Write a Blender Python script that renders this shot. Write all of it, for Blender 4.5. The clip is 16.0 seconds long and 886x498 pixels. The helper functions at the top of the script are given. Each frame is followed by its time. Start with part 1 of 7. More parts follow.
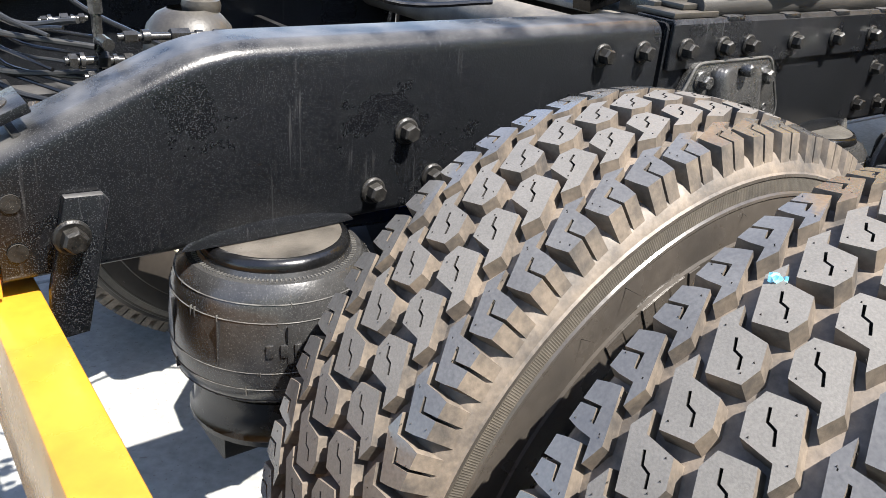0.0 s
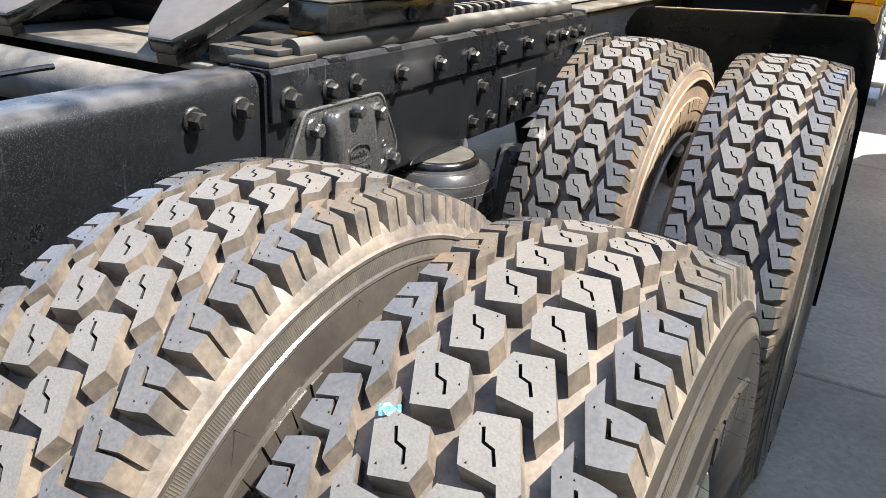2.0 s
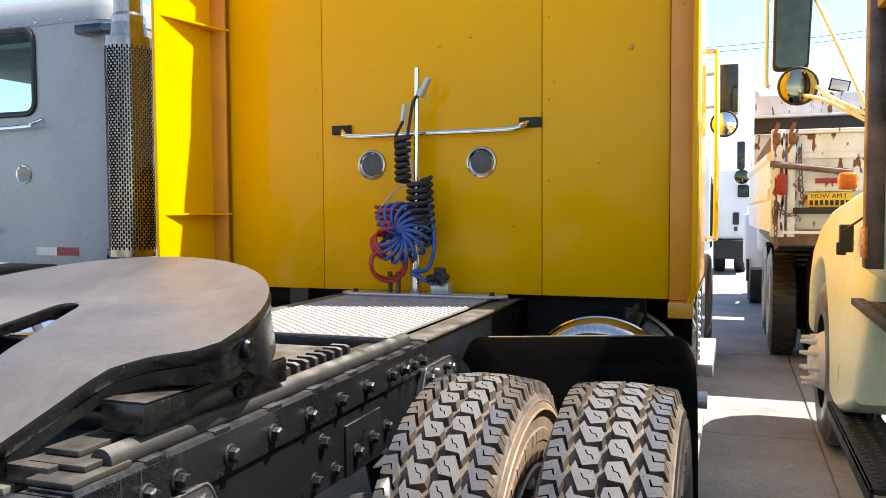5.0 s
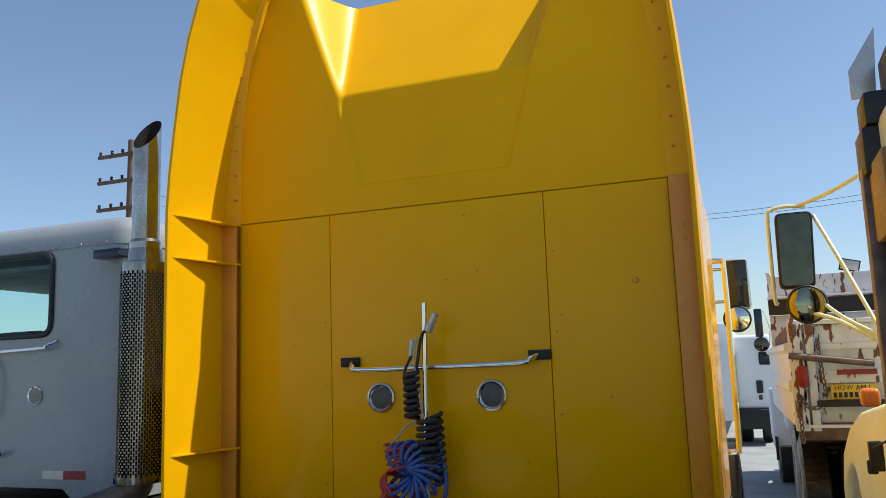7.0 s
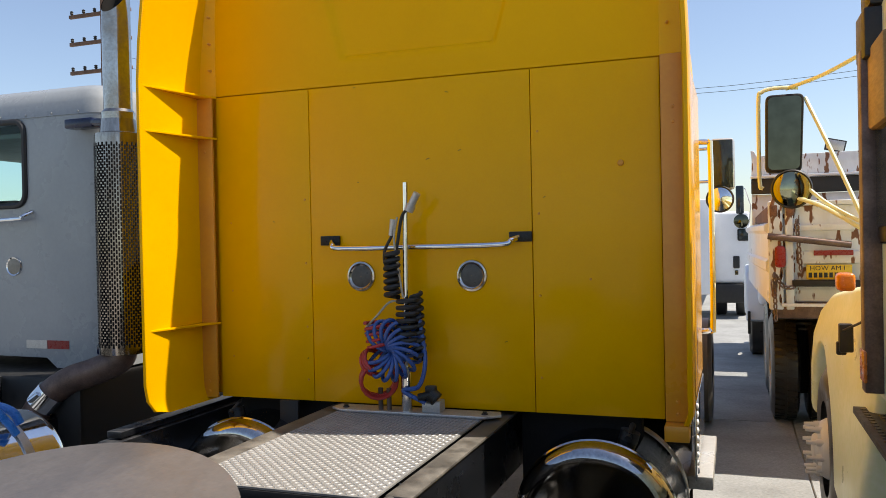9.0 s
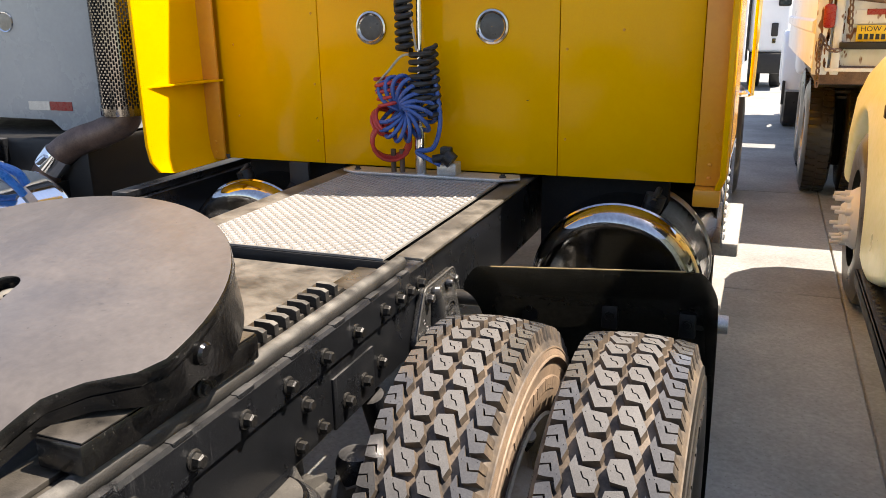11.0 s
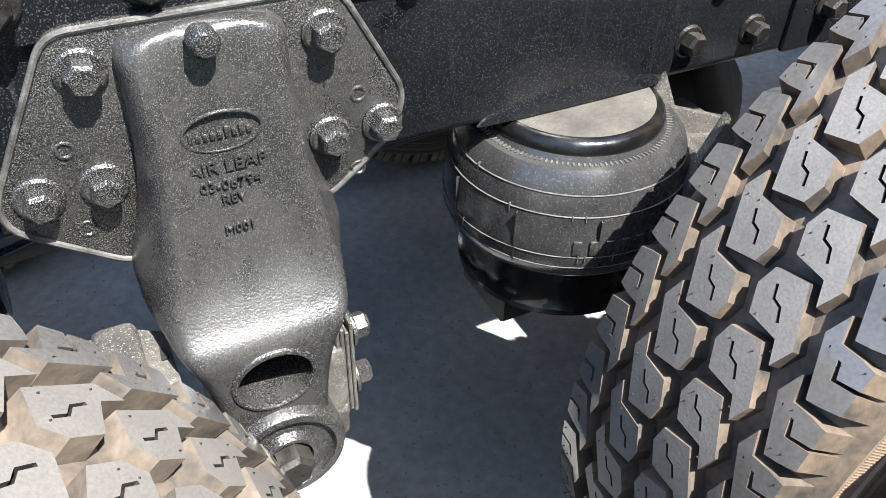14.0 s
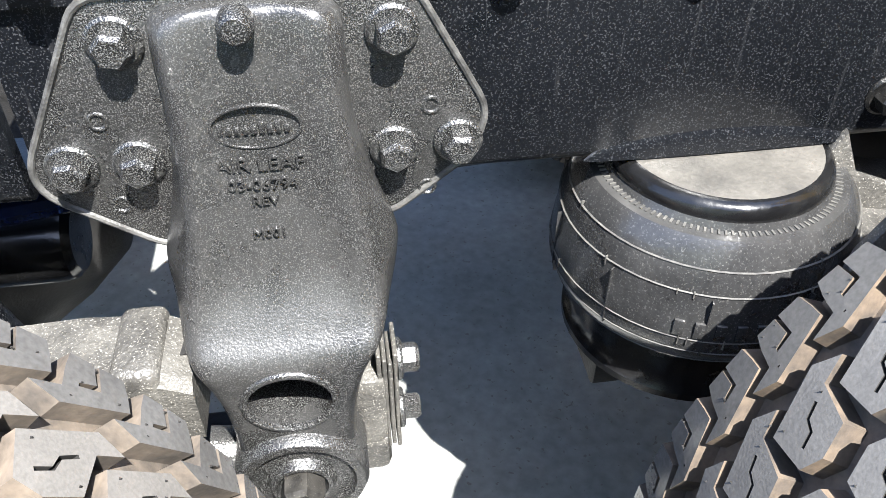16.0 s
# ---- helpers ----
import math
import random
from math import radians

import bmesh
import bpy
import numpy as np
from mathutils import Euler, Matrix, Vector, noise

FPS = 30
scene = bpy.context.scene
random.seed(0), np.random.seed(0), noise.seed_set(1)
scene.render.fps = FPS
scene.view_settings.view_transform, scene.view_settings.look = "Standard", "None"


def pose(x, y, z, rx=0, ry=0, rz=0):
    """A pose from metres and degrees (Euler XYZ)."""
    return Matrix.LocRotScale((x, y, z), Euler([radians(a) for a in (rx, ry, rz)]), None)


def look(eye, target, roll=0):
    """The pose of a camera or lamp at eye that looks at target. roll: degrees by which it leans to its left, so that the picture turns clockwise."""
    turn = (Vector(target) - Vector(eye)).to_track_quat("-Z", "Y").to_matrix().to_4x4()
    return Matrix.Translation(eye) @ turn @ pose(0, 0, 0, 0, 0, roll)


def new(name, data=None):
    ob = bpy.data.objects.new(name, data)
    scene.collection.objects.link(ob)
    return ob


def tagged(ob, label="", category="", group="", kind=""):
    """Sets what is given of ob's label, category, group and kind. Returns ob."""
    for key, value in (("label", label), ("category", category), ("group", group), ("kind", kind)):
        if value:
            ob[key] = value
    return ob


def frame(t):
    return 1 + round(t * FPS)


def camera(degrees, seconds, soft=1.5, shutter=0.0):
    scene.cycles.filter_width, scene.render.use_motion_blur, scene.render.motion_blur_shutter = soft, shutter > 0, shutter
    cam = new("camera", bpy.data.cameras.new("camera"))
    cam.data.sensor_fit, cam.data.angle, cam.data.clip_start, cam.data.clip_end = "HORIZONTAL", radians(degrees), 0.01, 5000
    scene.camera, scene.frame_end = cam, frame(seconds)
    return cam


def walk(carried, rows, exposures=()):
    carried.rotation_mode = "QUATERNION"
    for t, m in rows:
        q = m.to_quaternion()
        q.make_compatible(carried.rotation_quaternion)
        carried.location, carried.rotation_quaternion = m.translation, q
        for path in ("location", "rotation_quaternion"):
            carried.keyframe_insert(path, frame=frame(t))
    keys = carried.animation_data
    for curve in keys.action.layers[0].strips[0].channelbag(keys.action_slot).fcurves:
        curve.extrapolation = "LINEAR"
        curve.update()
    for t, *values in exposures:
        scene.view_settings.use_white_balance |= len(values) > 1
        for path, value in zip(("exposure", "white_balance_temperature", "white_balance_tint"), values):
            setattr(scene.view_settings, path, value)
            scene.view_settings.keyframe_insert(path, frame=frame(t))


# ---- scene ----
cam = camera(57.3, 16.0, soft=0.6)
PATH = [
    (0, (1.362, 1.785, 1.274), (-0.072, 2.898, 0.434), 4.8),
    (0.5, (1.348, 1.851, 1.279), (0.087, 3.135, 0.408), 4.1),
    (1, (1.337, 1.905, 1.285), (0.235, 3.319, 0.399), 3.8),
    (1.5, (1.317, 1.948, 1.299), (0.342, 3.478, 0.456), 3.6),
    (2, (1.307, 1.974, 1.31), (0.423, 3.602, 0.555), 3.3),
    (2.5, (1.32, 1.982, 1.319), (0.475, 3.662, 0.637), 3.2),
    (3, (1.333, 2.016, 1.326), (0.594, 3.782, 0.747), 3.7),
    (3.5, (1.334, 2.036, 1.354), (0.642, 3.86, 0.915), 3.2),
    (4, (1.315, 2.05, 1.379), (0.644, 3.911, 1.084), 2.3),
    (4.2, (1.317, 2.051, 1.39), (0.653, 3.921, 1.134), 2.0),
    (6.3, (1.349, 2.093, 1.707), (0.633, 3.955, 1.847), -3.4),
    (6.5, (1.354, 2.09, 1.741), (0.635, 3.949, 1.91), -3.2),
    (7, (1.363, 2.095, 1.798), (0.666, 3.946, 2.096), -2.0),
    (7.5, (1.362, 2.113, 1.832), (0.7, 3.95, 2.268), -1.4),
    (8, (1.35, 2.122, 1.848), (0.692, 3.961, 2.277), -0.7),
    (8.5, (1.352, 2.138, 1.845), (0.68, 4.005, 2.101), -1.1),
    (9, (1.355, 2.153, 1.844), (0.679, 4.035, 1.823), -1.2),
    (9.5, (1.345, 2.176, 1.827), (0.667, 4.036, 1.541), -0.9),
    (9.7, (1.338, 2.191, 1.814), (0.658, 4.036, 1.445), -0.8),
    (11.8, (1.257, 2.535, 1.685), (0.536, 4.298, 1.075), -0.8),
    (12, (1.239, 2.593, 1.652), (0.518, 4.346, 1.014), -0.5),
    (12.5, (1.158, 2.79, 1.5), (0.433, 4.467, 0.686), 1.3),
    (13, (1.115, 2.899, 1.387), (0.179, 4.331, 0.35), 2.3),
    (13.5, (1.082, 2.995, 1.297), (-0.1, 4.075, 0.098), 3.0),
    (14, (1.079, 3.046, 1.252), (-0.3, 3.76, -0.008), 1.2),
    (14.5, (1.086, 3.073, 1.237), (-0.391, 3.537, -0.029), -0.9),
    (15, (1.069, 3.083, 1.227), (-0.448, 3.438, -0.026), -0.6),
    (15.5, (1.033, 3.133, 1.209), (-0.492, 3.379, -0.061), -0.4),
    (16, (1.007, 3.211, 1.223), (-0.497, 3.424, -0.078), 0.0),
]
EXPOSURES = [(0.0, 1.72, 6500, 10), (0.5, 1.78, 6950, 10), (1.0, 1.94, 6850, 10), (2.0, 1.92, 6600, 9), (2.5, 1.86, 6550, 9), (4.0, 1.76, 6700, 10), (4.6, 1.62, 6700, 11), (6.3, 0.62, 6350, 6), (7.0, 0.3, 6200, 4), (7.4, -0.04, 5800, 2), (8.3, 0.0, 5900, 2), (8.9, 0.50, 6650, 9), (9.5, 1.05, 7250, 14), (9.7, 1.2, 7300, 14), (11.8, 1.44, 7150, 13), (13.0, 1.86, 6650, 10), (13.6, 2.08, 6500, 10), (14.2, 2.20, 6200, 9), (15.0, 2.30, 6100, 9), (16.0, 2.44, 6150, 9)]
walk(cam, [(t, look(eye, target, roll)) for t, eye, target, roll in PATH], EXPOSURES)

# ---- world and light ----
SUN_WAY = Vector((1.0, 0.32, 1.8)).normalized()
world = bpy.data.worlds.new("sky")
scene.world = world
world.use_nodes = True
_n = world.node_tree.nodes
_sky = _n.new("ShaderNodeTexSky")
_sky.sky_type, _sky.sun_disc = "NISHITA", False
_sky.sun_elevation = math.asin(SUN_WAY.z)
_sky.sun_rotation = math.atan2(SUN_WAY.x, SUN_WAY.y)
_sky.air_density, _sky.dust_density, _sky.ozone_density = 1.0, 0.8, 2.6
_hue = _n.new("ShaderNodeHueSaturation")
_hue.inputs["Hue"].default_value = 0.504
_hue.inputs["Saturation"].default_value = 0.95
world.node_tree.links.new(_sky.outputs[0], _hue.inputs["Color"])
world.node_tree.links.new(_hue.outputs[0], _n["Background"].inputs[0])
_n["Background"].inputs[1].default_value = 0.115
sun = new("sun", bpy.data.lights.new("sun", "SUN"))
sun.data.energy, sun.data.angle, sun.data.color = 5.0, radians(0.53), (1.0, 0.95, 0.88)
sun.matrix_world = look(SUN_WAY * 40, (0, 0, 0))


# ---- materials ----
def material(name, c1, c2=None, rough=0.5, metal=0.0, scale=8.0, fine=120.0, speck=None, speck_amount=0.62, bump=0.15, rough_var=0.12, coat=0.0, stretch=(1, 1, 1), per_object=0.0, grain=0.35, spec=0.5, dust=None, speck_width=0.05):
    """Two tones mixed by noise at two scales, optional specks of a third, varied gloss and fine relief."""
    m = bpy.data.materials.new(name)
    m.use_nodes = True
    nt = m.node_tree
    N, L = nt.nodes, nt.links
    p = N["Principled BSDF"]
    c2 = c2 or tuple(v * 0.7 for v in c1)
    tc = N.new("ShaderNodeTexCoord")
    mp = N.new("ShaderNodeMapping")
    mp.inputs["Scale"].default_value, mp.inputs["Rotation"].default_value = stretch, (0.31, 0.52, 0.73)
    L.new(tc.outputs["Object"], mp.inputs[0])
    n1 = N.new("ShaderNodeTexNoise")
    n1.inputs["Scale"].default_value, n1.inputs["Detail"].default_value, n1.inputs["Roughness"].default_value = scale, 6.0, 0.65
    n2 = N.new("ShaderNodeTexNoise")
    n2.inputs["Scale"].default_value, n2.inputs["Detail"].default_value = fine, 3.0
    L.new(mp.outputs[0], n1.inputs["Vector"])
    L.new(mp.outputs[0], n2.inputs["Vector"])
    r1 = N.new("ShaderNodeValToRGB")
    r1.color_ramp.elements[0].position, r1.color_ramp.elements[1].position = 0.36, 0.66
    r1.color_ramp.elements[0].color, r1.color_ramp.elements[1].color = (*c1, 1), (*c2, 1)
    L.new(n1.outputs[0], r1.inputs[0])
    mix = N.new("ShaderNodeMix")
    mix.data_type, mix.blend_type = "RGBA", "OVERLAY"
    mix.inputs[0].default_value = grain
    L.new(r1.outputs[0], mix.inputs[6])
    L.new(n2.outputs[0], mix.inputs[7])
    out = mix.outputs[2]
    if speck:
        n3 = N.new("ShaderNodeTexNoise")
        n3.inputs["Scale"].default_value, n3.inputs["Detail"].default_value = fine * 2.2, 2.0
        L.new(mp.outputs[0], n3.inputs["Vector"])
        r3 = N.new("ShaderNodeValToRGB")
        r3.color_ramp.elements[0].position, r3.color_ramp.elements[1].position = speck_amount, speck_amount + speck_width
        L.new(n3.outputs[0], r3.inputs[0])
        m3 = N.new("ShaderNodeMix")
        m3.data_type = "RGBA"
        m3.inputs[7].default_value = (*speck, 1)
        L.new(r3.outputs[0], m3.inputs[0])
        L.new(out, m3.inputs[6])
        out = m3.outputs[2]
    if per_object:
        oi = N.new("ShaderNodeObjectInfo")
        mr = N.new("ShaderNodeMapRange")
        mr.inputs[3].default_value, mr.inputs[4].default_value = 1 - per_object, 1 + per_object
        L.new(oi.outputs["Random"], mr.inputs[0])
        m4 = N.new("ShaderNodeMix")
        m4.data_type, m4.blend_type = "RGBA", "MULTIPLY"
        m4.inputs[0].default_value = 1.0
        L.new(out, m4.inputs[6])
        L.new(mr.outputs[0], m4.inputs[7])
        out = m4.outputs[2]
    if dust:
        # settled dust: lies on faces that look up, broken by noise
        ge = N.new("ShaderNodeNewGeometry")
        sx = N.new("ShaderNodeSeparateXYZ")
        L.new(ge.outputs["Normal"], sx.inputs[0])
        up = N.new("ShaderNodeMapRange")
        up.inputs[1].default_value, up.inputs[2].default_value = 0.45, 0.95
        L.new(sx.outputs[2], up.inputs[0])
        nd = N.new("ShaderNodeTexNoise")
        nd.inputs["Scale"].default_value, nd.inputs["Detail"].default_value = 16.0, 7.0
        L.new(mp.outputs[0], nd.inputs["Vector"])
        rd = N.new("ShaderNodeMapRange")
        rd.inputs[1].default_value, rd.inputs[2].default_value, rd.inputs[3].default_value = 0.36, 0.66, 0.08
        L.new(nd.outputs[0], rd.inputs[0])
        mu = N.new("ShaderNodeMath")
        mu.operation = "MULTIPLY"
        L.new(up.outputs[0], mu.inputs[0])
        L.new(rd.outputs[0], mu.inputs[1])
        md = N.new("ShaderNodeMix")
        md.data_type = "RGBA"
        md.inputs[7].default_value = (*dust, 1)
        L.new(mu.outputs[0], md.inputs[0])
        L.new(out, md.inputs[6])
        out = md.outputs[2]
    L.new(out, p.inputs["Base Color"])
    rr = N.new("ShaderNodeMapRange")
    rr.inputs[1].default_value, rr.inputs[2].default_value = 0.3, 0.7
    rr.inputs[3].default_value, rr.inputs[4].default_value = max(0.02, rough - rough_var), min(1.0, rough + rough_var)
    L.new(n1.outputs[0], rr.inputs[0])
    L.new(rr.outputs[0], p.inputs["Roughness"])
    p.inputs["Metallic"].default_value = metal
    p.inputs["Specular IOR Level"].default_value = spec
    if coat:
        p.inputs["Coat Weight"].default_value, p.inputs["Coat Roughness"].default_value = coat, 0.08
    if bump:
        b = N.new("ShaderNodeBump")
        b.inputs["Strength"].default_value, b.inputs["Distance"].default_value = bump, 0.002
        L.new(n2.outputs[0], b.inputs["Height"])
        L.new(b.outputs[0], p.inputs["Normal"])
    return m


def scratched(m, colour, stretch, amount=0.64, strength=0.6, turn=0.0):
    """Thin lines of another tone over a material, gathered in patches."""
    N, L = m.node_tree.nodes, m.node_tree.links
    base = N["Principled BSDF"].inputs["Base Color"]
    tc, mp = N.new("ShaderNodeTexCoord"), N.new("ShaderNodeMapping")
    mp.inputs["Scale"].default_value, mp.inputs["Rotation"].default_value = stretch, (0, 0, radians(turn))
    L.new(tc.outputs["Object"], mp.inputs[0])
    line, patch = N.new("ShaderNodeTexNoise"), N.new("ShaderNodeTexNoise")
    line.inputs["Scale"].default_value, line.inputs["Detail"].default_value = 1.0, 2.0
    patch.inputs["Scale"].default_value, patch.inputs["Detail"].default_value = 3.0, 4.0
    L.new(mp.outputs[0], line.inputs["Vector"])
    L.new(tc.outputs["Object"], patch.inputs["Vector"])
    cut, where = N.new("ShaderNodeMapRange"), N.new("ShaderNodeMapRange")
    cut.inputs[1].default_value, cut.inputs[2].default_value, cut.inputs[4].default_value = amount, amount + 0.06, strength
    where.inputs[1].default_value, where.inputs[2].default_value = 0.42, 0.62
    L.new(line.outputs[0], cut.inputs[0])
    L.new(patch.outputs[0], where.inputs[0])
    both = N.new("ShaderNodeMath")
    both.operation = "MULTIPLY"
    L.new(cut.outputs[0], both.inputs[0])
    L.new(where.outputs[0], both.inputs[1])
    mix = N.new("ShaderNodeMix")
    mix.data_type = "RGBA"
    mix.inputs[7].default_value = (*colour, 1)
    L.new(both.outputs[0], mix.inputs[0])
    L.new(base.links[0].from_socket, mix.inputs[6])
    L.new(mix.outputs[2], base)


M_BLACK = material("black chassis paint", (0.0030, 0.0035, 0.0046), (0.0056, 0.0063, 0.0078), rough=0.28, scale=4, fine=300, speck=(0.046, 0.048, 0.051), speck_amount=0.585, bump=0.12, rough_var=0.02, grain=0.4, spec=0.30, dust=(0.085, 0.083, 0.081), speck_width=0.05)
scratched(M_BLACK, (0.06, 0.06, 0.062), (150, 150, 7), 0.66, 0.5)
M_DUSTTOP = material("dust covered steel", (0.05, 0.046, 0.04), (0.165, 0.148, 0.122), rough=0.5, scale=9, fine=300, bump=0.25)
M_CAPDUST = material("dust caked bead plate", (0.105, 0.098, 0.086), (0.050, 0.047, 0.042), rough=0.36, scale=14, fine=260, bump=0.25)
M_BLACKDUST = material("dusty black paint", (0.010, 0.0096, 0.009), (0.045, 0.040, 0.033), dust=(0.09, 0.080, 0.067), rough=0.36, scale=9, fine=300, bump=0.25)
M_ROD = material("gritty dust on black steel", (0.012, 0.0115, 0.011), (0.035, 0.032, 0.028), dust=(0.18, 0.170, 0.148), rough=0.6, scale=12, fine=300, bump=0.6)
M_DULL = material("dull black iron", (0.006, 0.006, 0.006), (0.018, 0.017, 0.016), rough=0.55, scale=14, fine=200, bump=0.3)
M_CAST = material("painted rough casting", (0.007, 0.007, 0.0072), (0.020, 0.0198, 0.0192), rough=0.27, scale=7, fine=430, speck=(0.15, 0.147, 0.14), speck_amount=0.50, bump=0.5, spec=0.8, rough_var=0.08, grain=0.3, speck_width=0.24)
# paler copy of the casting paint: dust specks plus sun-facing brightness in the colour
M_CASTDUSTLIT = material("dusty sunlit painted casting", (0.013, 0.0129, 0.0127), (0.033, 0.0325, 0.0315), rough=0.27, scale=9, fine=430, speck=(0.125, 0.122, 0.117), speck_amount=0.52, bump=0.2, spec=0.6, rough_var=0.08, grain=0.3, speck_width=0.24)
# pale rim tone: dusty wear together with a painted edge highlight
M_CASTEDGE = material("dust worn, highlit casting edge", (0.11, 0.107, 0.10), (0.022, 0.021, 0.020), rough=0.45, scale=40, fine=430, bump=0.4)
M_GREYCAST = material("dusty grey casting", (0.040, 0.038, 0.035), (0.095, 0.090, 0.080), rough=0.42, scale=22, fine=260, speck=(0.26, 0.245, 0.215), speck_amount=0.62, bump=0.8)
M_GREASE = material("greasy black casting", (0.0028, 0.0028, 0.0030), (0.010, 0.0096, 0.009), rough=0.20, scale=14, fine=110, speck=(0.05, 0.046, 0.040), speck_amount=0.68, bump=0.35, rough_var=0.10, spec=0.5)
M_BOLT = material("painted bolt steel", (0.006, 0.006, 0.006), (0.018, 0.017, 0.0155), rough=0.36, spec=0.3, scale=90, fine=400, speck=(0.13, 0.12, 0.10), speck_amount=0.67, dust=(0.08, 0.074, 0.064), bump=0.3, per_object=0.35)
M_TREAD = material("dusty tread rubber", (0.136, 0.128, 0.118), (0.112, 0.106, 0.098), rough=0.52, scale=14, fine=420, bump=0.14, rough_var=0.10, grain=0.3, spec=0.28)
M_SHOULDER = material("smooth shoulder rubber", (0.100, 0.097, 0.093), (0.072, 0.070, 0.068), rough=0.13, scale=9, fine=260, bump=0.05, rough_var=0.04, spec=0.8)
M_TREADF = material("clean tread rubber", (0.148, 0.142, 0.135), (0.112, 0.108, 0.103), rough=0.50, scale=12, fine=380, bump=0.14, rough_var=0.1, spec=0.30)
M_GROOVE = material("dust in grooves", (0.165, 0.134, 0.104), (0.046, 0.041, 0.037), rough=0.6, scale=18, fine=160, bump=0.2)
M_GROOVEF = material("dust in grooves light", (0.15, 0.113, 0.080), (0.030, 0.027, 0.025), rough=0.6, scale=18, fine=160, bump=0.2)
M_SIDEWALL = material("brown dusty sidewall", (0.27, 0.190, 0.128), (0.135, 0.104, 0.078), rough=0.5, scale=6, fine=90, bump=0.2)
M_SIDEDARK = material("grey brown sidewall", (0.036, 0.030, 0.025), (0.018, 0.016, 0.014), rough=0.36, scale=5, fine=80, bump=0.2)
M_SIDEMID = material("pale dusty sidewall", (0.072, 0.062, 0.052), (0.033, 0.030, 0.027), rough=0.28, scale=5, fine=80, bump=0.2)
M_SIDEGREY = material("grey sidewall band", (0.05, 0.046, 0.04), (0.09, 0.078, 0.062), rough=0.36, scale=5, fine=90, bump=0.2)
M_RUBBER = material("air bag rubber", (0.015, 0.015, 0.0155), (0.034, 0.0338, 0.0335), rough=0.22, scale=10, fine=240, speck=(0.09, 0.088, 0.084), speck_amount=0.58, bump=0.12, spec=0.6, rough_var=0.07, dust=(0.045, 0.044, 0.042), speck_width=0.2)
M_BAGRIM = material("glossy black enamel rim", (0.004, 0.004, 0.0044), (0.009, 0.009, 0.009), rough=0.22, scale=20, fine=300, bump=0.08, spec=0.5)
M_SEAM = material("rubber seam", (0.10, 0.096, 0.086), (0.022, 0.021, 0.020), rough=0.6, scale=40, fine=300)
M_PLATE = material("greasy steel plate", (0.082, 0.073, 0.067), (0.118, 0.105, 0.096), rough=0.41, metal=0.0, scale=3.5, fine=70, speck=(0.05, 0.045, 0.041), speck_amount=0.72, bump=0.22, rough_var=0.08, grain=0.2)
scratched(M_PLATE, (0.050, 0.045, 0.041), (26, 90, 60), 0.68, 0.5, -12)
M_DIAMOND = material("diamond tread aluminium", (0.35, 0.337, 0.308), (0.29, 0.275, 0.25), rough=0.34, metal=0.0, scale=6, fine=90, bump=0.1)
M_ALU = material("dull aluminium", (0.58, 0.57, 0.55), (0.48, 0.46, 0.44), rough=0.4, metal=0.6, scale=12, fine=200, bump=0.1)
M_CHROME = material("polished metal", (0.80, 0.80, 0.80), (0.72, 0.72, 0.71), rough=0.09, metal=1.0, scale=7, fine=60, bump=0.02, rough_var=0.05)
M_TANK = material("aged polished aluminium", (0.52, 0.51, 0.50), (0.42, 0.41, 0.40), rough=0.10, metal=1.0, scale=6, fine=80, bump=0.03, rough_var=0.04)
M_DECK = material("worn deck sheet", (0.235, 0.228, 0.213), (0.172, 0.166, 0.153), rough=0.42, metal=0.0, scale=7, fine=120, bump=0.1)
M_YELLOW = material("yellow cab paint", (0.87, 0.430, 0.0005), (0.81, 0.392, 0.0005), rough=0.15, scale=1.1, fine=160, bump=0.02, spec=0.16, speck=(0.30, 0.14, 0.02), speck_amount=0.79, rough_var=0.06, grain=0.08)
M_YELLOWROOF = material("weathered yellow fairing", (0.87, 0.430, 0.0005), (0.81, 0.392, 0.0005), rough=0.34, scale=1.1, fine=160, bump=0.02, spec=0.09, speck=(0.30, 0.14, 0.02), speck_amount=0.79, rough_var=0.08, grain=0.08)
M_YELLOWOLD = material("worn yellow paint", (0.78, 0.33, 0.02), (0.66, 0.26, 0.03), rough=0.36, scale=2, fine=60, bump=0.03, grain=0.1)
# yellow darkened towards orange, with the bar's shadow put into the colour
M_TAILBAR = material("shade darkened yellow bar paint", (0.44, 0.215, 0.020), (0.35, 0.155, 0.014), rough=0.26, scale=5, fine=60, bump=0.04, grain=0.15)
M_BRIGHT = material("clean white paint", (0.78, 0.79, 0.80), (0.72, 0.73, 0.74), rough=0.35, scale=1.5, fine=40, bump=0.02, grain=0.1)
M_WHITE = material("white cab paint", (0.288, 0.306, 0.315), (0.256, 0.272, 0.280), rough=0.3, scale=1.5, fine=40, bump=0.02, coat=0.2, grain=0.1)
M_CREAM = material("pale yellow truck paint", (0.80, 0.87, 0.62), (0.72, 0.79, 0.54), rough=0.36, scale=2.4, fine=30, bump=0.06)
M_RUSTY = material("rusty white body", (0.73, 0.76, 0.79), (0.61, 0.62, 0.62), rough=0.6, scale=4.5, fine=8, speck=(0.17, 0.070, 0.03), speck_amount=0.595, bump=0.2, stretch=(1, 1, 0.4))
M_GLASS = material("dark window glass", (0.02, 0.03, 0.03), (0.03, 0.04, 0.045), rough=0.04, scale=2, fine=20, bump=0.0, rough_var=0.02)
M_PANE = bpy.data.materials.new("tinted cab glass")
M_PANE.use_nodes = True
_g = M_PANE.node_tree.nodes["Principled BSDF"]
_g.inputs["Base Color"].default_value = (0.62, 0.86, 0.84, 1)
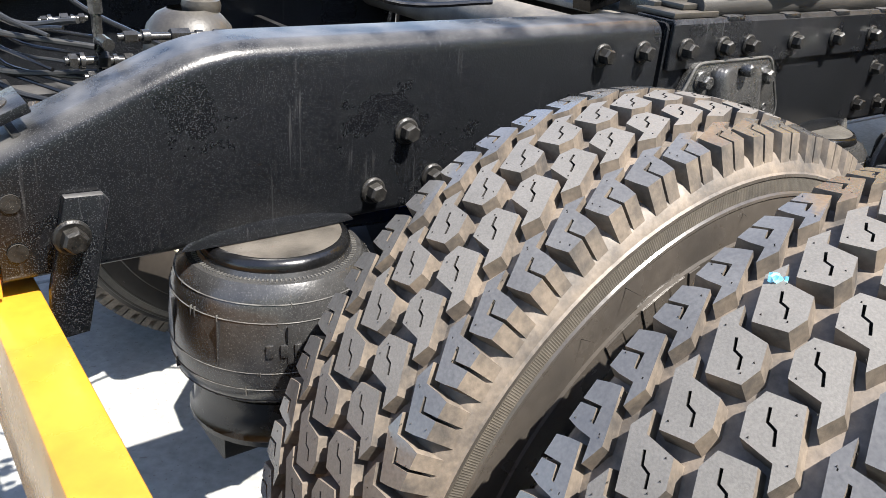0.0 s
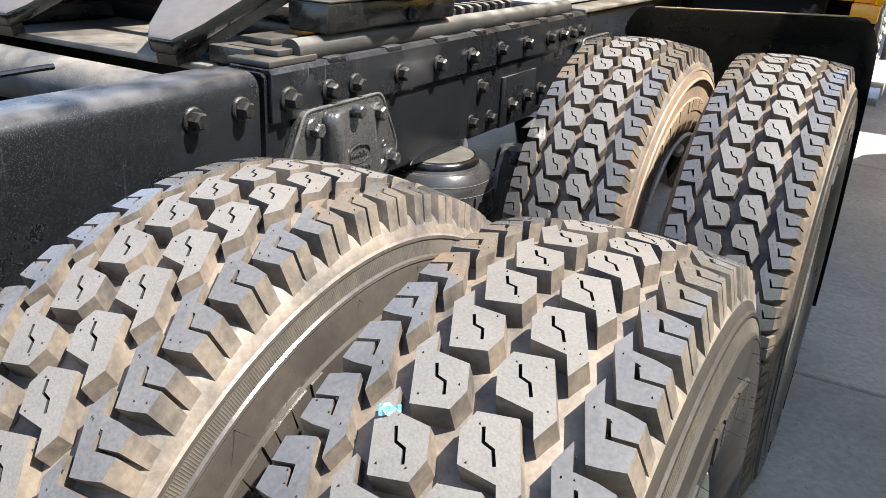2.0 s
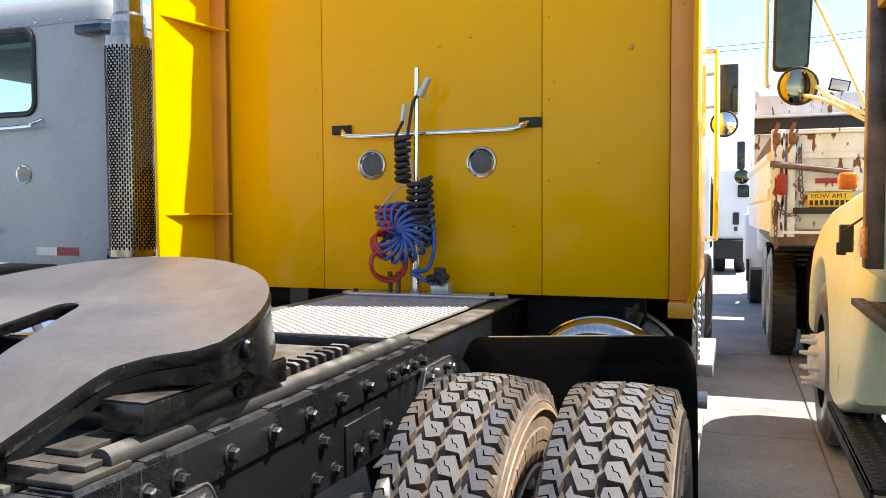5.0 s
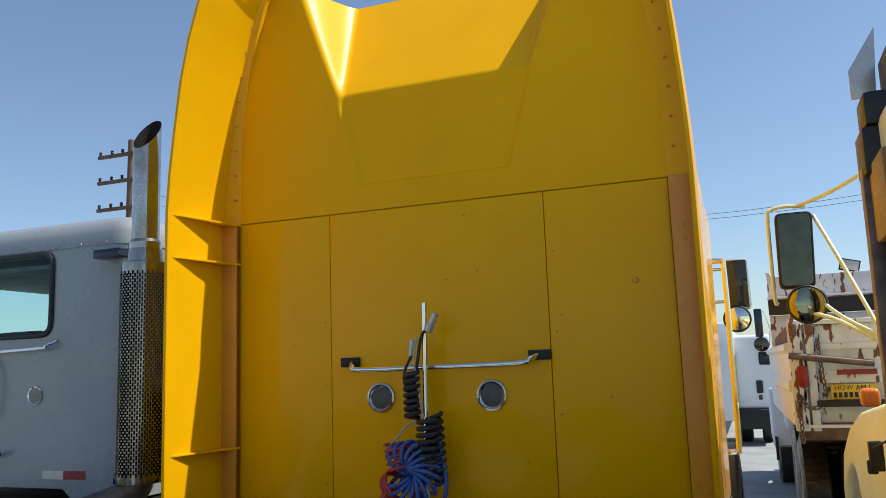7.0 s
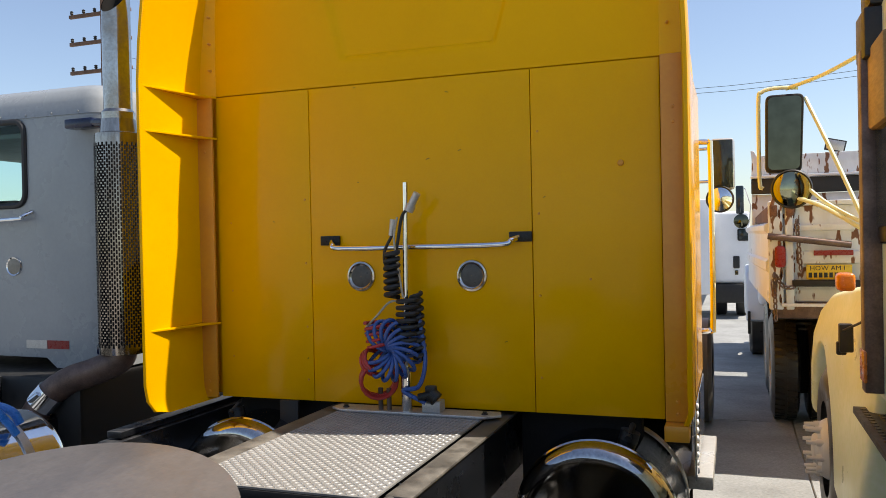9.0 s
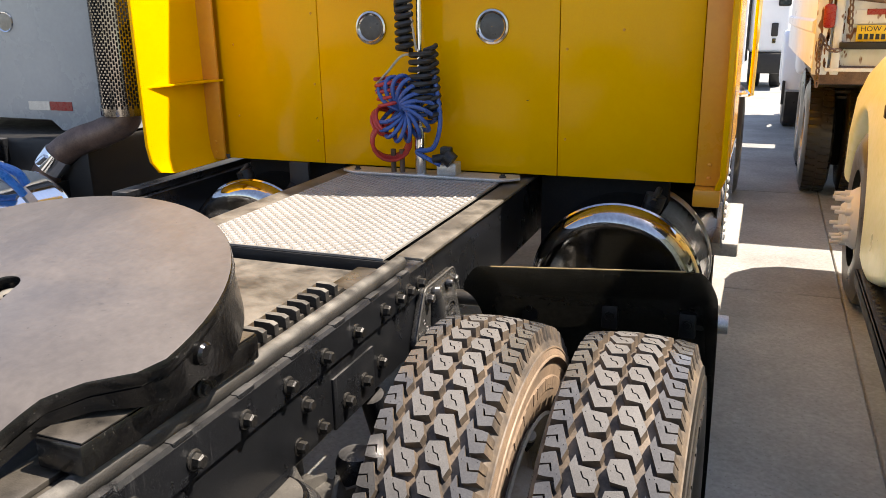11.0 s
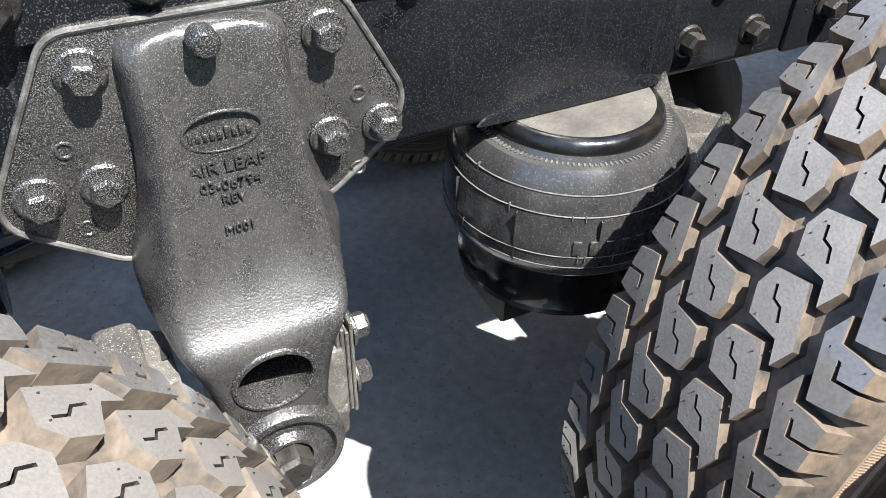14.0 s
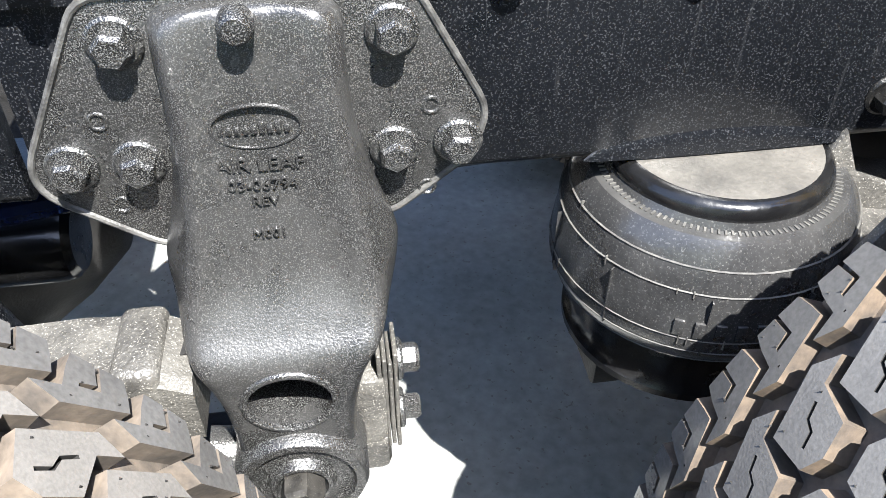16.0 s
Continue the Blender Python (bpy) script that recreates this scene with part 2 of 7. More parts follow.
_g.inputs["Transmission Weight"].default_value, _g.inputs["Roughness"].default_value, _g.inputs["IOR"].default_value = 1.0, 0.01, 1.2
M_LINING = material("beige cab lining", (0.20, 0.185, 0.16), (0.14, 0.13, 0.115), rough=0.8, scale=4, fine=60)
M_STACK = material("heat dulled chrome", (0.56, 0.53, 0.48), (0.36, 0.31, 0.255), rough=0.13, metal=1.0, scale=5, fine=60, bump=0.03)
# brown tint stands in for the dark yard reflected in the muffler
M_MUFFLER = material("brown reflection chrome", (0.46, 0.41, 0.35), (0.23, 0.185, 0.145), rough=0.15, metal=1.0, scale=6, fine=60, bump=0.04, stretch=(1, 1, 0.3))
M_GASKET = material("black trim rubber", (0.012, 0.012, 0.012), (0.02, 0.02, 0.02), rough=0.5, scale=20)
M_POLY = material("black poly fender", (0.022, 0.0215, 0.018), (0.036, 0.035, 0.030), rough=0.17, scale=3, fine=60, bump=0.03, rough_var=0.06)
M_POLYEDGE = material("tan worn plastic edge", (0.30, 0.21, 0.085), (0.20, 0.14, 0.06), rough=0.5, scale=40)
M_HOSE = material("bright blue plastic", (0.02, 0.17, 0.56), (0.03, 0.22, 0.64), rough=0.3, scale=30)
M_BLUE = material("blue air hose", (0.026, 0.075, 0.26), (0.04, 0.10, 0.32), rough=0.32, scale=30)
M_NAVY = material("navy enamel", (0.004, 0.009, 0.035), (0.006, 0.012, 0.045), rough=0.2, scale=20)
M_RED = material("red air hose", (0.50, 0.035, 0.03), (0.38, 0.03, 0.025), rough=0.35, scale=30)
M_REDTAPE = material("red reflector", (0.30, 0.012, 0.012), (0.22, 0.012, 0.012), rough=0.3, scale=60)
M_ORANGE = material("orange lens", (0.60, 0.17, 0.02), (0.48, 0.13, 0.02), rough=0.25, scale=30)
# both mirror tints stand in for reflections: bright yellowish ground, then dark olive
M_CONVEX = material("yellow reflection mirror", (0.40, 0.38, 0.24), (0.34, 0.32, 0.20), rough=0.06, metal=1.0, scale=2, fine=20, bump=0.0, rough_var=0.02)
M_MIRROR = material("olive reflection mirror", (0.115, 0.110, 0.075), (0.10, 0.095, 0.065), rough=0.03, metal=1.0, scale=2, fine=20, bump=0.0, rough_var=0.02)
# real soot in the exhaust pipe, painted shade on the slabs under the cab
M_SOOTSHADE = material("soot and shade black", (0.008, 0.0075, 0.007), (0.016, 0.014, 0.012), rough=0.8, scale=20, spec=0.2)
M_LENS = material("clear lamp lens", (0.075, 0.072, 0.065), (0.045, 0.043, 0.038), rough=0.35, scale=40, fine=160, bump=0.5)
M_RIMLENS = material("clouded beige lens", (0.26, 0.235, 0.19), (0.18, 0.165, 0.13), rough=0.4, scale=30)
M_RIM = material("painted rim", (0.82, 0.77, 0.64), (0.66, 0.59, 0.46), rough=0.4, scale=12, fine=120)
M_WOOD = material("weathered pole wood", (0.16, 0.085, 0.05), (0.10, 0.055, 0.035), rough=0.8, scale=6, stretch=(1, 1, 0.1))
M_RUSTPIPE = material("rust brown pipe", (0.20, 0.13, 0.10), (0.11, 0.075, 0.06), rough=0.45, metal=0.5, scale=9)
M_CONCRETE = material("worn concrete", (0.300, 0.303, 0.290), (0.205, 0.207, 0.198), rough=0.8, scale=1.3, fine=45, speck=(0.18, 0.165, 0.15), speck_amount=0.66, bump=0.35, per_object=0.06)
M_STRAW = material("light timber", (0.42, 0.27, 0.10), (0.30, 0.19, 0.08), rough=0.7, scale=5, stretch=(1, 0.15, 1))
M_SIGN = material("yellow sign", (0.80, 0.55, 0.03), (0.72, 0.48, 0.03), rough=0.5, scale=20)
M_TAN = material("tan hose", (0.50, 0.42, 0.30), (0.42, 0.35, 0.25), rough=0.5, scale=40)
M_SEAMLINE = material("panel gap", (0.10, 0.05, 0.005), (0.08, 0.04, 0.005), rough=0.7, scale=30)


# ---- shape helpers ----
def part(name, bm, mat, parent=None, label="", smooth=True, where=None):
    me = bpy.data.meshes.new(name)
    bm.normal_update()
    bm.to_mesh(me)
    bm.free()
    return place(name, me, mat, parent, label, smooth, where)


def place(name, me, mat, parent=None, label="", smooth=True, where=None):
    for m in (mat if isinstance(mat, (list, tuple)) else [mat]):
        if m and m.name not in me.materials:
            me.materials.append(m)
    if smooth:
        me.shade_smooth()
        me.set_sharp_from_angle(angle=radians(35))
    ob = new(name, me)
    if where is not None:
        ob.matrix_world = where
    if parent is not None:
        ob.parent = parent
    if label:
        ob["label"] = label
    return ob


def thing(name, label, category, group="", kind="", at=(0, 0, 0)):
    e = new(name)
    e.location = at
    e.empty_display_size = 0.2
    return tagged(e, label, category, group, kind)


def box(bm, x0, x1, y0, y1, z0, z1, bevel=0.0, seg=2, mat=0, turn=None):
    r = bmesh.ops.create_cube(bm, size=1.0)
    vs = r["verts"]
    m = Matrix.LocRotScale(((x0 + x1) / 2, (y0 + y1) / 2, (z0 + z1) / 2), None, (x1 - x0, y1 - y0, z1 - z0))
    bmesh.ops.transform(bm, matrix=(turn or Matrix()) @ m, verts=vs)
    faces = list({f for v in vs for f in v.link_faces})
    if bevel:
        es = list({e for v in vs for e in v.link_edges})
        out = bmesh.ops.bevel(bm, geom=es, offset=bevel, segments=seg, affect="EDGES", profile=0.5)
        faces = out["faces"] + [f for f in faces if f.is_valid]
    for f in faces:
        if f.is_valid:
            f.material_index = mat
    return bm


def boxed(*a, **k):
    bm = bmesh.new()
    return box(bm, *a, **k)


def cyl(bm, p, q, r, r2=None, seg=20, caps=True, mat=0):
    p, q = Vector(p), Vector(q)
    d = q - p
    m = Matrix.Translation((p + q) / 2) @ d.to_track_quat("Z", "Y").to_matrix().to_4x4()
    out = bmesh.ops.create_cone(bm, cap_ends=caps, cap_tris=False, segments=seg, radius1=r, radius2=r if r2 is None else r2, depth=d.length, matrix=m)
    for f in {f for v in out["verts"] for f in v.link_faces}:
        f.material_index = mat
    return bm


def lathe(bm, profile, centre=(0, 0, 0), axis="X", seg=48, mats=None, a0=0.0, a1=360.0):
    """profile: (along, radius) pairs; turned round the axis through centre."""
    c = Vector(centre)
    full = abs(a1 - a0) >= 359.9
    n = seg if full else seg + 1
    rings = []
    for a, r in profile:
        ring = []
        for i in range(n):
            t = radians(a0 + (a1 - a0) * i / seg)
            u, w = r * math.cos(t), r * math.sin(t)
            o = {"X": (a, u, w), "Y": (u, a, w), "Z": (u, w, a)}[axis]
            ring.append(bm.verts.new(c + Vector(o)))
        rings.append(ring)
    for k in range(len(rings) - 1):
        for i in range(seg):
            j = (i + 1) % n
            try:
                f = bm.faces.new((rings[k][i], rings[k][j], rings[k + 1][j], rings[k + 1][i]))
                f.material_index = mats[k] if mats else 0
            except ValueError:
                pass
    bmesh.ops.recalc_face_normals(bm, faces=bm.faces[:])
    return bm


def loft(bm, sections, closed=True, cap=True):
    """Skins rings of equal count."""
    rings = [[bm.verts.new(v) for v in s] for s in sections]
    n = len(rings[0])
    for a, b in zip(rings, rings[1:]):
        for i in range(n if closed else n - 1):
            j = (i + 1) % n
            bm.faces.new((a[i], a[j], b[j], b[i]))
    if cap and closed:
        bm.faces.new(rings[0][::-1])
        bm.faces.new(rings[-1])
    bmesh.ops.recalc_face_normals(bm, faces=bm.faces[:])
    return bm


def prism(bm, outline, axis, lo, hi, bevel=0.0, seg=2):
    """outline: 2D points in the plane across the axis, pushed out from lo to hi."""
    def v3(p, t):
        return {"X": (t, p[0], p[1]), "Y": (p[0], t, p[1]), "Z": (p[0], p[1], t)}[axis]
    a = [bm.verts.new(v3(p, lo)) for p in outline]
    b = [bm.verts.new(v3(p, hi)) for p in outline]
    n = len(outline)
    fs = [bm.faces.new(a[::-1]), bm.faces.new(b)]
    for i in range(n):
        j = (i + 1) % n
        fs.append(bm.faces.new((a[i], a[j], b[j], b[i])))
    bmesh.ops.recalc_face_normals(bm, faces=fs)
    if bevel:
        es = [e for e in {e for f in fs[:2] for e in f.edges}]
        bmesh.ops.bevel(bm, geom=es, offset=bevel, segments=seg, affect="EDGES", profile=0.5)
    return bm


def pipe(bm, pts, r, seg=8, mat=0):
    """A round tube along a polyline."""
    pts = [Vector(p) for p in pts]
    rings = []
    side = None
    for i, p in enumerate(pts):
        d = (pts[min(i + 1, len(pts) - 1)] - pts[max(i - 1, 0)]).normalized()
        if side is None:
            side = d.orthogonal().normalized()
        else:
            side = (side - d * side.dot(d)).normalized()
        up = d.cross(side)
        rings.append([bm.verts.new(p + r * (math.cos(2 * math.pi * k / seg) * side + math.sin(2 * math.pi * k / seg) * up)) for k in range(seg)])
    for a, b in zip(rings, rings[1:]):
        for k in range(seg):
            f = bm.faces.new((a[k], a[(k + 1) % seg], b[(k + 1) % seg], b[k]))
            f.material_index = mat
    bm.faces.new(rings[0][::-1])
    bm.faces.new(rings[-1])
    return bm


def curve_pts(ctrl, n=10):
    """Catmull-Rom through the control points."""
    c = [Vector(p) for p in ctrl]
    c = [2 * c[0] - c[1]] + c + [2 * c[-1] - c[-2]]
    out = []
    for i in range(1, len(c) - 2):
        for k in range(n):
            t = k / n
            p0, p1, p2, p3 = c[i - 1], c[i], c[i + 1], c[i + 2]
            out.append(0.5 * ((2 * p1) + (p2 - p0) * t + (2 * p0 - 5 * p1 + 4 * p2 - p3) * t * t + (3 * p1 - p0 - 3 * p2 + p3) * t ** 3))
    out.append(c[-2])
    return out


def smooth01(t):
    t = min(1.0, max(0.0, t))
    return t * t * (3 - 2 * t)


def hex_bolt_mesh(size, length, washer=True):
    """A flanged hex head along +X, foot at the origin."""
    bm = bmesh.new()
    if washer:
        lathe(bm, [(0, 0.0001), (0, size * 0.80), (0.003, size * 0.80), (0.005, size * 0.70), (0.005, 0.0001)], seg=20)
    lo = [bm.verts.new((0.004, size * 0.56 * math.cos(radians(60 * k)), size * 0.56 * math.sin(radians(60 * k)))) for k in range(6)]
    mid = [bm.verts.new((length * 0.82, v.co.y, v.co.z)) for v in lo]
    top = [bm.verts.new((length, v.co.y * 0.80, v.co.z * 0.80)) for v in lo]
    for a, b in ((lo, mid), (mid, top)):
        for k in range(6):
            bm.faces.new((a[k], a[(k + 1) % 6], b[(k + 1) % 6], b[k]))
    bm.faces.new(top)
    bmesh.ops.recalc_face_normals(bm, faces=bm.faces[:])
    me = bpy.data.meshes.new("bolt")
    bm.to_mesh(me)
    bm.free()
    return me


BOLT = hex_bolt_mesh(0.0245, 0.022)
BOLT_BIG = hex_bolt_mesh(0.0265, 0.023)
BOLT_HANG = hex_bolt_mesh(0.0255, 0.021)
BOLT_SMALL = hex_bolt_mesh(0.018, 0.014)


def bolt(parent, x, y, z, me=None, mat=None, way=(1, 0, 0)):
    me = me or BOLT
    turn = Vector(way).to_track_quat("X", "Z").to_matrix().to_4x4()
    return place("bolt", me, mat or M_BOLT, parent, smooth=False, where=Matrix.Translation((x, y, z)) @ turn @ pose(0, 0, 0, random.uniform(0, 60)))


def text_mesh(words, size, depth):
    c = bpy.data.curves.new("words", "FONT")
    c.body, c.size, c.extrude, c.align_x, c.align_y = words, size, depth, "CENTER", "CENTER"
    c.resolution_u = 2
    ob = bpy.data.objects.new("words", c)
    scene.collection.objects.link(ob)
    me = bpy.data.meshes.new_from_object(ob.evaluated_get(bpy.context.evaluated_depsgraph_get()))
    bpy.data.objects.remove(ob)
    return me


# ---- the tractor ----
truck = thing("semi_truck", "yellow sleeper semi truck tractor with black chassis and no trailer", "truck")
AXLES = (2.62, 3.95)
RAIL_X, RAIL_TOP, RAIL_BOT = 0.43, 1.07, 0.812


def rail_section(y, top, sgn, r=0.028):
    """C-shaped rail section seen along the truck, web outwards."""
    pts = [(0.34, RAIL_BOT), (RAIL_X - 0.012, RAIL_BOT)]
    pts += [(RAIL_X - 0.012 + 0.012 * math.sin(a), RAIL_BOT + 0.012 - 0.012 * math.cos(a)) for a in (0.5, 1.0, 1.57)]
    pts += [(RAIL_X - r + r * math.cos(a), top - r + r * math.sin(a)) for a in (0.0, 0.3, 0.6, 0.95, 1.3, 1.57)]
    pts += [(0.34, top), (0.34, top - 0.012), (RAIL_X - 0.03, top - 0.012), (RAIL_X - 0.013, top - 0.03), (RAIL_X - 0.013, RAIL_BOT + 0.014), (0.34, RAIL_BOT + 0.012)]
    return [(sgn * x, y, z) for x, z in pts]


def frame_rail(sgn):
    bm = bmesh.new()
    st = [(1.886, 0.962), (2.085, 1.0465), (2.112, 1.0565), (2.138, 1.0635), (2.168, 1.0682), (2.20, RAIL_TOP), (2.95, RAIL_TOP)]
    loft(bm, [rail_section(y, t, sgn) for y, t in st])
    tail = part("frame_rail", bm, M_BLACK, truck, "glossy black painted steel rail with dust specks")
    bm = bmesh.new()
    loft(bm, [rail_section(y, RAIL_TOP - 0.004, sgn, 0.012) for y in (2.962, 4.4, 7.6)])
    rail = part("frame_rail", bm, M_BLACK, truck, "black painted steel rail")
    bm = bmesh.new()
    prism(bm, [(sgn * 0.43, 0.985), (sgn * 0.439, 0.985), (sgn * 0.439, 1.064), (sgn * 0.433, 1.072), (sgn * 0.35, 1.072), (sgn * 0.35, 1.064), (sgn * 0.43, 1.062)], "Y", 2.97, 4.40, bevel=0.0015, seg=1)
    strip = part("slider_angle", bm, M_BLACK, truck, "bolted black steel angle along the rail")
    bm = bmesh.new()
    cyl(bm, (sgn * 0.404, 3.06, 1.088), (sgn * 0.404, 4.30, 1.088), 0.021, seg=18)
    rod = part("slider_rod", bm, M_ROD, truck, "dusty round bar welded on the rail")
    for k in range(7):
        bm = bmesh.new()
        y = 3.12 + 0.185 * k
        box(bm, sgn * 0.425 - 0.012, sgn * 0.425 + 0.014, y, y + 0.055, 1.060, 1.0755, 0.006)
        part("weld", bm, M_BLACK, rod)
    return tail, rail, strip


for sgn in (1, -1):
    tail, rail, strip = frame_rail(sgn)
    w = (sgn, 0, 0)
    for y, z in ((2.807, 1.02), (2.906, 1.02), (2.423, 0.934), (2.371, 0.851), (2.475, 0.858)):
        bolt(tail, sgn * RAIL_X, y, z, way=w)
    for k in range(10):
        y = 3.35 + 0.1524 * (k - 2)
        if k == 0:
            y = 3.118
        if k < 8:
            bolt(strip, sgn * 0.439, y if k else 3.118, 1.02, way=w)
    for y in (3.010, 4.205, 4.27, 4.345):
        bolt(strip, sgn * 0.439, y, 1.02, BOLT_BIG if y < 4 else None, way=w)
    for y, z in ((3.73, 0.938), (3.789, 0.853), (3.692, 0.857), (4.10, 0.88)):
        bolt(rail, sgn * 0.428, y, z, way=w)
    bm = boxed(sgn * 0.43 - 0.002, sgn * 0.43 + 0.006, 3.845, 4.055, 0.815, 0.945, 0.002)
    plate = part("reinforcing_plate", bm, M_BLACK, truck, "small bolted black steel plate")
    for y, z in ((3.90, 0.868), (3.995, 0.877)):
        bolt(plate, sgn * 0.436, y, z, way=w)

# plate with two holes and hanging strap at the rail end
bm = bmesh.new()
prism(bm, [(1.957, 0.914), (1.999, 0.912), (2.006, 0.902), (1.968, 0.738), (1.925, 0.735), (1.930, 0.80)], "X", 0.431, 0.447, bevel=0.004)
strap = part("strap_bracket", bm, M_BLACK, truck, "black steel strap bolted to the rail")
bolt(strap, 0.447, 1.960, 0.866, BOLT_BIG)
foot = part("tail_bracket", boxed(0.335, 0.415, 1.83, 1.945, 0.988, 1.0, 0.002, turn=Matrix.Translation((0, 1.9, 0.99)) @ Matrix.Rotation(radians(22), 4, "X") @ Matrix.Translation((0, -1.9, -0.99))), M_BLACK, truck, "black steel foot plate")
bolt(foot, 0.378, 1.905, 1.002, BOLT_BIG, way=(0, -0.35, 0.94))
# rear light bar
bm = bmesh.new()
box(bm, -1.25, 1.25, 1.865, 1.926, 0.56, 0.79, 0.005)
part("rear_light_bar", bm, M_TAILBAR, truck, "yellow painted square steel tail bar")
box_y = (1.872, 1.884)
bm = boxed(-0.428, 0.428, box_y[0], box_y[1], 0.795, 0.93, 0.003)
tailplate = part("tail_plate", bm, M_YELLOWOLD, truck, "brownish orange painted end plate")
for z in (0.850, 0.910):
    bm = bmesh.new()
    cyl(bm, (0.428, 1.905, z), (0.4325, 1.905, z), 0.011)
    part("rivet_head", bm, M_BOLT, tailplate, "grey rivet head")

bm = bmesh.new()
cyl(bm, (-0.42, 2.885, 1.008), (0.40, 2.885, 1.008), 0.047, seg=28)
part("cross_tube", bm, M_DUSTTOP, truck, "round cross tube grey with dust")

# dust lying on the far rail
bm = boxed(-0.425, -0.345, 2.25, 2.945, 1.071, 1.073)
part("dust_film", bm, M_DUSTTOP, truck)

# cross members and dark running gear between the rails
for y, z0, z1 in ((1.98, 0.83, 0.98), (2.62, 0.83, 0.95), (3.30, 0.83, 1.04), (4.45, 0.83, 1.05), (5.6, 0.83, 1.05)):
    bm = bmesh.new()
    prism(bm, [(y - 0.06, z0), (y + 0.06, z0), (y + 0.06, z0 + 0.012), (y - 0.045, z0 + 0.012), (y - 0.045, z1), (y - 0.06, z1)], "X", -0.41, 0.41, bevel=0.003)
    part("cross_member", bm, M_DULL, truck)
for y in AXLES:
    bm = bmesh.new()
    cyl(bm, (-1.15, y, 0.5), (1.15, y, 0.5), 0.075, seg=24)
    ax = part("axle_housing", bm, M_DULL, truck, "dull black axle tube")
    bm = bmesh.new()
    lathe(bm, [(-0.24, 0.02), (-0.22, 0.09), (-0.12, 0.19), (0.0, 0.22), (0.10, 0.19), (0.20, 0.12), (0.26, 0.06), (0.27, 0.01)], (0.02, y, 0.5), "Y", 28)
    part("differential", bm, M_DULL, ax)
    for sx in (-1, 1):
        bm = bmesh.new()
        lathe(bm, [(0, 0.01), (0, 0.075), (0.02, 0.085), (0.10, 0.085), (0.115, 0.092), (0.13, 0.085), (0.19, 0.07), (0.20, 0.01)], (sx * 0.26, y - 0.30, 0.66), "Y", 26)
        part("brake_chamber", bm, M_DULL, ax)
bm = bmesh.new()
cyl(bm, (0, 2.88, 0.55), (0, 3.68, 0.60), 0.055, seg=20)
part("drive_shaft", bm, M_DULL, truck)


# ---- wheels ----
TYRE_R, TREAD_D, HALF = 0.530, 0.020, 0.117


def block_template(outline, sipe):
    """Top of one tread block in the flat (across, along), with a slot cut in it; returns the flat points, the top triangles and the two loops."""
    bm = bmesh.new()
    loops = []
    for loop in (outline, sipe):
        vs = [bm.verts.new((u, v, 0)) for u, v in loop]
        for i in range(len(vs)):
            bm.edges.new((vs[i], vs[(i + 1) % len(vs)]))
        loops.append(len(vs))
    bm.verts.index_update()
    bmesh.ops.triangle_fill(bm, use_beauty=True, use_dissolve=False, edges=bm.edges[:], normal=(0, 0, 1))
    bm.verts.index_update()
    pts = [(v.co.x, v.co.y) for v in bm.verts]
    tris = [tuple(v.index for v in f.verts) for f in bm.faces]
    bm.free()
    return pts, tris, loops


def thick_line(pts, w):
    """Outline of a bent slot of width w."""
    left, right = [], []
    for i, p in enumerate(pts):
        a, b = Vector(pts[max(i - 1, 0)]), Vector(pts[min(i + 1, len(pts) - 1)])
        d = (b - a).normalized()
        n = Vector((-d.y, d.x)) * w / 2
        left.append((p[0] + n.x, p[1] + n.y))
        right.append((p[0] - n.x, p[1] - n.y))
    return left + right[::-1]


MID_BLOCK = [(0.0090, 0.0310), (0.0390, 0.0370), (0.0620, -0.0130), (0.0540, -0.0340), (0.0450, -0.0140), (0.0150, -0.0110), (0.0050, 0.0125)]
MID_SIPE = thick_line([(0.0190, 0.0215), (0.0240, 0.0105), (0.0325, 0.0080), (0.0385, -0.0030)], 0.0027)
SIDE_BLOCK = [(0.0710, 0.0155), (0.0780, 0.0375), (0.0850, 0.0160), (0.1020, 0.0160), (0.1155, 0.0140), (0.1160, -0.0042), (0.0985, -0.0078), (0.0935, 0.0050), (0.0905, 0.0050), (0.0950, -0.0115), (0.1162, -0.0082), (0.1170, -0.0285), (0.1030, -0.0330), (0.0910, -0.0355)]
SIDE_SIPE = thick_line([(0.0800, 0.010), (0.0803, 0.008)], 0.0012)


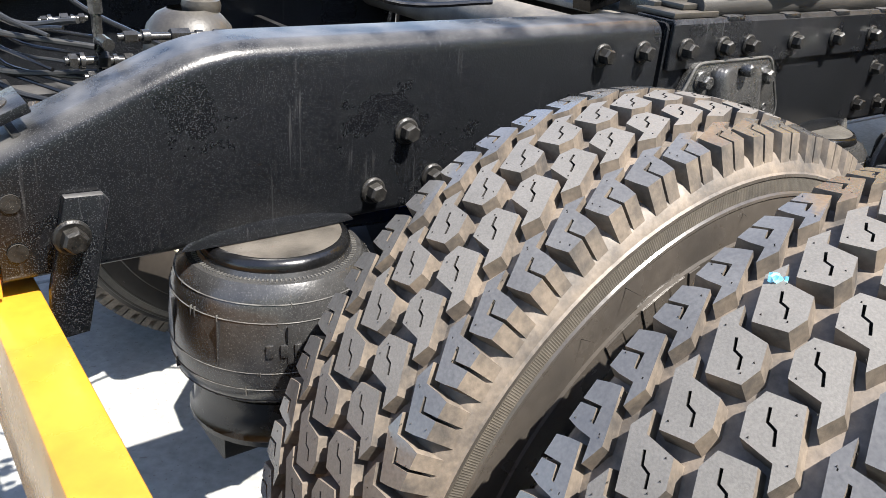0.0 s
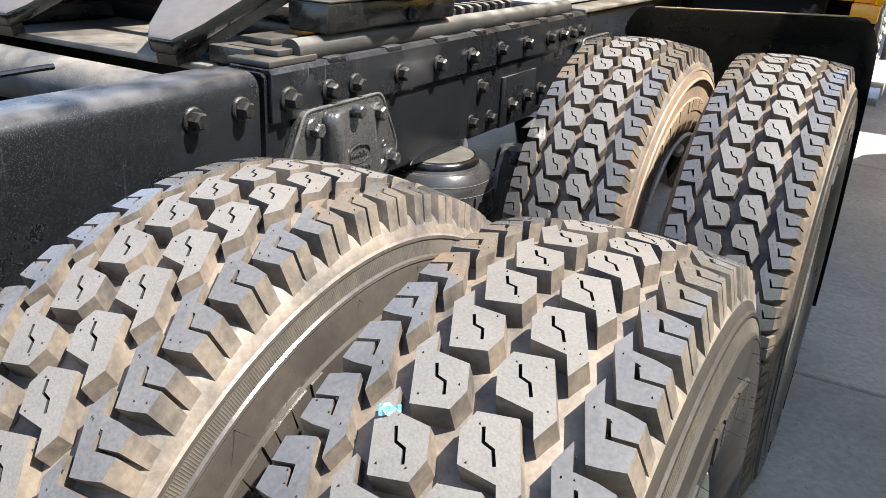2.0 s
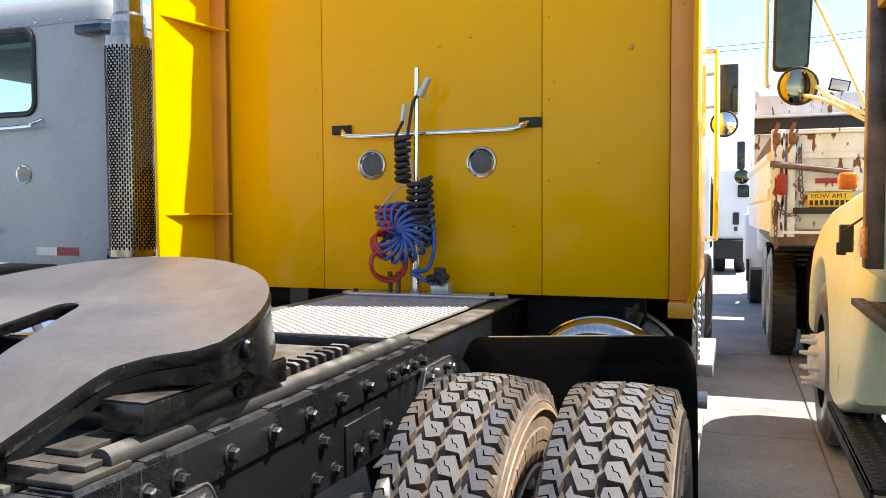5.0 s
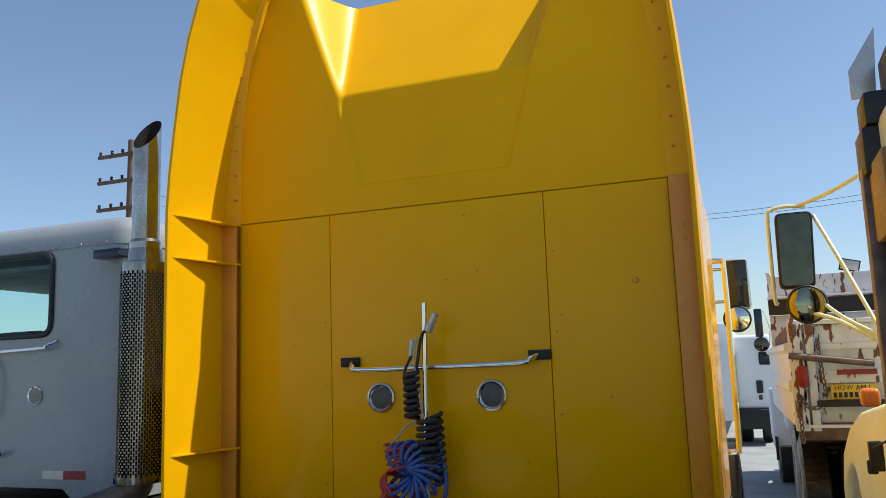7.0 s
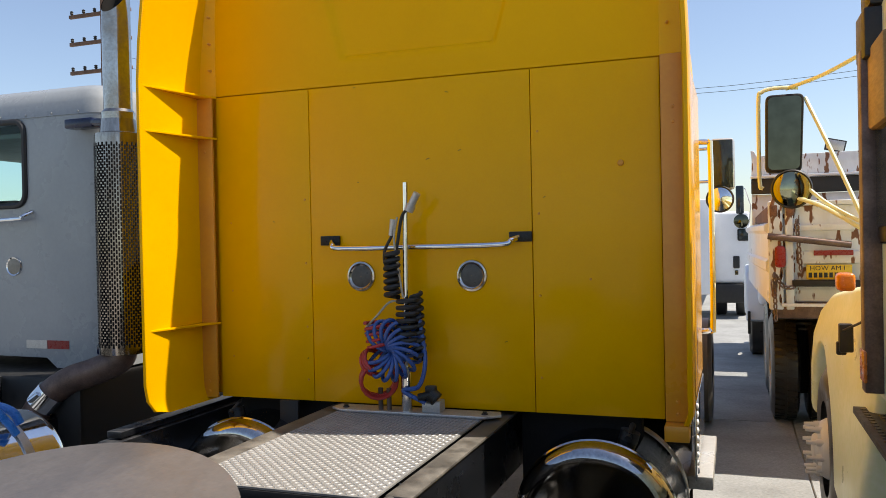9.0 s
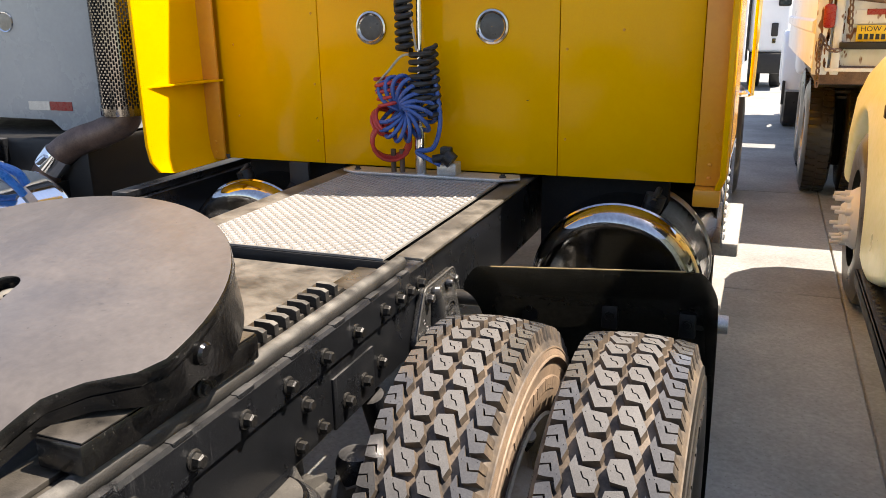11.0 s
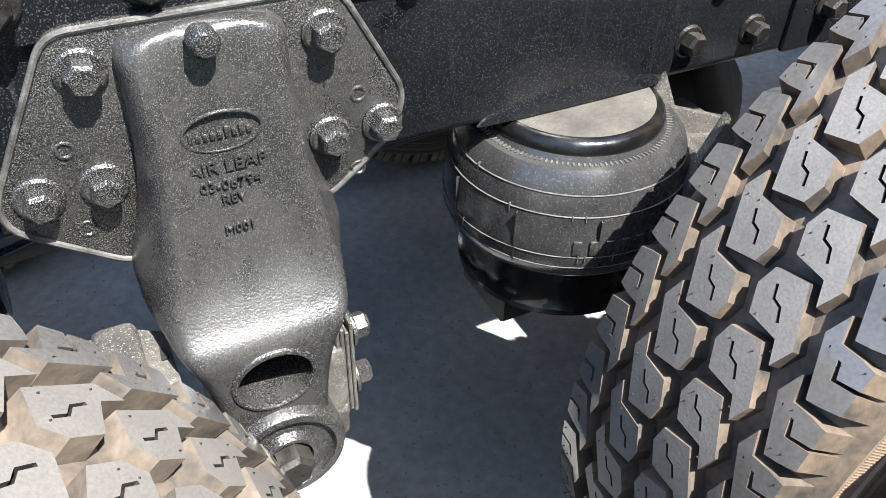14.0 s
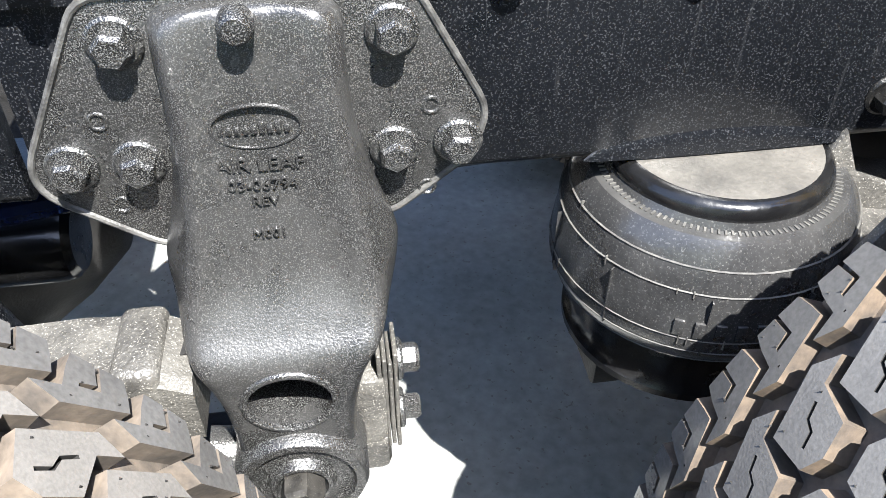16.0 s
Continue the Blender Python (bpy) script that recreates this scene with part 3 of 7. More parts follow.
def tyre_mesh(name, mats, seed, ledge=0.475, bulge=1.0):
    rng = random.Random(seed)
    n = 56
    pitch = 2 * math.pi / n
    verts, faces, mi = [], [], []
    turned = [[(-u, -0.004 - v) for u, v in loop] for loop in (MID_BLOCK, MID_SIPE, SIDE_BLOCK, SIDE_SIPE)]
    kinds = [
        (block_template(MID_BLOCK, MID_SIPE), False, 0.010),
        (block_template(turned[0], turned[1]), False, 0.010),
        (block_template(SIDE_BLOCK, SIDE_SIPE), True, 0.009),
        (block_template(turned[2], turned[3]), True, 0.009),
    ]

    def put(u, v, h, ang):
        r = TYRE_R - 0.011 * (u / HALF) ** 2 + h
        t = ang - v / TYRE_R
        return (u, r * math.cos(t), r * math.sin(t))

    for i in range(n):
        ang = i * pitch
        for (pts, tris, loops), shoulder, deep in kinds:
            a = ang
            lift = rng.uniform(-0.0006, 0.0006)
            no, ns = loops
            cu = sum(p[0] for p in pts[:no]) / no
            cv = sum(p[1] for p in pts[:no]) / no
            k0 = len(verts)
            verts += [put(u, v, lift, a) for u, v in pts]
            for t in tris:
                faces.append([k0 + j for j in t])
                mi.append(5 if shoulder else 0)
            k1 = len(verts)
            for u, v in pts[:no]:
                bu, bv = cu + (u - cu) * 1.07, cv + (v - cv) * 1.07
                if shoulder:
                    far = max(0.0, (abs(u) - 0.088) / 0.029)
                    verts.append(put((u if far else cu + (u - cu) * 1.05) * (1 + 0.080 * far), cv + (v - cv) * 1.03, -TREAD_D - 0.003 - 0.010 * far, a))
                    continue
                verts.append(put(bu, bv, -TREAD_D - 0.002, a))
            for j in range(no):
                q = (j + 1) % no
                faces.append([k0 + j, k0 + q, k1 + q, k1 + j])
                mi.append(1)
            k2 = len(verts)
            verts += [put(u, v, -deep, a) for u, v in pts[no:]]
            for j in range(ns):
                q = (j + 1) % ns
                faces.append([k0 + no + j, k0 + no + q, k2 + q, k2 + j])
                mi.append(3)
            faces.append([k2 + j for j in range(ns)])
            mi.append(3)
            # little moulding nubs
            for _ in range(3):
                p = pts[rng.randrange(no)]
                u, v = cu + (p[0] - cu) * 0.72, cv + (p[1] - cv) * 0.72
                b = len(verts)
                verts += [put(u + a1, v + a2, lift + h, a) for a1, a2, h in ((-0.0011, -0.0009, -0.0003), (0.0011, -0.0009, -0.0003), (0, 0.0013, -0.0003), (0, 0, 0.0016))]
                faces += [[b, b + 1, b + 3], [b + 1, b + 2, b + 3], [b + 2, b, b + 3]]
                mi += [3, 3, 3]
    prof = [(0.112, 0.287), (0.124, 0.300), (0.137, 0.330), (0.1440, 0.372), (0.1440, 0.402), (0.1415, 0.405), (0.1415, 0.436), (0.1402, 0.446), (0.1412, 0.448), (0.1405, 0.451),
            (0.1378, 0.453), (0.1335, 0.468), (0.1347, 0.470), (0.1340, 0.4735), (0.1312, 0.4755), (0.1262, 0.4850), (0.1170, 0.4940), (0.1020, 0.5020)]
    prof = [(u * (bulge if r < 0.445 else 1.0), r) for u, r in prof]
    prof = [(-u, r) for u, r in prof] + [(-0.06, TYRE_R - TREAD_D - 0.002), (0.06, TYRE_R - TREAD_D - 0.002)] + prof[::-1]
    seg = 112
    k0 = len(verts)
    for u, r in prof:
        for j in range(seg):
            t = 2 * math.pi * j / seg
            verts.append((u, r * math.cos(t), r * math.sin(t)))
    for k in range(len(prof) - 1):
        lo = max(prof[k][1], prof[k + 1][1])
        m = 1 if lo > ledge else (4 if 0.4535 < lo < 0.469 else 2)
        for j in range(seg):
            q = (j + 1) % seg
            faces.append([k0 + k * seg + j, k0 + k * seg + q, k0 + (k + 1) * seg + q, k0 + (k + 1) * seg + j])
            mi.append(m)
    # fine ribs on the grey band and little rubber whiskers
    for sgn in (1, -1):
        for j in range(1000):
            t = radians(j * 0.36)
            b = len(verts)
            for r in (0.4538, 0.4672):
                for dt, up in ((-0.0019, 0.0), (0.0, 0.00035), (0.0019, 0.0)):
                    u = sgn * (0.1376 - (r - 0.4538) * 0.285 + up)
                    verts.append((u, r * math.cos(t + dt), r * math.sin(t + dt)))
            faces += [[b, b + 1, b + 4, b + 3], [b + 1, b + 2, b + 5, b + 4]]
            mi += [4, 4]
        for j in range(40):
            t, r = rng.uniform(0, 6.28), rng.uniform(0.36, 0.455)
            b = len(verts)
            u = sgn * 0.139
            ln = rng.uniform(0.010, 0.030)
            y, z = r * math.cos(t), r * math.sin(t)
            dy, dz = rng.uniform(-0.006, 0.006), rng.uniform(-0.006, 0.006)
            verts += [(u, y, z), (u, y + 0.0009, z), (u, y, z + 0.0009), (u + sgn * ln, y + dy, z + dz)]
            faces += [[b, b + 1, b + 3], [b + 1, b + 2, b + 3], [b + 2, b, b + 3]]
            mi += [2, 2, 2]
    # raised lettering as plain bars
    for sgn in (1, -1):
        for a0, count in ((62, 8), (100, 6), (242, 8), (280, 6)):
            for j in range(count):
                t0 = radians(a0 + 3.6 * j)
                wide = 0.026 if j % 3 else 0.018
                b = len(verts)
                for r in (0.374, 0.401):
                    for t in (t0, t0 + wide / r):
                        for u in (0.1435, 0.1462):
                            verts.append((sgn * u * bulge, r * math.cos(t), r * math.sin(t)))
                faces += [[b + 1, b + 3, b + 7, b + 5], [b, b + 1, b + 5, b + 4], [b + 2, b + 3, b + 7, b + 6], [b, b + 2, b + 3, b + 1], [b + 4, b + 6, b + 7, b + 5]]
                mi += [2] * 5
    me = bpy.data.meshes.new(name)
    me.from_pydata(verts, [], faces)
    for m in mats:
        me.materials.append(m)
    me.polygons.foreach_set("material_index", mi)
    bm = bmesh.new()
    bm.from_mesh(me)
    bmesh.ops.recalc_face_normals(bm, faces=bm.faces[:])
    bm.to_mesh(me)
    bm.free()
    me.shade_smooth()
    me.set_sharp_from_angle(angle=radians(24))
    return me


def rim_mesh(wide, lip):
    bm = bmesh.new()
    lathe(bm, [(-wide + 0.004, lip + 0.008), (-wide, lip), (-wide + 0.010, lip - 0.008), (-0.09, 0.272), (-0.03, 0.262), (0.06, 0.262), (0.09, 0.275), (wide - 0.010, lip - 0.008), (wide, lip), (wide - 0.004, lip + 0.008)], seg=64)
    lathe(bm, [(0.05, 0.262), (0.075, 0.225), (0.085, 0.18), (0.13, 0.165), (0.135, 0.145), (0.135, 0.112), (0.10, 0.110), (0.06, 0.17), (0.04, 0.225), (0.035, 0.262)], seg=64)
    for k in range(10):
        a = radians(36 * k)
        cyl(bm, (0.13, 0.1425 * math.cos(a), 0.1425 * math.sin(a)), (0.142, 0.1425 * math.cos(a), 0.1425 * math.sin(a)), 0.016, seg=6)
    me = bpy.data.meshes.new("rim")
    bm.to_mesh(me)
    bm.free()
    me.materials.append(M_RIM)
    return me


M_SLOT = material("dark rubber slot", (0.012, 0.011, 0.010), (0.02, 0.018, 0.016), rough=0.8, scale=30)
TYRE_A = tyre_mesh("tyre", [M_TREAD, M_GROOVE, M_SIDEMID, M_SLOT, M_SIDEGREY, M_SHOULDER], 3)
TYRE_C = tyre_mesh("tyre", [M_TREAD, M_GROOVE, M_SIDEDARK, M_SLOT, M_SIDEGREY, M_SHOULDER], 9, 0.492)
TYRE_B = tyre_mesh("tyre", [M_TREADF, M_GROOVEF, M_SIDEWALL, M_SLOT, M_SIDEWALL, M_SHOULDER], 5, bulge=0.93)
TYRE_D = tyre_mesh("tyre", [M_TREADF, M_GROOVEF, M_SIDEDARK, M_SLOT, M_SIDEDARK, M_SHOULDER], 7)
RIM = rim_mesh(0.122, 0.292)
RIM_TALL = rim_mesh(0.133, 0.310)


def wheel(x, y, me, phase, out, label, rim=RIM):
    z = 0.51 if y < 3 else 0.538
    m = Matrix.Translation((x, y, z)) @ Matrix.Rotation(radians(phase), 4, "X")
    r = place("wheel", rim, None, truck, "cream painted steel wheel", where=m @ (Matrix() if out > 0 else Matrix.Rotation(math.pi, 4, "Z")))
    t = place("tyre", me, None, r, label, smooth=False)
    t.matrix_parent_inverse = Matrix()
    t.matrix_basis = Matrix() if out > 0 else Matrix.Rotation(math.pi, 4, "Z")
    return r


wheel(0.742, AXLES[0], TYRE_A, 4.75, 1, "dusty black tyre with lug tread and brown sidewall")
wheel(1.096, AXLES[0], TYRE_C, 1.14, -1, "dusty black tyre with lug tread")
inner = wheel(0.750, AXLES[1], TYRE_B, 1.23, 1, "black lug tread tyre with brown dusty sidewall", RIM_TALL)
bm = bmesh.new()
pipe(bm, curve_pts([(0.815, 4.10, 0.70), (0.835, 4.075, 0.735), (0.850, 4.035, 0.765), (0.862, 3.995, 0.800)], 6), 0.012, 10)
stem = part("valve_stem", bm, M_BLACKDUST, inner, "dark bent valve stem")
stem.matrix_parent_inverse = inner.matrix_world.inverted()
bm = bmesh.new()
cyl(bm, (0.861, 3.998, 0.797), (0.866, 3.982, 0.812), 0.0135, seg=12)
tip = part("valve_cap", bm, M_RIM, inner, "pale valve cap")
tip.matrix_parent_inverse = inner.matrix_world.inverted()
wheel(1.091, AXLES[1], TYRE_D, 4.7, -1, "black lug tread tyre, cleaner tread")
for y in AXLES:
    wheel(-0.742, y, TYRE_C, 0.7, -1, "black lug tread tyre")
    wheel(-1.096, y, TYRE_C, 2.9, 1, "black lug tread tyre")


# ---- suspension ----
def air_spring(x, y, dust, lift, foot):
    """Bag, bead plate and piston; lift raises the bag's lower part, foot is where the piston stands."""
    def at(z):
        return z + lift * min(1.0, max(0.0, (0.72 - z) / 0.08))
    bm = bmesh.new()
    prof = [(0.802, 0.05), (0.800, 0.100), (0.786, 0.108)]
    prof += [(0.790 - 0.075 * (1 - math.cos(a)), 0.108 + 0.037 * math.sin(a)) for a in (0.35, 0.7, 1.0, 1.3, 1.57)]
    prof += [(0.70, 0.1470), (0.67, 0.1480), (0.650, 0.147), (0.636, 0.1435), (0.625, 0.136), (0.618, 0.125), (0.616, 0.110)]
    lathe(bm, [(at(z), r) for z, r in prof], (x, y, 0), "Z", 56)
    bag = part("air_spring", bm, M_RUBBER, truck, "glossy black rubber air bag")
    bm = bmesh.new()
    lathe(bm, [(0.809, 0.002), (0.809, 0.092), (0.8075, 0.098), (0.803, 0.1025), (0.796, 0.105), (0.789, 0.1035), (0.785, 0.09)], (x, y, 0), "Z", 56)
    for f in bm.faces:
        f.material_index = 0 if f.calc_center_median().z > 0.8085 else 1
    part("bead_plate", bm, [dust, M_BAGRIM], bag, "dusty round steel bead plate")
    for k in range(120):
        a = radians(3 * k)
        bm = bmesh.new()
        box(bm, 0.103, 0.1135, -0.0010, 0.0010, 0.781, 0.787, turn=Matrix.Translation((x, y, 0)) @ Matrix.Rotation(a, 4, "Z"))
        part("pleat", bm, M_SEAM, bag)
    bm = bmesh.new()
    lathe(bm, [(0.620 + lift, 0.10), (0.608 + lift, 0.117), (0.590 + lift, 0.119), (foot + 0.022, 0.121), (foot + 0.014, 0.127), (foot + 0.006, 0.127), (foot + 0.001, 0.118), (foot, 0.02)], (x, y, 0), "Z", 48)
    part("piston", bm, M_BAGRIM, bag, "smooth black plastic piston")
    # short flash marks across the lower seam
    rng = random.Random(int(100 * y) + 7)
    for k in range(34):
        a, h = radians(rng.uniform(0, 360)), rng.uniform(0.004, 0.016)
        z = rng.choice((0.764, 0.741, 0.675, 0.652))
        r = {0.764: 0.1358, 0.741: 0.1432, 0.675: 0.1480, 0.652: 0.1472}[z]
        bm = bmesh.new()
        box(bm, r - 0.002, r + 0.0012, -0.0005, 0.0005, at(z) - h * 0.7, at(z) + h * 0.3, turn=Matrix.Translation((x, y, 0)) @ Matrix.Rotation(a, 4, "Z"))
        part("flash_mark", bm, M_SEAM, bag)
    for z, r in ((0.764, 0.1362), (0.741, 0.1430), (0.675, 0.1482), (0.652, 0.1474), (0.632, 0.1415)):
        bm = bmesh.new()
        lathe(bm, [(at(z) - 0.0006, r - 0.001), (at(z), r + 0.0007), (at(z) + 0.0006, r - 0.001)], (x, y, 0), "Z", 56)
        part("mould_seam", bm, M_SEAM, bag, "thin raised mould line")
    for k in range(0, 360, 36):
        a = radians(k + 17)
        bm = bmesh.new()
        box(bm, 0.1440, 0.1485, -0.0006, 0.0006, 0.672, 0.738, turn=Matrix.Translation((x, y, 0)) @ Matrix.Rotation(a, 4, "Z"))
        part("mould_rib", bm, M_RUBBER, bag)
    # raised maker's mark, as plain bars
    for k in range(6):
        a = radians(-28 + 7 * k)
        bm = bmesh.new()
        box(bm, 0.1460, 0.1490, -0.0045, 0.0045, 0.694, 0.712, 0.0004, turn=Matrix.Translation((x, y, 0)) @ Matrix.Rotation(a, 4, "Z"))
        part("raised_mark", bm, M_RUBBER, bag)
    return bag


for sgn in (1, -1):
    for y in AXLES:
        foot = 0.528 if y < 3 else 0.578
        air_spring(sgn * 0.41, y - 0.393, M_BLACKDUST if y < 3 else M_CAPDUST, -0.010 if y < 3 else 0.028, foot)
        bm = bmesh.new()
        prism(bm, [(y - 0.50, foot - 0.038), (y - 0.30, foot - 0.038), (y - 0.14, 0.395), (y + 0.50, 0.395), (y + 0.50, 0.435), (y - 0.12, 0.435), (y - 0.28, foot - 0.001), (y - 0.50, foot - 0.001)], "X", sgn * 0.41 - 0.055, sgn * 0.41 + 0.055, bevel=0.006)
        part("spring_leaf", bm, M_DULL, truck, "thick dull black steel leaf")


# scrap of blue tape caught in the tread
bm = bmesh.new()
bmesh.ops.create_grid(bm, x_segments=6, y_segments=3, size=1.0)
rng = random.Random(4)
for v in bm.verts:
    v.co = Vector((v.co.x * 0.008, v.co.y * 0.004, rng.uniform(-0.003, 0.004)))
tape = tagged(part("tape_scrap", bm, material("pale blue tape", (0.12, 0.40, 0.58), (0.22, 0.50, 0.62), rough=0.4, scale=90), None, smooth=False, where=Matrix.Translation((1.047, 2.388, 0.986)) @ pose(0, 0, 0, 25.5, 0, 30)), "crumpled scrap of pale blue tape on the tyre", "tape")


def rounded(pts, r, n=4):
    """A polygon with its corners rounded."""
    out = []
    k = len(pts)
    for i in range(k):
        p, a, b = Vector(pts[i]), Vector(pts[i - 1]), Vector(pts[(i + 1) % k])
        da, db = (a - p), (b - p)
        la, lb = min(r, da.length * 0.45), min(r, db.length * 0.45)
        s, e = p + da.normalized() * la, p + db.normalized() * lb
        for j in range(n + 1):
            t = j / n
            out.append(tuple((1 - t) ** 2 * s + 2 * t * (1 - t) * p + t * t * e))
    return out


def hanger(yc, sgn):
    """Cast suspension hanger: back plate, swelling column, window and pivot eye."""
    bm = bmesh.new()
    plate = [(-0.112, 0.996), (0.118, 0.996), (0.178, 0.885), (0.164, 0.845), (0.095, 0.79), (-0.095, 0.775), (-0.178, 0.835), (-0.183, 0.862)]
    prism(bm, [(yc + a, b) for a, b in rounded(plate, 0.018)], "X", sgn * 0.431, sgn * 0.452, bevel=0.004)
    back = part("hanger_bracket", bm, M_CAST, truck, "rough cast black hanger bracket with dust")
    bm = bmesh.new()
    edge = [(sgn * 0.4515, yc + a, b) for a, b in rounded(plate, 0.018)]
    pipe(bm, edge + edge[:2], 0.0030, 8)
    part("plate_rim", bm, M_CASTEDGE, back, "raised rim of the cast plate")
    secs = []
    rows = [(0.993, 0.064, 0.020, 0.0), (0.97, 0.064, 0.030, 0.0), (0.90, 0.063, 0.040, 0.0), (0.84, 0.069, 0.050, 0.002), (0.80, 0.076, 0.058, 0.003), (0.778, 0.080, 0.063, 0.002), (0.762, 0.082, 0.069, 0.001), (0.748, 0.083, 0.077, 0.000),
            (0.738, 0.083, 0.085, -0.001), (0.730, 0.082, 0.093, -0.002), (0.722, 0.079, 0.100, -0.003), (0.712, 0.073, 0.104, -0.005), (0.69, 0.064, 0.102, -0.005), (0.655, 0.056, 0.104, -0.005), (0.62, 0.053, 0.104, -0.006), (0.575, 0.054, 0.102, -0.007), (0.54, 0.046, 0.098, -0.007), (0.520, 0.030, 0.085, -0.007)]

    def dish(z):
        """How deep the front is hollowed between its side ridges."""
        return 0.007 * smooth01((z - 0.748) / 0.03) * smooth01((1.0 - z) / 0.05)

    def face(z):
        """How far out the column's front stands at a height."""
        for (z1, _, o1, _), (z0, _, o0, _) in zip(rows, rows[1:]):
            if z0 <= z <= z1:
                return 0.452 + o0 + (o1 - o0) * (z - z0) / (z1 - z0) - dish(z) + 0.0015
        return 0.48

    for z, half, out, shift in rows:
        fl = 0.007 + 0.022 * max(0.0, 1 - abs(z - 0.785) / 0.085)
        d = dish(z)
        side = [(half + fl, 0.0), (half + fl * 0.35, out * 0.5), (half + 0.001, out - 0.012), (half - 0.006, out - 0.001), (half - 0.016, out + 0.0005), (half - 0.030, out - d * 0.75), (half * 0.25, out - d)]
        ring = [(-p, o) for p, o in side] + side[::-1] + [(half - 0.012, -0.02), (-half + 0.012, -0.02)]
        secs.append([(sgn * (0.452 + o), yc + shift + a, z) for a, o in ring])
    bm = bmesh.new()
    loft(bm, secs)
    col = part("hanger_column", bm, M_CASTDUSTLIT, back, "swelling cast column with gritty black paint")
    sub = col.modifiers.new("round", "SUBSURF")
    sub.levels = sub.render_levels = 2
    cut = bpy.data.meshes.new("window_tool")
    bm = bmesh.new()
    prism(bm, [(yc - 0.005 + 0.036 * math.cos(radians(a)), 0.677 + 0.031 * math.sin(radians(a))) for a in range(0, 360, 15)], "X", sgn * 0.462, sgn * 0.62)
    bm.to_mesh(cut)
    bm.free()
    tool = new("window_tool", cut)
    boo = col.modifiers.new("window", "BOOLEAN")
    boo.object, boo.operation, boo.solver = tool, "DIFFERENCE", "EXACT"
    done = bpy.data.meshes.new_from_object(col.evaluated_get(bpy.context.evaluated_depsgraph_get()))
    col.modifiers.clear()
    col.data = done
    done.shade_smooth()
    done.set_sharp_from_angle(angle=radians(50))
    bpy.data.objects.remove(tool)
    bm = bmesh.new()
    pipe(bm, [(sgn * 0.5555, yc - 0.005 + 0.039 * math.cos(radians(a)), 0.677 + 0.034 * math.sin(radians(a))) for a in range(0, 373, 12)], 0.0035, 8)
    part("window_lip", bm, M_CAST, back, "rounded lip of the cast window")
    bm = bmesh.new()
    lathe(bm, [(sgn * 0.50, 0.062), (sgn * 0.560, 0.062), (sgn * 0.567, 0.058), (sgn * 0.567, 0.050), (sgn * 0.560, 0.047), (sgn * 0.561, 0.032), (sgn * 0.570, 0.028), (sgn * 0.570, 0.024), (sgn * 0.560, 0.022), (sgn * 0.556, 0.001)], (0, yc - 0.006, 0.572), "X", 44)
    part("pivot_eye", bm, M_CAST, back, "round cast eye with bushing")
    bolt(back, sgn * 0.562, yc - 0.006, 0.572, hex_bolt_mesh(0.038, 0.028, False), way=(sgn, 0, 0))
    bolt(back, sgn * 0.535, yc + 0.012, 0.508, BOLT_SMALL, way=(sgn, 0, 0))
    for a, z in ((-0.093, 0.963), (0.103, 0.960), (-0.150, 0.862), (-0.099, 0.862), (0.101, 0.858), (0.153, 0.860)):
        bolt(back, sgn * 0.452, yc + a, z, BOLT_HANG, M_CAST, way=(sgn, 0, 0))
    for a, z in ((-0.121, 0.900), (-0.122, 0.822), (0.131, 0.894), (0.127, 0.815)):
        bm = bmesh.new()
        lathe(bm, [(sgn * 0.4515, 0.0085), (sgn * 0.4535, 0.0075), (sgn * 0.4535, 0.006), (sgn * 0.452, 0.005)], (0, yc + a, z), "X", 20)
        part("cast_ring", bm, M_CAST, back)
    bm = bmesh.new()
    lathe(bm, [(sgn * 0.478, 0.0125), (sgn * 0.492, 0.0125), (sgn * 0.497, 0.009), (sgn * 0.498, 0.0005)], (0, yc - 0.004, 0.985), "X", 20)
    part("cast_boss", bm, M_CAST, back)
    # raised oval badge: rim with plain bars
    bm = bmesh.new()
    ring = []
    for o, s in ((0.0, 1.0), (0.0032, 0.985), (0.0032, 0.93), (0.0, 0.91)):
        ring.append([(sgn * (face(0.902) - 0.0008 + o), yc - 0.002 + 0.0345 * s * math.cos(radians(a)), 0.907 + 0.0185 * s * math.sin(radians(a))) for a in range(0, 360, 12)])
    loft(bm, ring, cap=False)
    part("oval_badge", bm, M_CASTDUSTLIT, back, "raised oval maker's badge")
    for k in range(9):
        bm = bmesh.new()
        h = 0.0095 if k in (0, 5, 7) else 0.006
        y = yc - 0.028 + 0.006 * k
        box(bm, sgn * face(0.9) - 0.002, sgn * face(0.9) + 0.0018, y - 0.0021, y + 0.0021, 0.901, 0.901 + h, 0.001)
        part("badge_bar", bm, M_CASTDUSTLIT, back)
    if sgn > 0:
        for words, size, z in (("AIR LEAF", 0.0170, 0.877), ("03-06794", 0.0140, 0.8605), ("REV", 0.0125, 0.8470), ("M001", 0.0120, 0.8190)):
            place("raised_letters", text_mesh(words, size, 0.0016), M_CASTDUSTLIT, back, "raised cast letters", smooth=False, where=Matrix.Translation((face(z) + 0.0008, yc - 0.003, z)) @ Matrix(((0, 0, 1, 0), (1, 0, 0, 0), (0, 1, 0, 0), (0, 0, 0, 1))))
    # shackle plates with two bolts beside the eye
    bm = bmesh.new()
    for k in range(4):
        box(bm, sgn * 0.485 - 0.022, sgn * 0.485 + 0.022, yc + 0.071 + 0.0052 * k, yc + 0.0752 + 0.0052 * k, 0.535 - 0.004 * (k % 2), 0.668 - 0.006 * (k % 3), 0.001, 1)
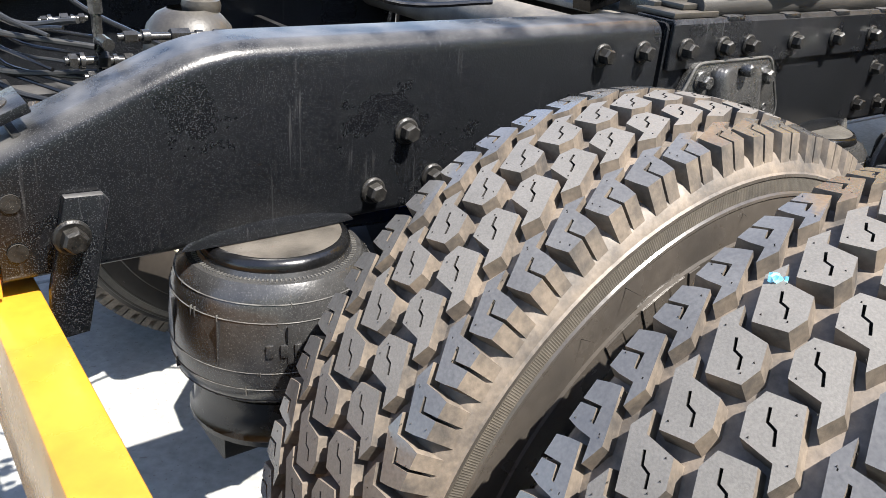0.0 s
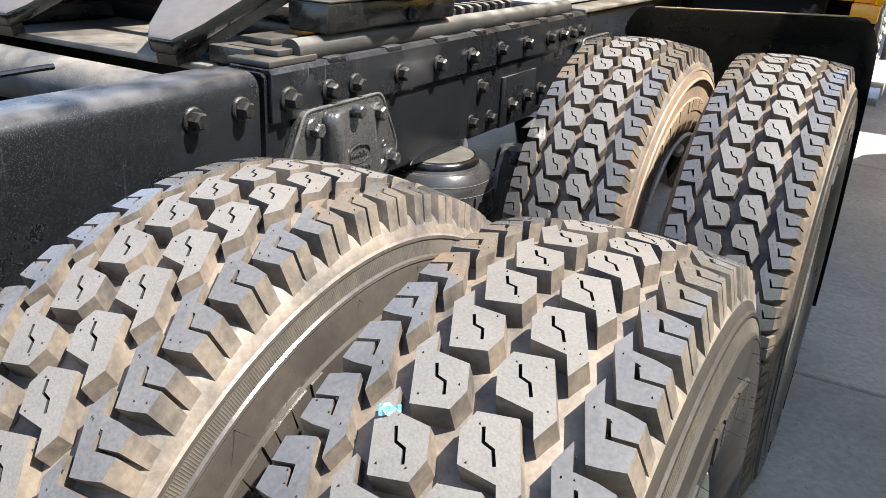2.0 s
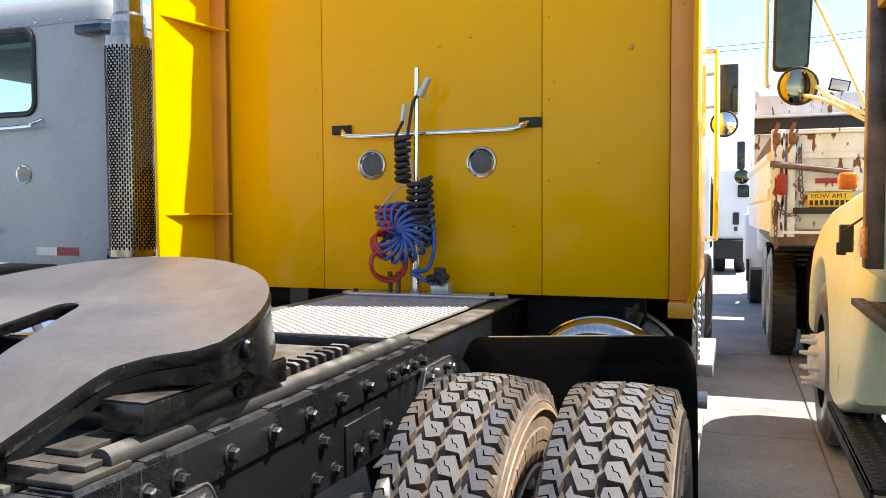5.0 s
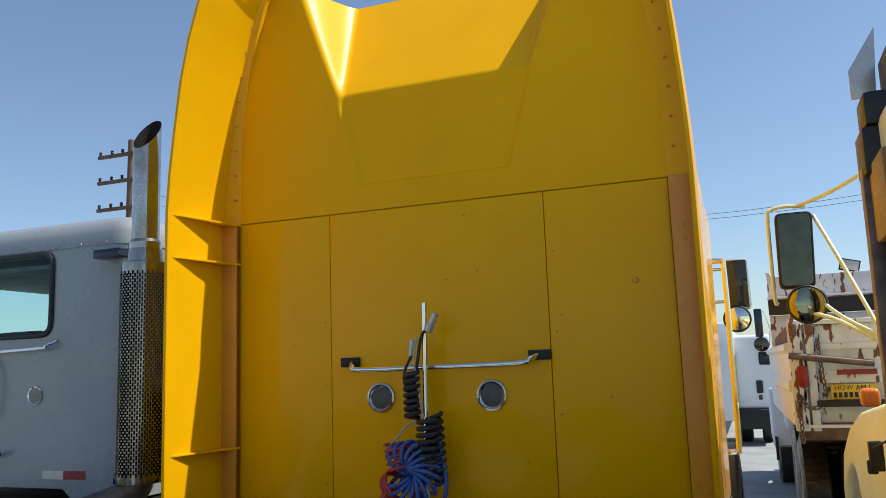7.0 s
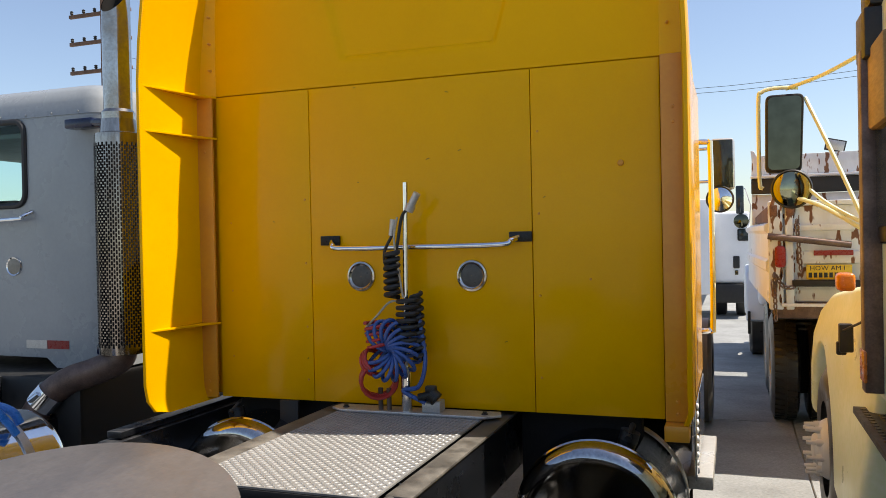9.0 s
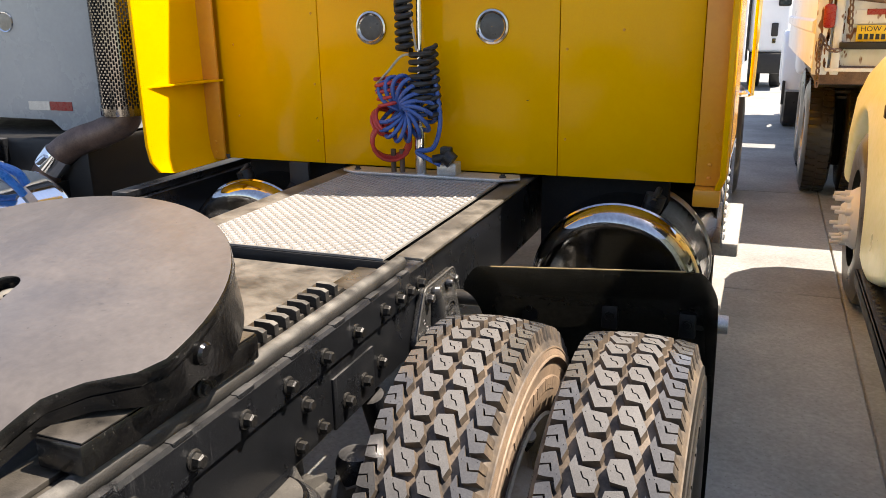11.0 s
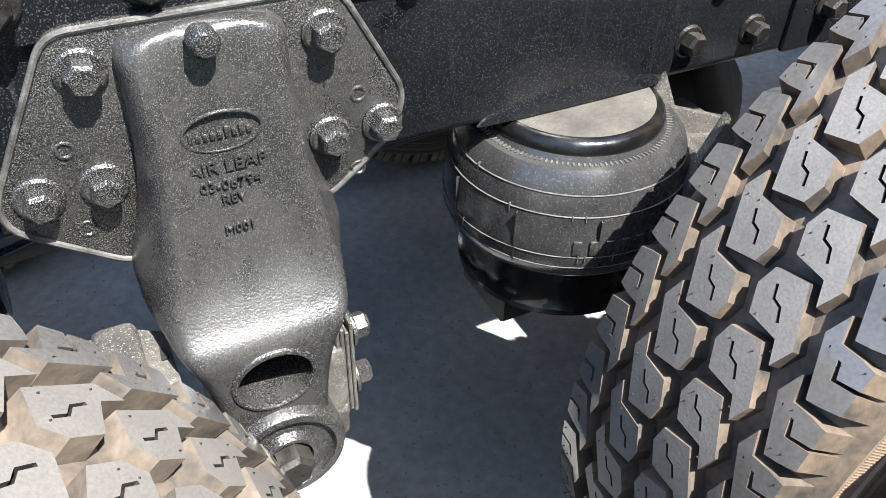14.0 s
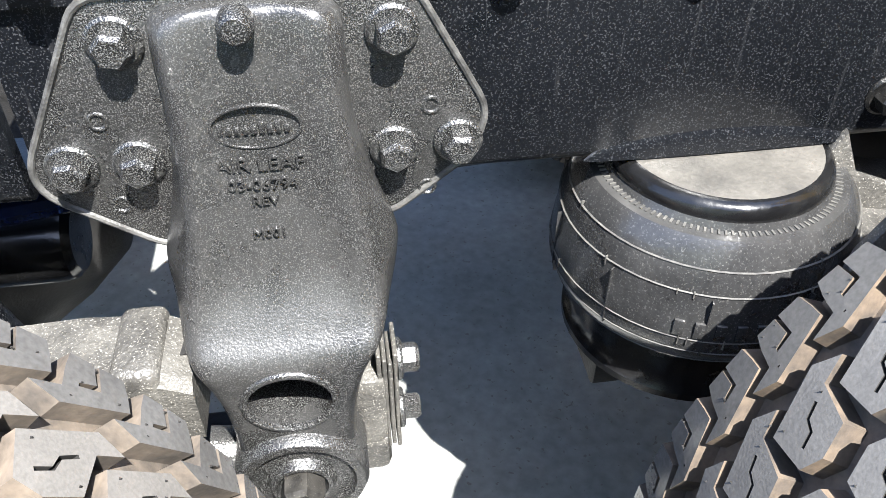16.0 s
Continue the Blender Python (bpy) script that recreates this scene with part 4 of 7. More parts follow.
    box(bm, sgn * 0.485 - 0.028, sgn * 0.485 + 0.028, yc + 0.045, yc + 0.080, 0.500, 0.640, 0.010)
    cyl(bm, (sgn * 0.50, yc + 0.040, 0.545), (sgn * 0.50, yc + 0.076, 0.545), 0.014, seg=16)
    sh = part("shackle", bm, M_GREYCAST, back, "stack of grey steel shackle plates")
    for z in (0.572, 0.645):
        bolt(sh, sgn * 0.490, yc + 0.091, z, BOLT_HANG, way=(0, 1, 0))
    # link rod hanging beside the column, with its bush
    bm = bmesh.new()
    pipe(bm, curve_pts([(sgn * 0.50, yc - 0.098, 0.70), (sgn * 0.502, yc - 0.102, 0.655), (sgn * 0.503, yc - 0.116, 0.60), (sgn * 0.503, yc - 0.121, 0.56)], 6), 0.0105, 12)
    rod = part("link_rod", bm, M_DULL, back, "black link rod")
    bm = bmesh.new()
    cyl(bm, (sgn * 0.480, yc - 0.124, 0.556), (sgn * 0.535, yc - 0.124, 0.556), 0.021, seg=22)
    cyl(bm, (sgn * 0.50, yc - 0.100, 0.548), (sgn * 0.50, yc - 0.062, 0.540), 0.026, seg=22)
    part("bush", bm, M_CAST, rod, "round black bush")
    # leaf arm running to the axle
    bm = bmesh.new()
    loft(bm, [[(sgn * (0.50 + dx * 0.042), y, z + dz * h) for dx, dz in ((-1, -1), (1, -1), (1, 0.7), (0.8, 1), (-0.8, 1), (-1, 0.7))] for y, z, h in ((yc - 0.085, 0.660, 0.034), (yc - 0.11, 0.670, 0.038), (yc - 0.18, 0.674, 0.04), (yc - 0.36, 0.665, 0.04), (yc - 0.52, 0.63, 0.045))])
    part("spring_arm", bm, M_GREYCAST, back, "dusty forged spring arm")
    bm = bmesh.new()
    box(bm, sgn * 0.50 - 0.044, sgn * 0.50 + 0.044, yc - 0.150, yc - 0.108, 0.618, 0.716, 0.010, 3)
    part("spring_clamp", bm, M_GREYCAST, back)
    return back


hanger(3.149, 1)
hanger(4.470, 1)
# air tank slung between the rails
bm = bmesh.new()
lathe(bm, [(2.50, 0.001), (2.502, 0.034), (2.512, 0.044), (2.525, 0.047), (2.905, 0.047), (2.918, 0.044), (2.925, 0.036), (2.926, 0.001)], (0.30, 0, 0.676), "Y", 32)
part("air_tank", bm, M_BAGRIM, truck, "glossy black air tank")
# pressed swelling of the rail's lower edge over each air bag
for y in AXLES:
    bm = bmesh.new()
    secs = []
    for k in range(25):
        u = -1 + k / 12
        h = max(0.0, 1 - u * u)
        secs.append([(0.4285, y - 0.405 + 0.125 * u, RAIL_BOT - 0.001), (0.4300 + 0.0035 * h ** 0.5, y - 0.405 + 0.125 * u, RAIL_BOT - 0.001), (0.4300 + 0.003 * h ** 0.5, y - 0.405 + 0.125 * u, RAIL_BOT + 0.010 * h ** 0.5), (0.4300 + 0.002 * h ** 0.5, y - 0.405 + 0.125 * u, RAIL_BOT + 0.019 * h ** 0.5), (0.4285, y - 0.405 + 0.125 * u, RAIL_BOT + 0.0005 + 0.026 * h ** 0.5)])
    loft(bm, secs)
    part("rail_swelling", bm, M_BLACK, truck, "smooth black swelling on the rail's edge")

# shock tubes and pipes seen under the rail
for y in (2.80, 4.10):
    bm = bmesh.new()
    cyl(bm, (0.40, y, 0.78), (0.42, y + 0.12, 0.42), 0.034, seg=18)
    part("shock_absorber", bm, M_BLACK, truck)
bm = bmesh.new()
pipe(bm, curve_pts([(0.33, 2.3, 0.77), (0.36, 2.6, 0.765), (0.36, 2.9, 0.76), (0.30, 3.1, 0.78)]), 0.014, 10)
part("air_line", bm, M_NAVY, truck, "dark blue air line")
# seat's hidden inner part is stretched inward to block sun reaching the ground
bm = bmesh.new()
prism(bm, [(3.64, 0.50), (3.62, 0.62), (3.67, 0.742), (3.80, 0.715), (3.84, 0.50)], "X", 0.33, 0.545, bevel=0.010, seg=3)
seat = part("axle_seat", bm, M_GREYCAST, truck, "rough cast beige dusty axle seat")
for x in (0.425, 0.53):
    bm = bmesh.new()
    prism(bm, [(3.62, 0.66), (3.635, 0.77), (3.665, 0.825), (3.69, 0.775), (3.79, 0.735), (3.80, 0.68)], "X", x, x + 0.012, bevel=0.003)
    part("web", bm, M_GREYCAST, seat, "thin cast web")
for k in range(6):
    bm = boxed(0.43 + 0.018 * k, 0.443 + 0.018 * k, -0.003, 0.003, -0.008, 0.008, 0.001, turn=Matrix.Translation((0, 3.640, 0.672)) @ Matrix.Rotation(radians(-22), 4, "X"))
    part("cast_mark", bm, M_CAST, seat)
bm = bmesh.new()
lathe(bm, [(0.62, 0.01), (0.62, 0.046), (0.695, 0.050), (0.698, 0.056), (0.712, 0.056), (0.715, 0.050), (0.762, 0.048), (0.780, 0.040), (0.787, 0.02), (0.788, 0.001)], (0.495, 3.825, 0), "Z", 32)
part("brake_chamber", bm, M_BLACK, truck, "black clamped brake chamber with a dusty top")

# ---- hoses and valves behind the rail, at the tail ----
M_CANISTER = material("khaki dusty canister", (0.062, 0.056, 0.045), (0.030, 0.027, 0.023), rough=0.42, scale=14, fine=200, bump=0.2)
M_FITTING = material("oily plated fitting", (0.10, 0.097, 0.092), (0.030, 0.029, 0.027), rough=0.25, metal=0.7, scale=40, fine=200)
bm = bmesh.new()
lathe(bm, [(0.86, 0.066), (0.97, 0.070), (1.012, 0.069), (1.036, 0.062), (1.052, 0.048), (1.060, 0.032)], (0.12, 2.225, 0.0), "Z", 36)
can = part("air_canister", bm, M_CANISTER, truck, "dusty khaki dome canister")
bm = bmesh.new()
lathe(bm, [(1.055, 0.001), (1.055, 0.028), (1.064, 0.030), (1.072, 0.028), (1.074, 0.020), (1.105, 0.017), (1.107, 0.024), (1.118, 0.024), (1.120, 0.001)], (0.12, 2.245, 0.0), "Z", 28)
part("cap", bm, M_BLACKDUST, can, "dark brown screw cap")


def fitting(y0, y1, x, z, r, slope=0.0):
    """A plated tube fitting lying along the truck, with hex nuts and collars."""
    bm = bmesh.new()
    def at(t):
        return (x, y0 + (y1 - y0) * t, z + slope * t)
    cyl(bm, at(0), at(1), r * 0.62, seg=14)
    for t0, t1, k, seg in ((0.05, 0.16, 1.0, 6), (0.20, 0.26, 1.15, 16), (0.44, 0.60, 1.25, 6), (0.66, 0.72, 0.9, 16), (0.82, 0.94, 1.0, 6)):
        cyl(bm, at(t0), at(t1), r * k, seg=seg)
    return part("hose_fitting", bm, M_FITTING, truck, "oily plated hose fitting")


fitting(2.085, 2.245, 0.24, 1.045, 0.0085, -0.003)
fitting(2.015, 2.105, 0.25, 1.020, 0.0098, -0.004)
fitting(2.035, 2.125, 0.26, 1.000, 0.0075, 0.004)
fitting(1.985, 2.095, 0.29, 0.975, 0.0078, 0.012)
fitting(1.960, 2.060, 0.30, 0.962, 0.0066, 0.010)
fitting(2.000, 2.060, 0.20, 1.062, 0.0062, 0.002)
bm = bmesh.new()
cyl(bm, (0.245, 2.060, 1.015), (0.245, 2.060, 1.085), 0.0065, seg=12)
cyl(bm, (0.245, 2.060, 1.078), (0.245, 2.060, 1.098), 0.009, seg=6)
cyl(bm, (0.245, 2.062, 1.045), (0.285, 2.062, 1.045), 0.008, seg=10)
part("valve", bm, M_FITTING, truck, "small plated valve with elbow")
rng = random.Random(11)
for k in range(13):
    z0 = 0.955 + 0.0125 * k
    yk, zk = 2.00 + 0.018 * (k % 5), 0.968 + 0.0085 * k
    bm = bmesh.new()
    pipe(bm, curve_pts([(-0.10 + 0.03 * k, 1.80 + 0.01 * k, z0 + rng.uniform(0.0, 0.10)), (0.05, 1.88 + rng.uniform(0, 0.05), z0 + rng.uniform(0.0, 0.06)), (0.17, 1.94 + rng.uniform(0, 0.03), zk + rng.uniform(-0.01, 0.02)), (0.25, yk, zk)], 8), 0.0027 if k % 4 else 0.0042, 8)
    part("air_hose", bm, (M_GASKET, M_BAGRIM)[k % 2], truck)
for pts, r in (([(0.20, 2.26, 1.03), (0.18, 2.20, 0.98), (0.22, 2.13, 0.955)], 0.007), ([(0.06, 2.28, 1.075), (0.04, 2.45, 1.10), (0.10, 2.62, 1.055), (0.14, 2.80, 1.06)], 0.005), ([(0.02, 2.02, 1.12), (0.10, 2.08, 1.06), (0.18, 2.16, 1.02), (0.22, 2.20, 1.00)], 0.004)):
    bm = bmesh.new()
    pipe(bm, curve_pts(pts, 8), r, 8)
    part("air_hose", bm, M_BAGRIM, truck)

# ---- fifth wheel and deck ----
TILT_5 = radians(13)


def fifth_map(x, s, h):
    """From the plate's own (across, along, up) to the world; the rear ramps bend down."""
    d = -0.25 - s
    if d > -0.06:
        h -= 0.32 * ((d + 0.06) ** 2 / 0.24 if d < 0.06 else d)
    y = 3.392 + s * math.cos(TILT_5) - h * math.sin(TILT_5)
    z = 1.277 + s * math.sin(TILT_5) + h * math.cos(TILT_5)
    return (x, y, z)


def plate_piece(bm, outline, lo, hi):
    a = [bm.verts.new(fifth_map(x, s, lo)) for x, s in outline]
    b = [bm.verts.new(fifth_map(x, s, hi)) for x, s in outline]
    bm.faces.new(a[::-1])
    bm.faces.new(b)
    for i in range(len(a)):
        j = (i + 1) % len(a)
        bm.faces.new((a[i], a[j], b[j], b[i]))


arc = [(0.48 * math.cos(radians(a)), -0.09 + 0.48 * math.sin(radians(a))) for a in range(-4, 185, 4)]
throat = [(0.034 * math.cos(radians(a)), 0.034 * math.sin(radians(a))) for a in range(180, -1, -20)]
flank = [(0.085, -0.25), (0.130, -0.36), (0.165, -0.445), (0.19, -0.475), (0.245, -0.475), (0.275, -0.43), (0.31, -0.345), (0.345, -0.25), (0.39, -0.205), (0.455, -0.165)]
bm = bmesh.new()
prism(bm, flank + arc + [(-x, s) for x, s in flank[::-1]] + throat, "Z", -0.030, 0.0)
es = [e for e in bm.edges if e.is_manifold and e.calc_face_angle(0) > 0.6]
bmesh.ops.bevel(bm, geom=es, offset=0.006, segments=2, affect="EDGES", profile=0.5)
for s in (-0.20, -0.22, -0.24, -0.26, -0.28, -0.30, -0.36, -0.42, -0.1, 0.06, 0.2):
    bmesh.ops.bisect_plane(bm, geom=bm.verts[:] + bm.edges[:] + bm.faces[:], plane_co=(0, s, 0), plane_no=(0, 1, 0))
bmesh.ops.triangulate(bm, faces=[f for f in bm.faces if len(f.verts) > 4])
for v in bm.verts:
    v.co = fifth_map(*v.co)
bm.normal_update()
for f in bm.faces:
    f.material_index = 0 if f.normal.z > 0.55 else 1
plate5 = part("fifth_wheel_plate", bm, [M_PLATE, M_GREASE], truck, "greasy worn steel coupling plate tilted back")
bm = bmesh.new()
edge5 = [(0.195, -0.470), (0.242, -0.470), (0.272, -0.428), (0.307, -0.345), (0.342, -0.25), (0.387, -0.207), (0.452, -0.167)] + [(0.476 * math.cos(radians(a)), -0.09 + 0.476 * math.sin(radians(a))) for a in range(-4, 185, 4)]
edge5 += [(-x, s) for x, s in edge5[6::-1]]


def skirt_depth(s):
    return 0.050 + 0.035 * smooth01((s + 0.25) / 0.18) + 0.040 * smooth01((s + 0.06) / 0.06)


skin = []
for x, s in edge5:
    n = Vector((x, s + 0.06)).normalized() * 0.022
    d = skirt_depth(s)
    skin.append([fifth_map(x, s, -0.029), fifth_map(x, s, -d), fifth_map(x - n.x, s - n.y, -d), fifth_map(x - n.x, s - n.y, -0.029)])
loft(bm, skin)
part("skirt", bm, M_GREASE, plate5, "black greasy cast skirt round the plate")
for s in (-0.26, -0.1, 0.1, 0.25):
    bm = bmesh.new()
    w = 0.27 if abs(s) > 0.2 else 0.40
    plate_piece(bm, [(-w, s), (w, s), (w, s + 0.02), (-w, s + 0.02)], -0.07, -0.031)
    bmesh.ops.recalc_face_normals(bm, faces=bm.faces[:])
    part("rib", bm, M_GREASE, plate5, "black cast rib under the plate")
for s in (1, -1):
    bm = bmesh.new()
    prism(bm, [(3.24, 1.085), (3.54, 1.085), (3.50, 1.14), (3.44, 1.235), (3.33, 1.235), (3.28, 1.14)], "X", s * 0.335, s * 0.395, bevel=0.006)
    br = part("pivot_bracket", bm, M_GREASE, plate5, "black pivot bracket")
    bm = bmesh.new()
    lathe(bm, [(s * 0.38, 0.020), (s * 0.484, 0.020), (s * 0.489, 0.016), (s * 0.490, 0.001)], (0, 3.355, 1.222), "X", 22)
    part("pivot_pin", bm, M_GREASE, br, "round pivot pin end")
    bolt(br, s * 0.432, 3.40, 1.130, BOLT_SMALL, way=(s, 0, 0))
    bm = boxed(s * 0.385 - 0.045, s * 0.385 + 0.045, 3.13, 3.58, 1.112, 1.163, 0.005)
    part("saddle_bar", bm, M_GREASE, br, "black saddle bar with a dusty top")
    bm = boxed(s * 0.385 - 0.043, s * 0.385 + 0.043, 3.135, 3.575, 1.1635, 1.1665, 0.001)
    part("saddle_top", bm, M_BLACKDUST, br, "brown dusty top face")
    # slider bed and tooth rack
    bm = boxed(s * 0.33 - 0.055, s * 0.33 + 0.03, 3.0, 4.06, 1.062, 1.092, 0.003)
    bed = part("slider_bed", bm, M_BLACKDUST, truck, "black slide bed with lock teeth")
    for k in range(8):
        bm = bmesh.new()
        y = 3.685 + 0.0445 * k
        prism(bm, [(s * 0.315, 1.09), (s * 0.367, 1.09), (s * 0.367, 1.114), (s * 0.355, 1.119), (s * 0.315, 1.119)], "Y", y, y + 0.017, bevel=0.002)
        part("tooth", bm, M_ROD, bed)
    bm = boxed(s * 0.385 - 0.045, s * 0.385 + 0.045, 2.975, 3.10, 1.073, 1.083, 0.002)
    part("shim_plate", bm, M_BLACKDUST, truck, "thin dusty steel plate on the rail")
    bm = boxed(s * 0.36 - 0.06, s * 0.36 + 0.05, 3.02, 3.16, 1.084, 1.094, 0.002)
    part("shim_plate", bm, M_BLACKDUST, truck, "thin dusty steel plate on the rail")
    bm = boxed(s * 0.35 - 0.05, s * 0.35 + 0.02, 3.05, 3.20, 1.095, 1.105, 0.002)
    part("shim_plate", bm, M_BLACKDUST, truck, "thin dusty steel plate on the rail")
    bm = boxed(s * 0.33 - 0.03, s * 0.33 + 0.035, 4.07, 4.25, 1.064, 1.082, 0.002)
    part("stop_bar", bm, M_BLACKDUST, truck)
bm = boxed(-0.29, 0.29, 2.98, 4.275, 1.048, 1.060, 0.002)
part("slide_base", bm, M_DUSTTOP, truck, "dusty flat steel base plate")
bm = boxed(-0.33, 0.33, 3.28, 3.50, 1.06, 1.10, 0.006)
part("slide_saddle", bm, M_BLACK, truck)

# diamond tread deck
bm = boxed(-0.335, 0.345, 4.315, 5.47, 1.082, 1.090, 0.001, 1)
deck = part("deck_plate", bm, M_DECK, truck, "bright aluminium diamond tread deck plate")
verts, faces = [], []
for iy in range(58):
    for ix in range(33):
        x, y = -0.322 + 0.0204 * ix, 4.328 + 0.0192 * iy
        a = radians(45 if (ix + iy) % 2 else -45)
        ca, sa = math.cos(a), math.sin(a)
        k = len(verts)
        for u, v, h in ((-0.0115, 0, 0), (0, -0.0035, 0), (0.0115, 0, 0), (0, 0.0035, 0), (-0.005, 0, 0.003), (0.005, 0, 0.003)):
            verts.append((x + u * ca - v * sa, y + u * sa + v * ca, 1.0899 + h))
        faces += [[k, k + 1, k + 4], [k + 1, k + 5, k + 4], [k + 1, k + 2, k + 5], [k + 2, k + 3, k + 5], [k + 3, k + 4, k + 5], [k + 3, k, k + 4]]
me = bpy.data.meshes.new("tread_pattern")
me.from_pydata(verts, [], faces)
tagged(place("tread_pattern", me, M_DIAMOND, deck, smooth=False), kind="stuff")
bm = boxed(-0.35, 0.36, 4.31, 4.33, 1.02, 1.081, 0.002)
part("deck_crossbar", bm, M_DULL, truck)
for s in (1, -1):
    bm = boxed(s * 0.398 - 0.046, s * 0.398 + 0.042, 4.38, 6.2, 1.068, 1.080, 0.004)
    part("rail_cap", bm, M_DUSTTOP, truck, "dusty brown top flange of the rail")
bm = bmesh.new()
prism(bm, [(-0.37, 5.43), (-0.30, 5.385), (0.36, 5.385), (0.42, 5.44), (0.40, 5.50), (-0.36, 5.50)], "Z", 1.092, 1.104, bevel=0.003)
strip = part("deck_edge_plate", bm, M_ALU, truck, "pale aluminium plate at the deck's front")
for x in (-0.30, 0.35):
    bolt(strip, x, 5.43, 1.104, BOLT_SMALL, way=(0, 0, 1))

# hose pole with coiled lines
bm = bmesh.new()
cyl(bm, (0.0, 5.42, 1.10), (0.012, 5.42, 2.10), 0.0125, seg=16)
cyl(bm, (0.0, 5.42, 1.10), (0.0, 5.42, 1.30), 0.024, seg=20)
hpole = part("hose_pole", bm, M_CHROME, truck, "chromed upright hose pole")
bm = bmesh.new()
cyl(bm, (0.035, 5.41, 1.985), (0.075, 5.40, 2.05), 0.016, seg=14)
cyl(bm, (0.03, 5.41, 1.975), (0.045, 5.408, 2.0), 0.021, seg=14)
part("plug", bm, M_ALU, hpole, "grey electrical plug")
bm = bmesh.new()
cyl(bm, (-0.055, 5.41, 1.87), (-0.04, 5.41, 1.94), 0.011, 0.017, seg=14)
part("plug", bm, M_ALU, hpole, "grey electrical plug")


def helix(p, q, r, turns, wire, squash=1.0, n=18):
    """A coil of wire round the line from p to q."""
    p, q = Vector(p), Vector(q)
    d = (q - p).normalized()
    a = d.orthogonal().normalized()
    b = d.cross(a)
    total = int(turns * n)
    bm = bmesh.new()
    pipe(bm, [p + (q - p) * (i / total) + r * (math.cos(2 * math.pi * i / n) * a + squash * math.sin(2 * math.pi * i / n) * b) for i in range(total + 1)], wire, 7)
    return bm


part("power_coil", helix((-0.050, 5.40, 1.60), (-0.050, 5.40, 1.80), 0.028, 7, 0.0115), M_GASKET, hpole, "coiled black electric cable")
part("power_coil", helix((0.02, 5.39, 1.40), (0.03, 5.39, 1.60), 0.045, 7, 0.011), M_GASKET, hpole, "coiled black electric cable")
part("power_coil", helix((0.075, 5.40, 1.33), (0.06, 5.40, 1.62), 0.022, 9, 0.010), M_GASKET, hpole, "coiled black electric cable")
bm = bmesh.new()
pipe(bm, curve_pts([(-0.045, 5.41, 1.88), (-0.085, 5.405, 1.80), (-0.075, 5.40, 1.74), (-0.03, 5.40, 1.80), (0.0, 5.405, 1.95), (0.035, 5.41, 1.985)]), 0.007, 8)
part("cable", bm, M_GASKET, hpole)
bm = bmesh.new()
pipe(bm, curve_pts([(-0.02, 5.40, 1.95), (-0.035, 5.395, 1.86), (-0.02, 5.395, 1.74), (0.0, 5.40, 1.60)]), 0.005, 8)
part("cable", bm, M_TAN, hpole)
bm = bmesh.new()
pipe(bm, curve_pts([(0.0, 5.40, 1.585), (-0.06, 5.39, 1.58), (-0.12, 5.385, 1.52), (-0.17, 5.38, 1.47)]), 0.005, 8)
part("cable", bm, M_TAN, hpole)


def ring_coil(c, radius, loop, count, wire, a0, a1, mat, label):
    """Loops fanned round a centre, as a hung air-line coil folds."""
    pts = []
    n = 22
    for i in range(count * n + 1):
        t = i / (count * n)
        fan = radians(a0 + (a1 - a0) * t)
        out = Vector((math.cos(fan), 0, math.sin(fan)))
        k = 2 * math.pi * i / n
        pts.append(Vector(c) + out * (radius + loop * math.cos(k)) + Vector((-math.sin(fan), 0, math.cos(fan))) * (0.40 * loop * math.sin(k)) + Vector((0, -0.7 * loop * math.sin(k + 0.6 * math.sin(9 * t)), 0)))
    bm = bmesh.new()
    pipe(bm, pts, wire, 8)
    return part("air_line_coil", bm, mat, hpole, label)


ring_coil((-0.050, 5.375, 1.375), 0.066, 0.066, 15, 0.0088, -165, 150, M_BLUE, "bright blue coiled air line")
part("air_line_coil", helix((-0.10, 5.385, 1.38), (-0.115, 5.38, 1.50), 0.058, 4.5, 0.008, 0.8), M_RED, hpole, "red coiled air line")
part("air_line_coil", helix((-0.135, 5.415, 1.245), (-0.105, 5.365, 1.235), 0.078, 3.5, 0.0085), M_RED, hpole, "red coiled air line")
part("air_line_coil", helix((-0.155, 5.40, 1.31), (-0.12, 5.38, 1.33), 0.060, 2.5, 0.008), M_RED, hpole, "red coiled air line")
bm = bmesh.new()
pipe(bm, curve_pts([(0.06, 5.40, 1.58), (0.085, 5.395, 1.45), (0.10, 5.39, 1.32), (0.07, 5.385, 1.22), (0.0, 5.38, 1.20), (0.08, 5.38, 1.16), (0.10, 5.385, 1.15)]), 0.010, 8)
part("air_line", bm, M_BLUE, hpole)
for x in (-0.125, -0.085):
    bm = bmesh.new()
    cyl(bm, (x, 5.42, 1.10), (x, 5.42, 1.20), 0.011, seg=12)
    part("line_fitting", bm, M_RUSTPIPE, hpole, "brown metal line fitting")
bm = boxed(0.075, 0.16, 5.40, 5.47, 1.104, 1.155, 0.006)
part("socket_box", bm, M_ALU, truck, "pale grey socket box on the deck")
bm = bmesh.new()
cyl(bm, (0.07, 5.385, 1.17), (0.135, 5.39, 1.185), 0.019, seg=16)
cyl(bm, (0.12, 5.39, 1.19), (0.15, 5.39, 1.165), 0.032, seg=16)
box(bm, 0.10, 0.15, 5.375, 5.405, 1.19, 1.225, 0.008)
part("glad_hand", bm, M_BOLT, truck, "grey cast hose coupling")

# ---- cab ----
CAB_Y, CAB_L, CAB_R, CAB_B, CAB_S, CAB_T = 5.54, -1.035, 1.083, 1.10, 2.57, 3.80


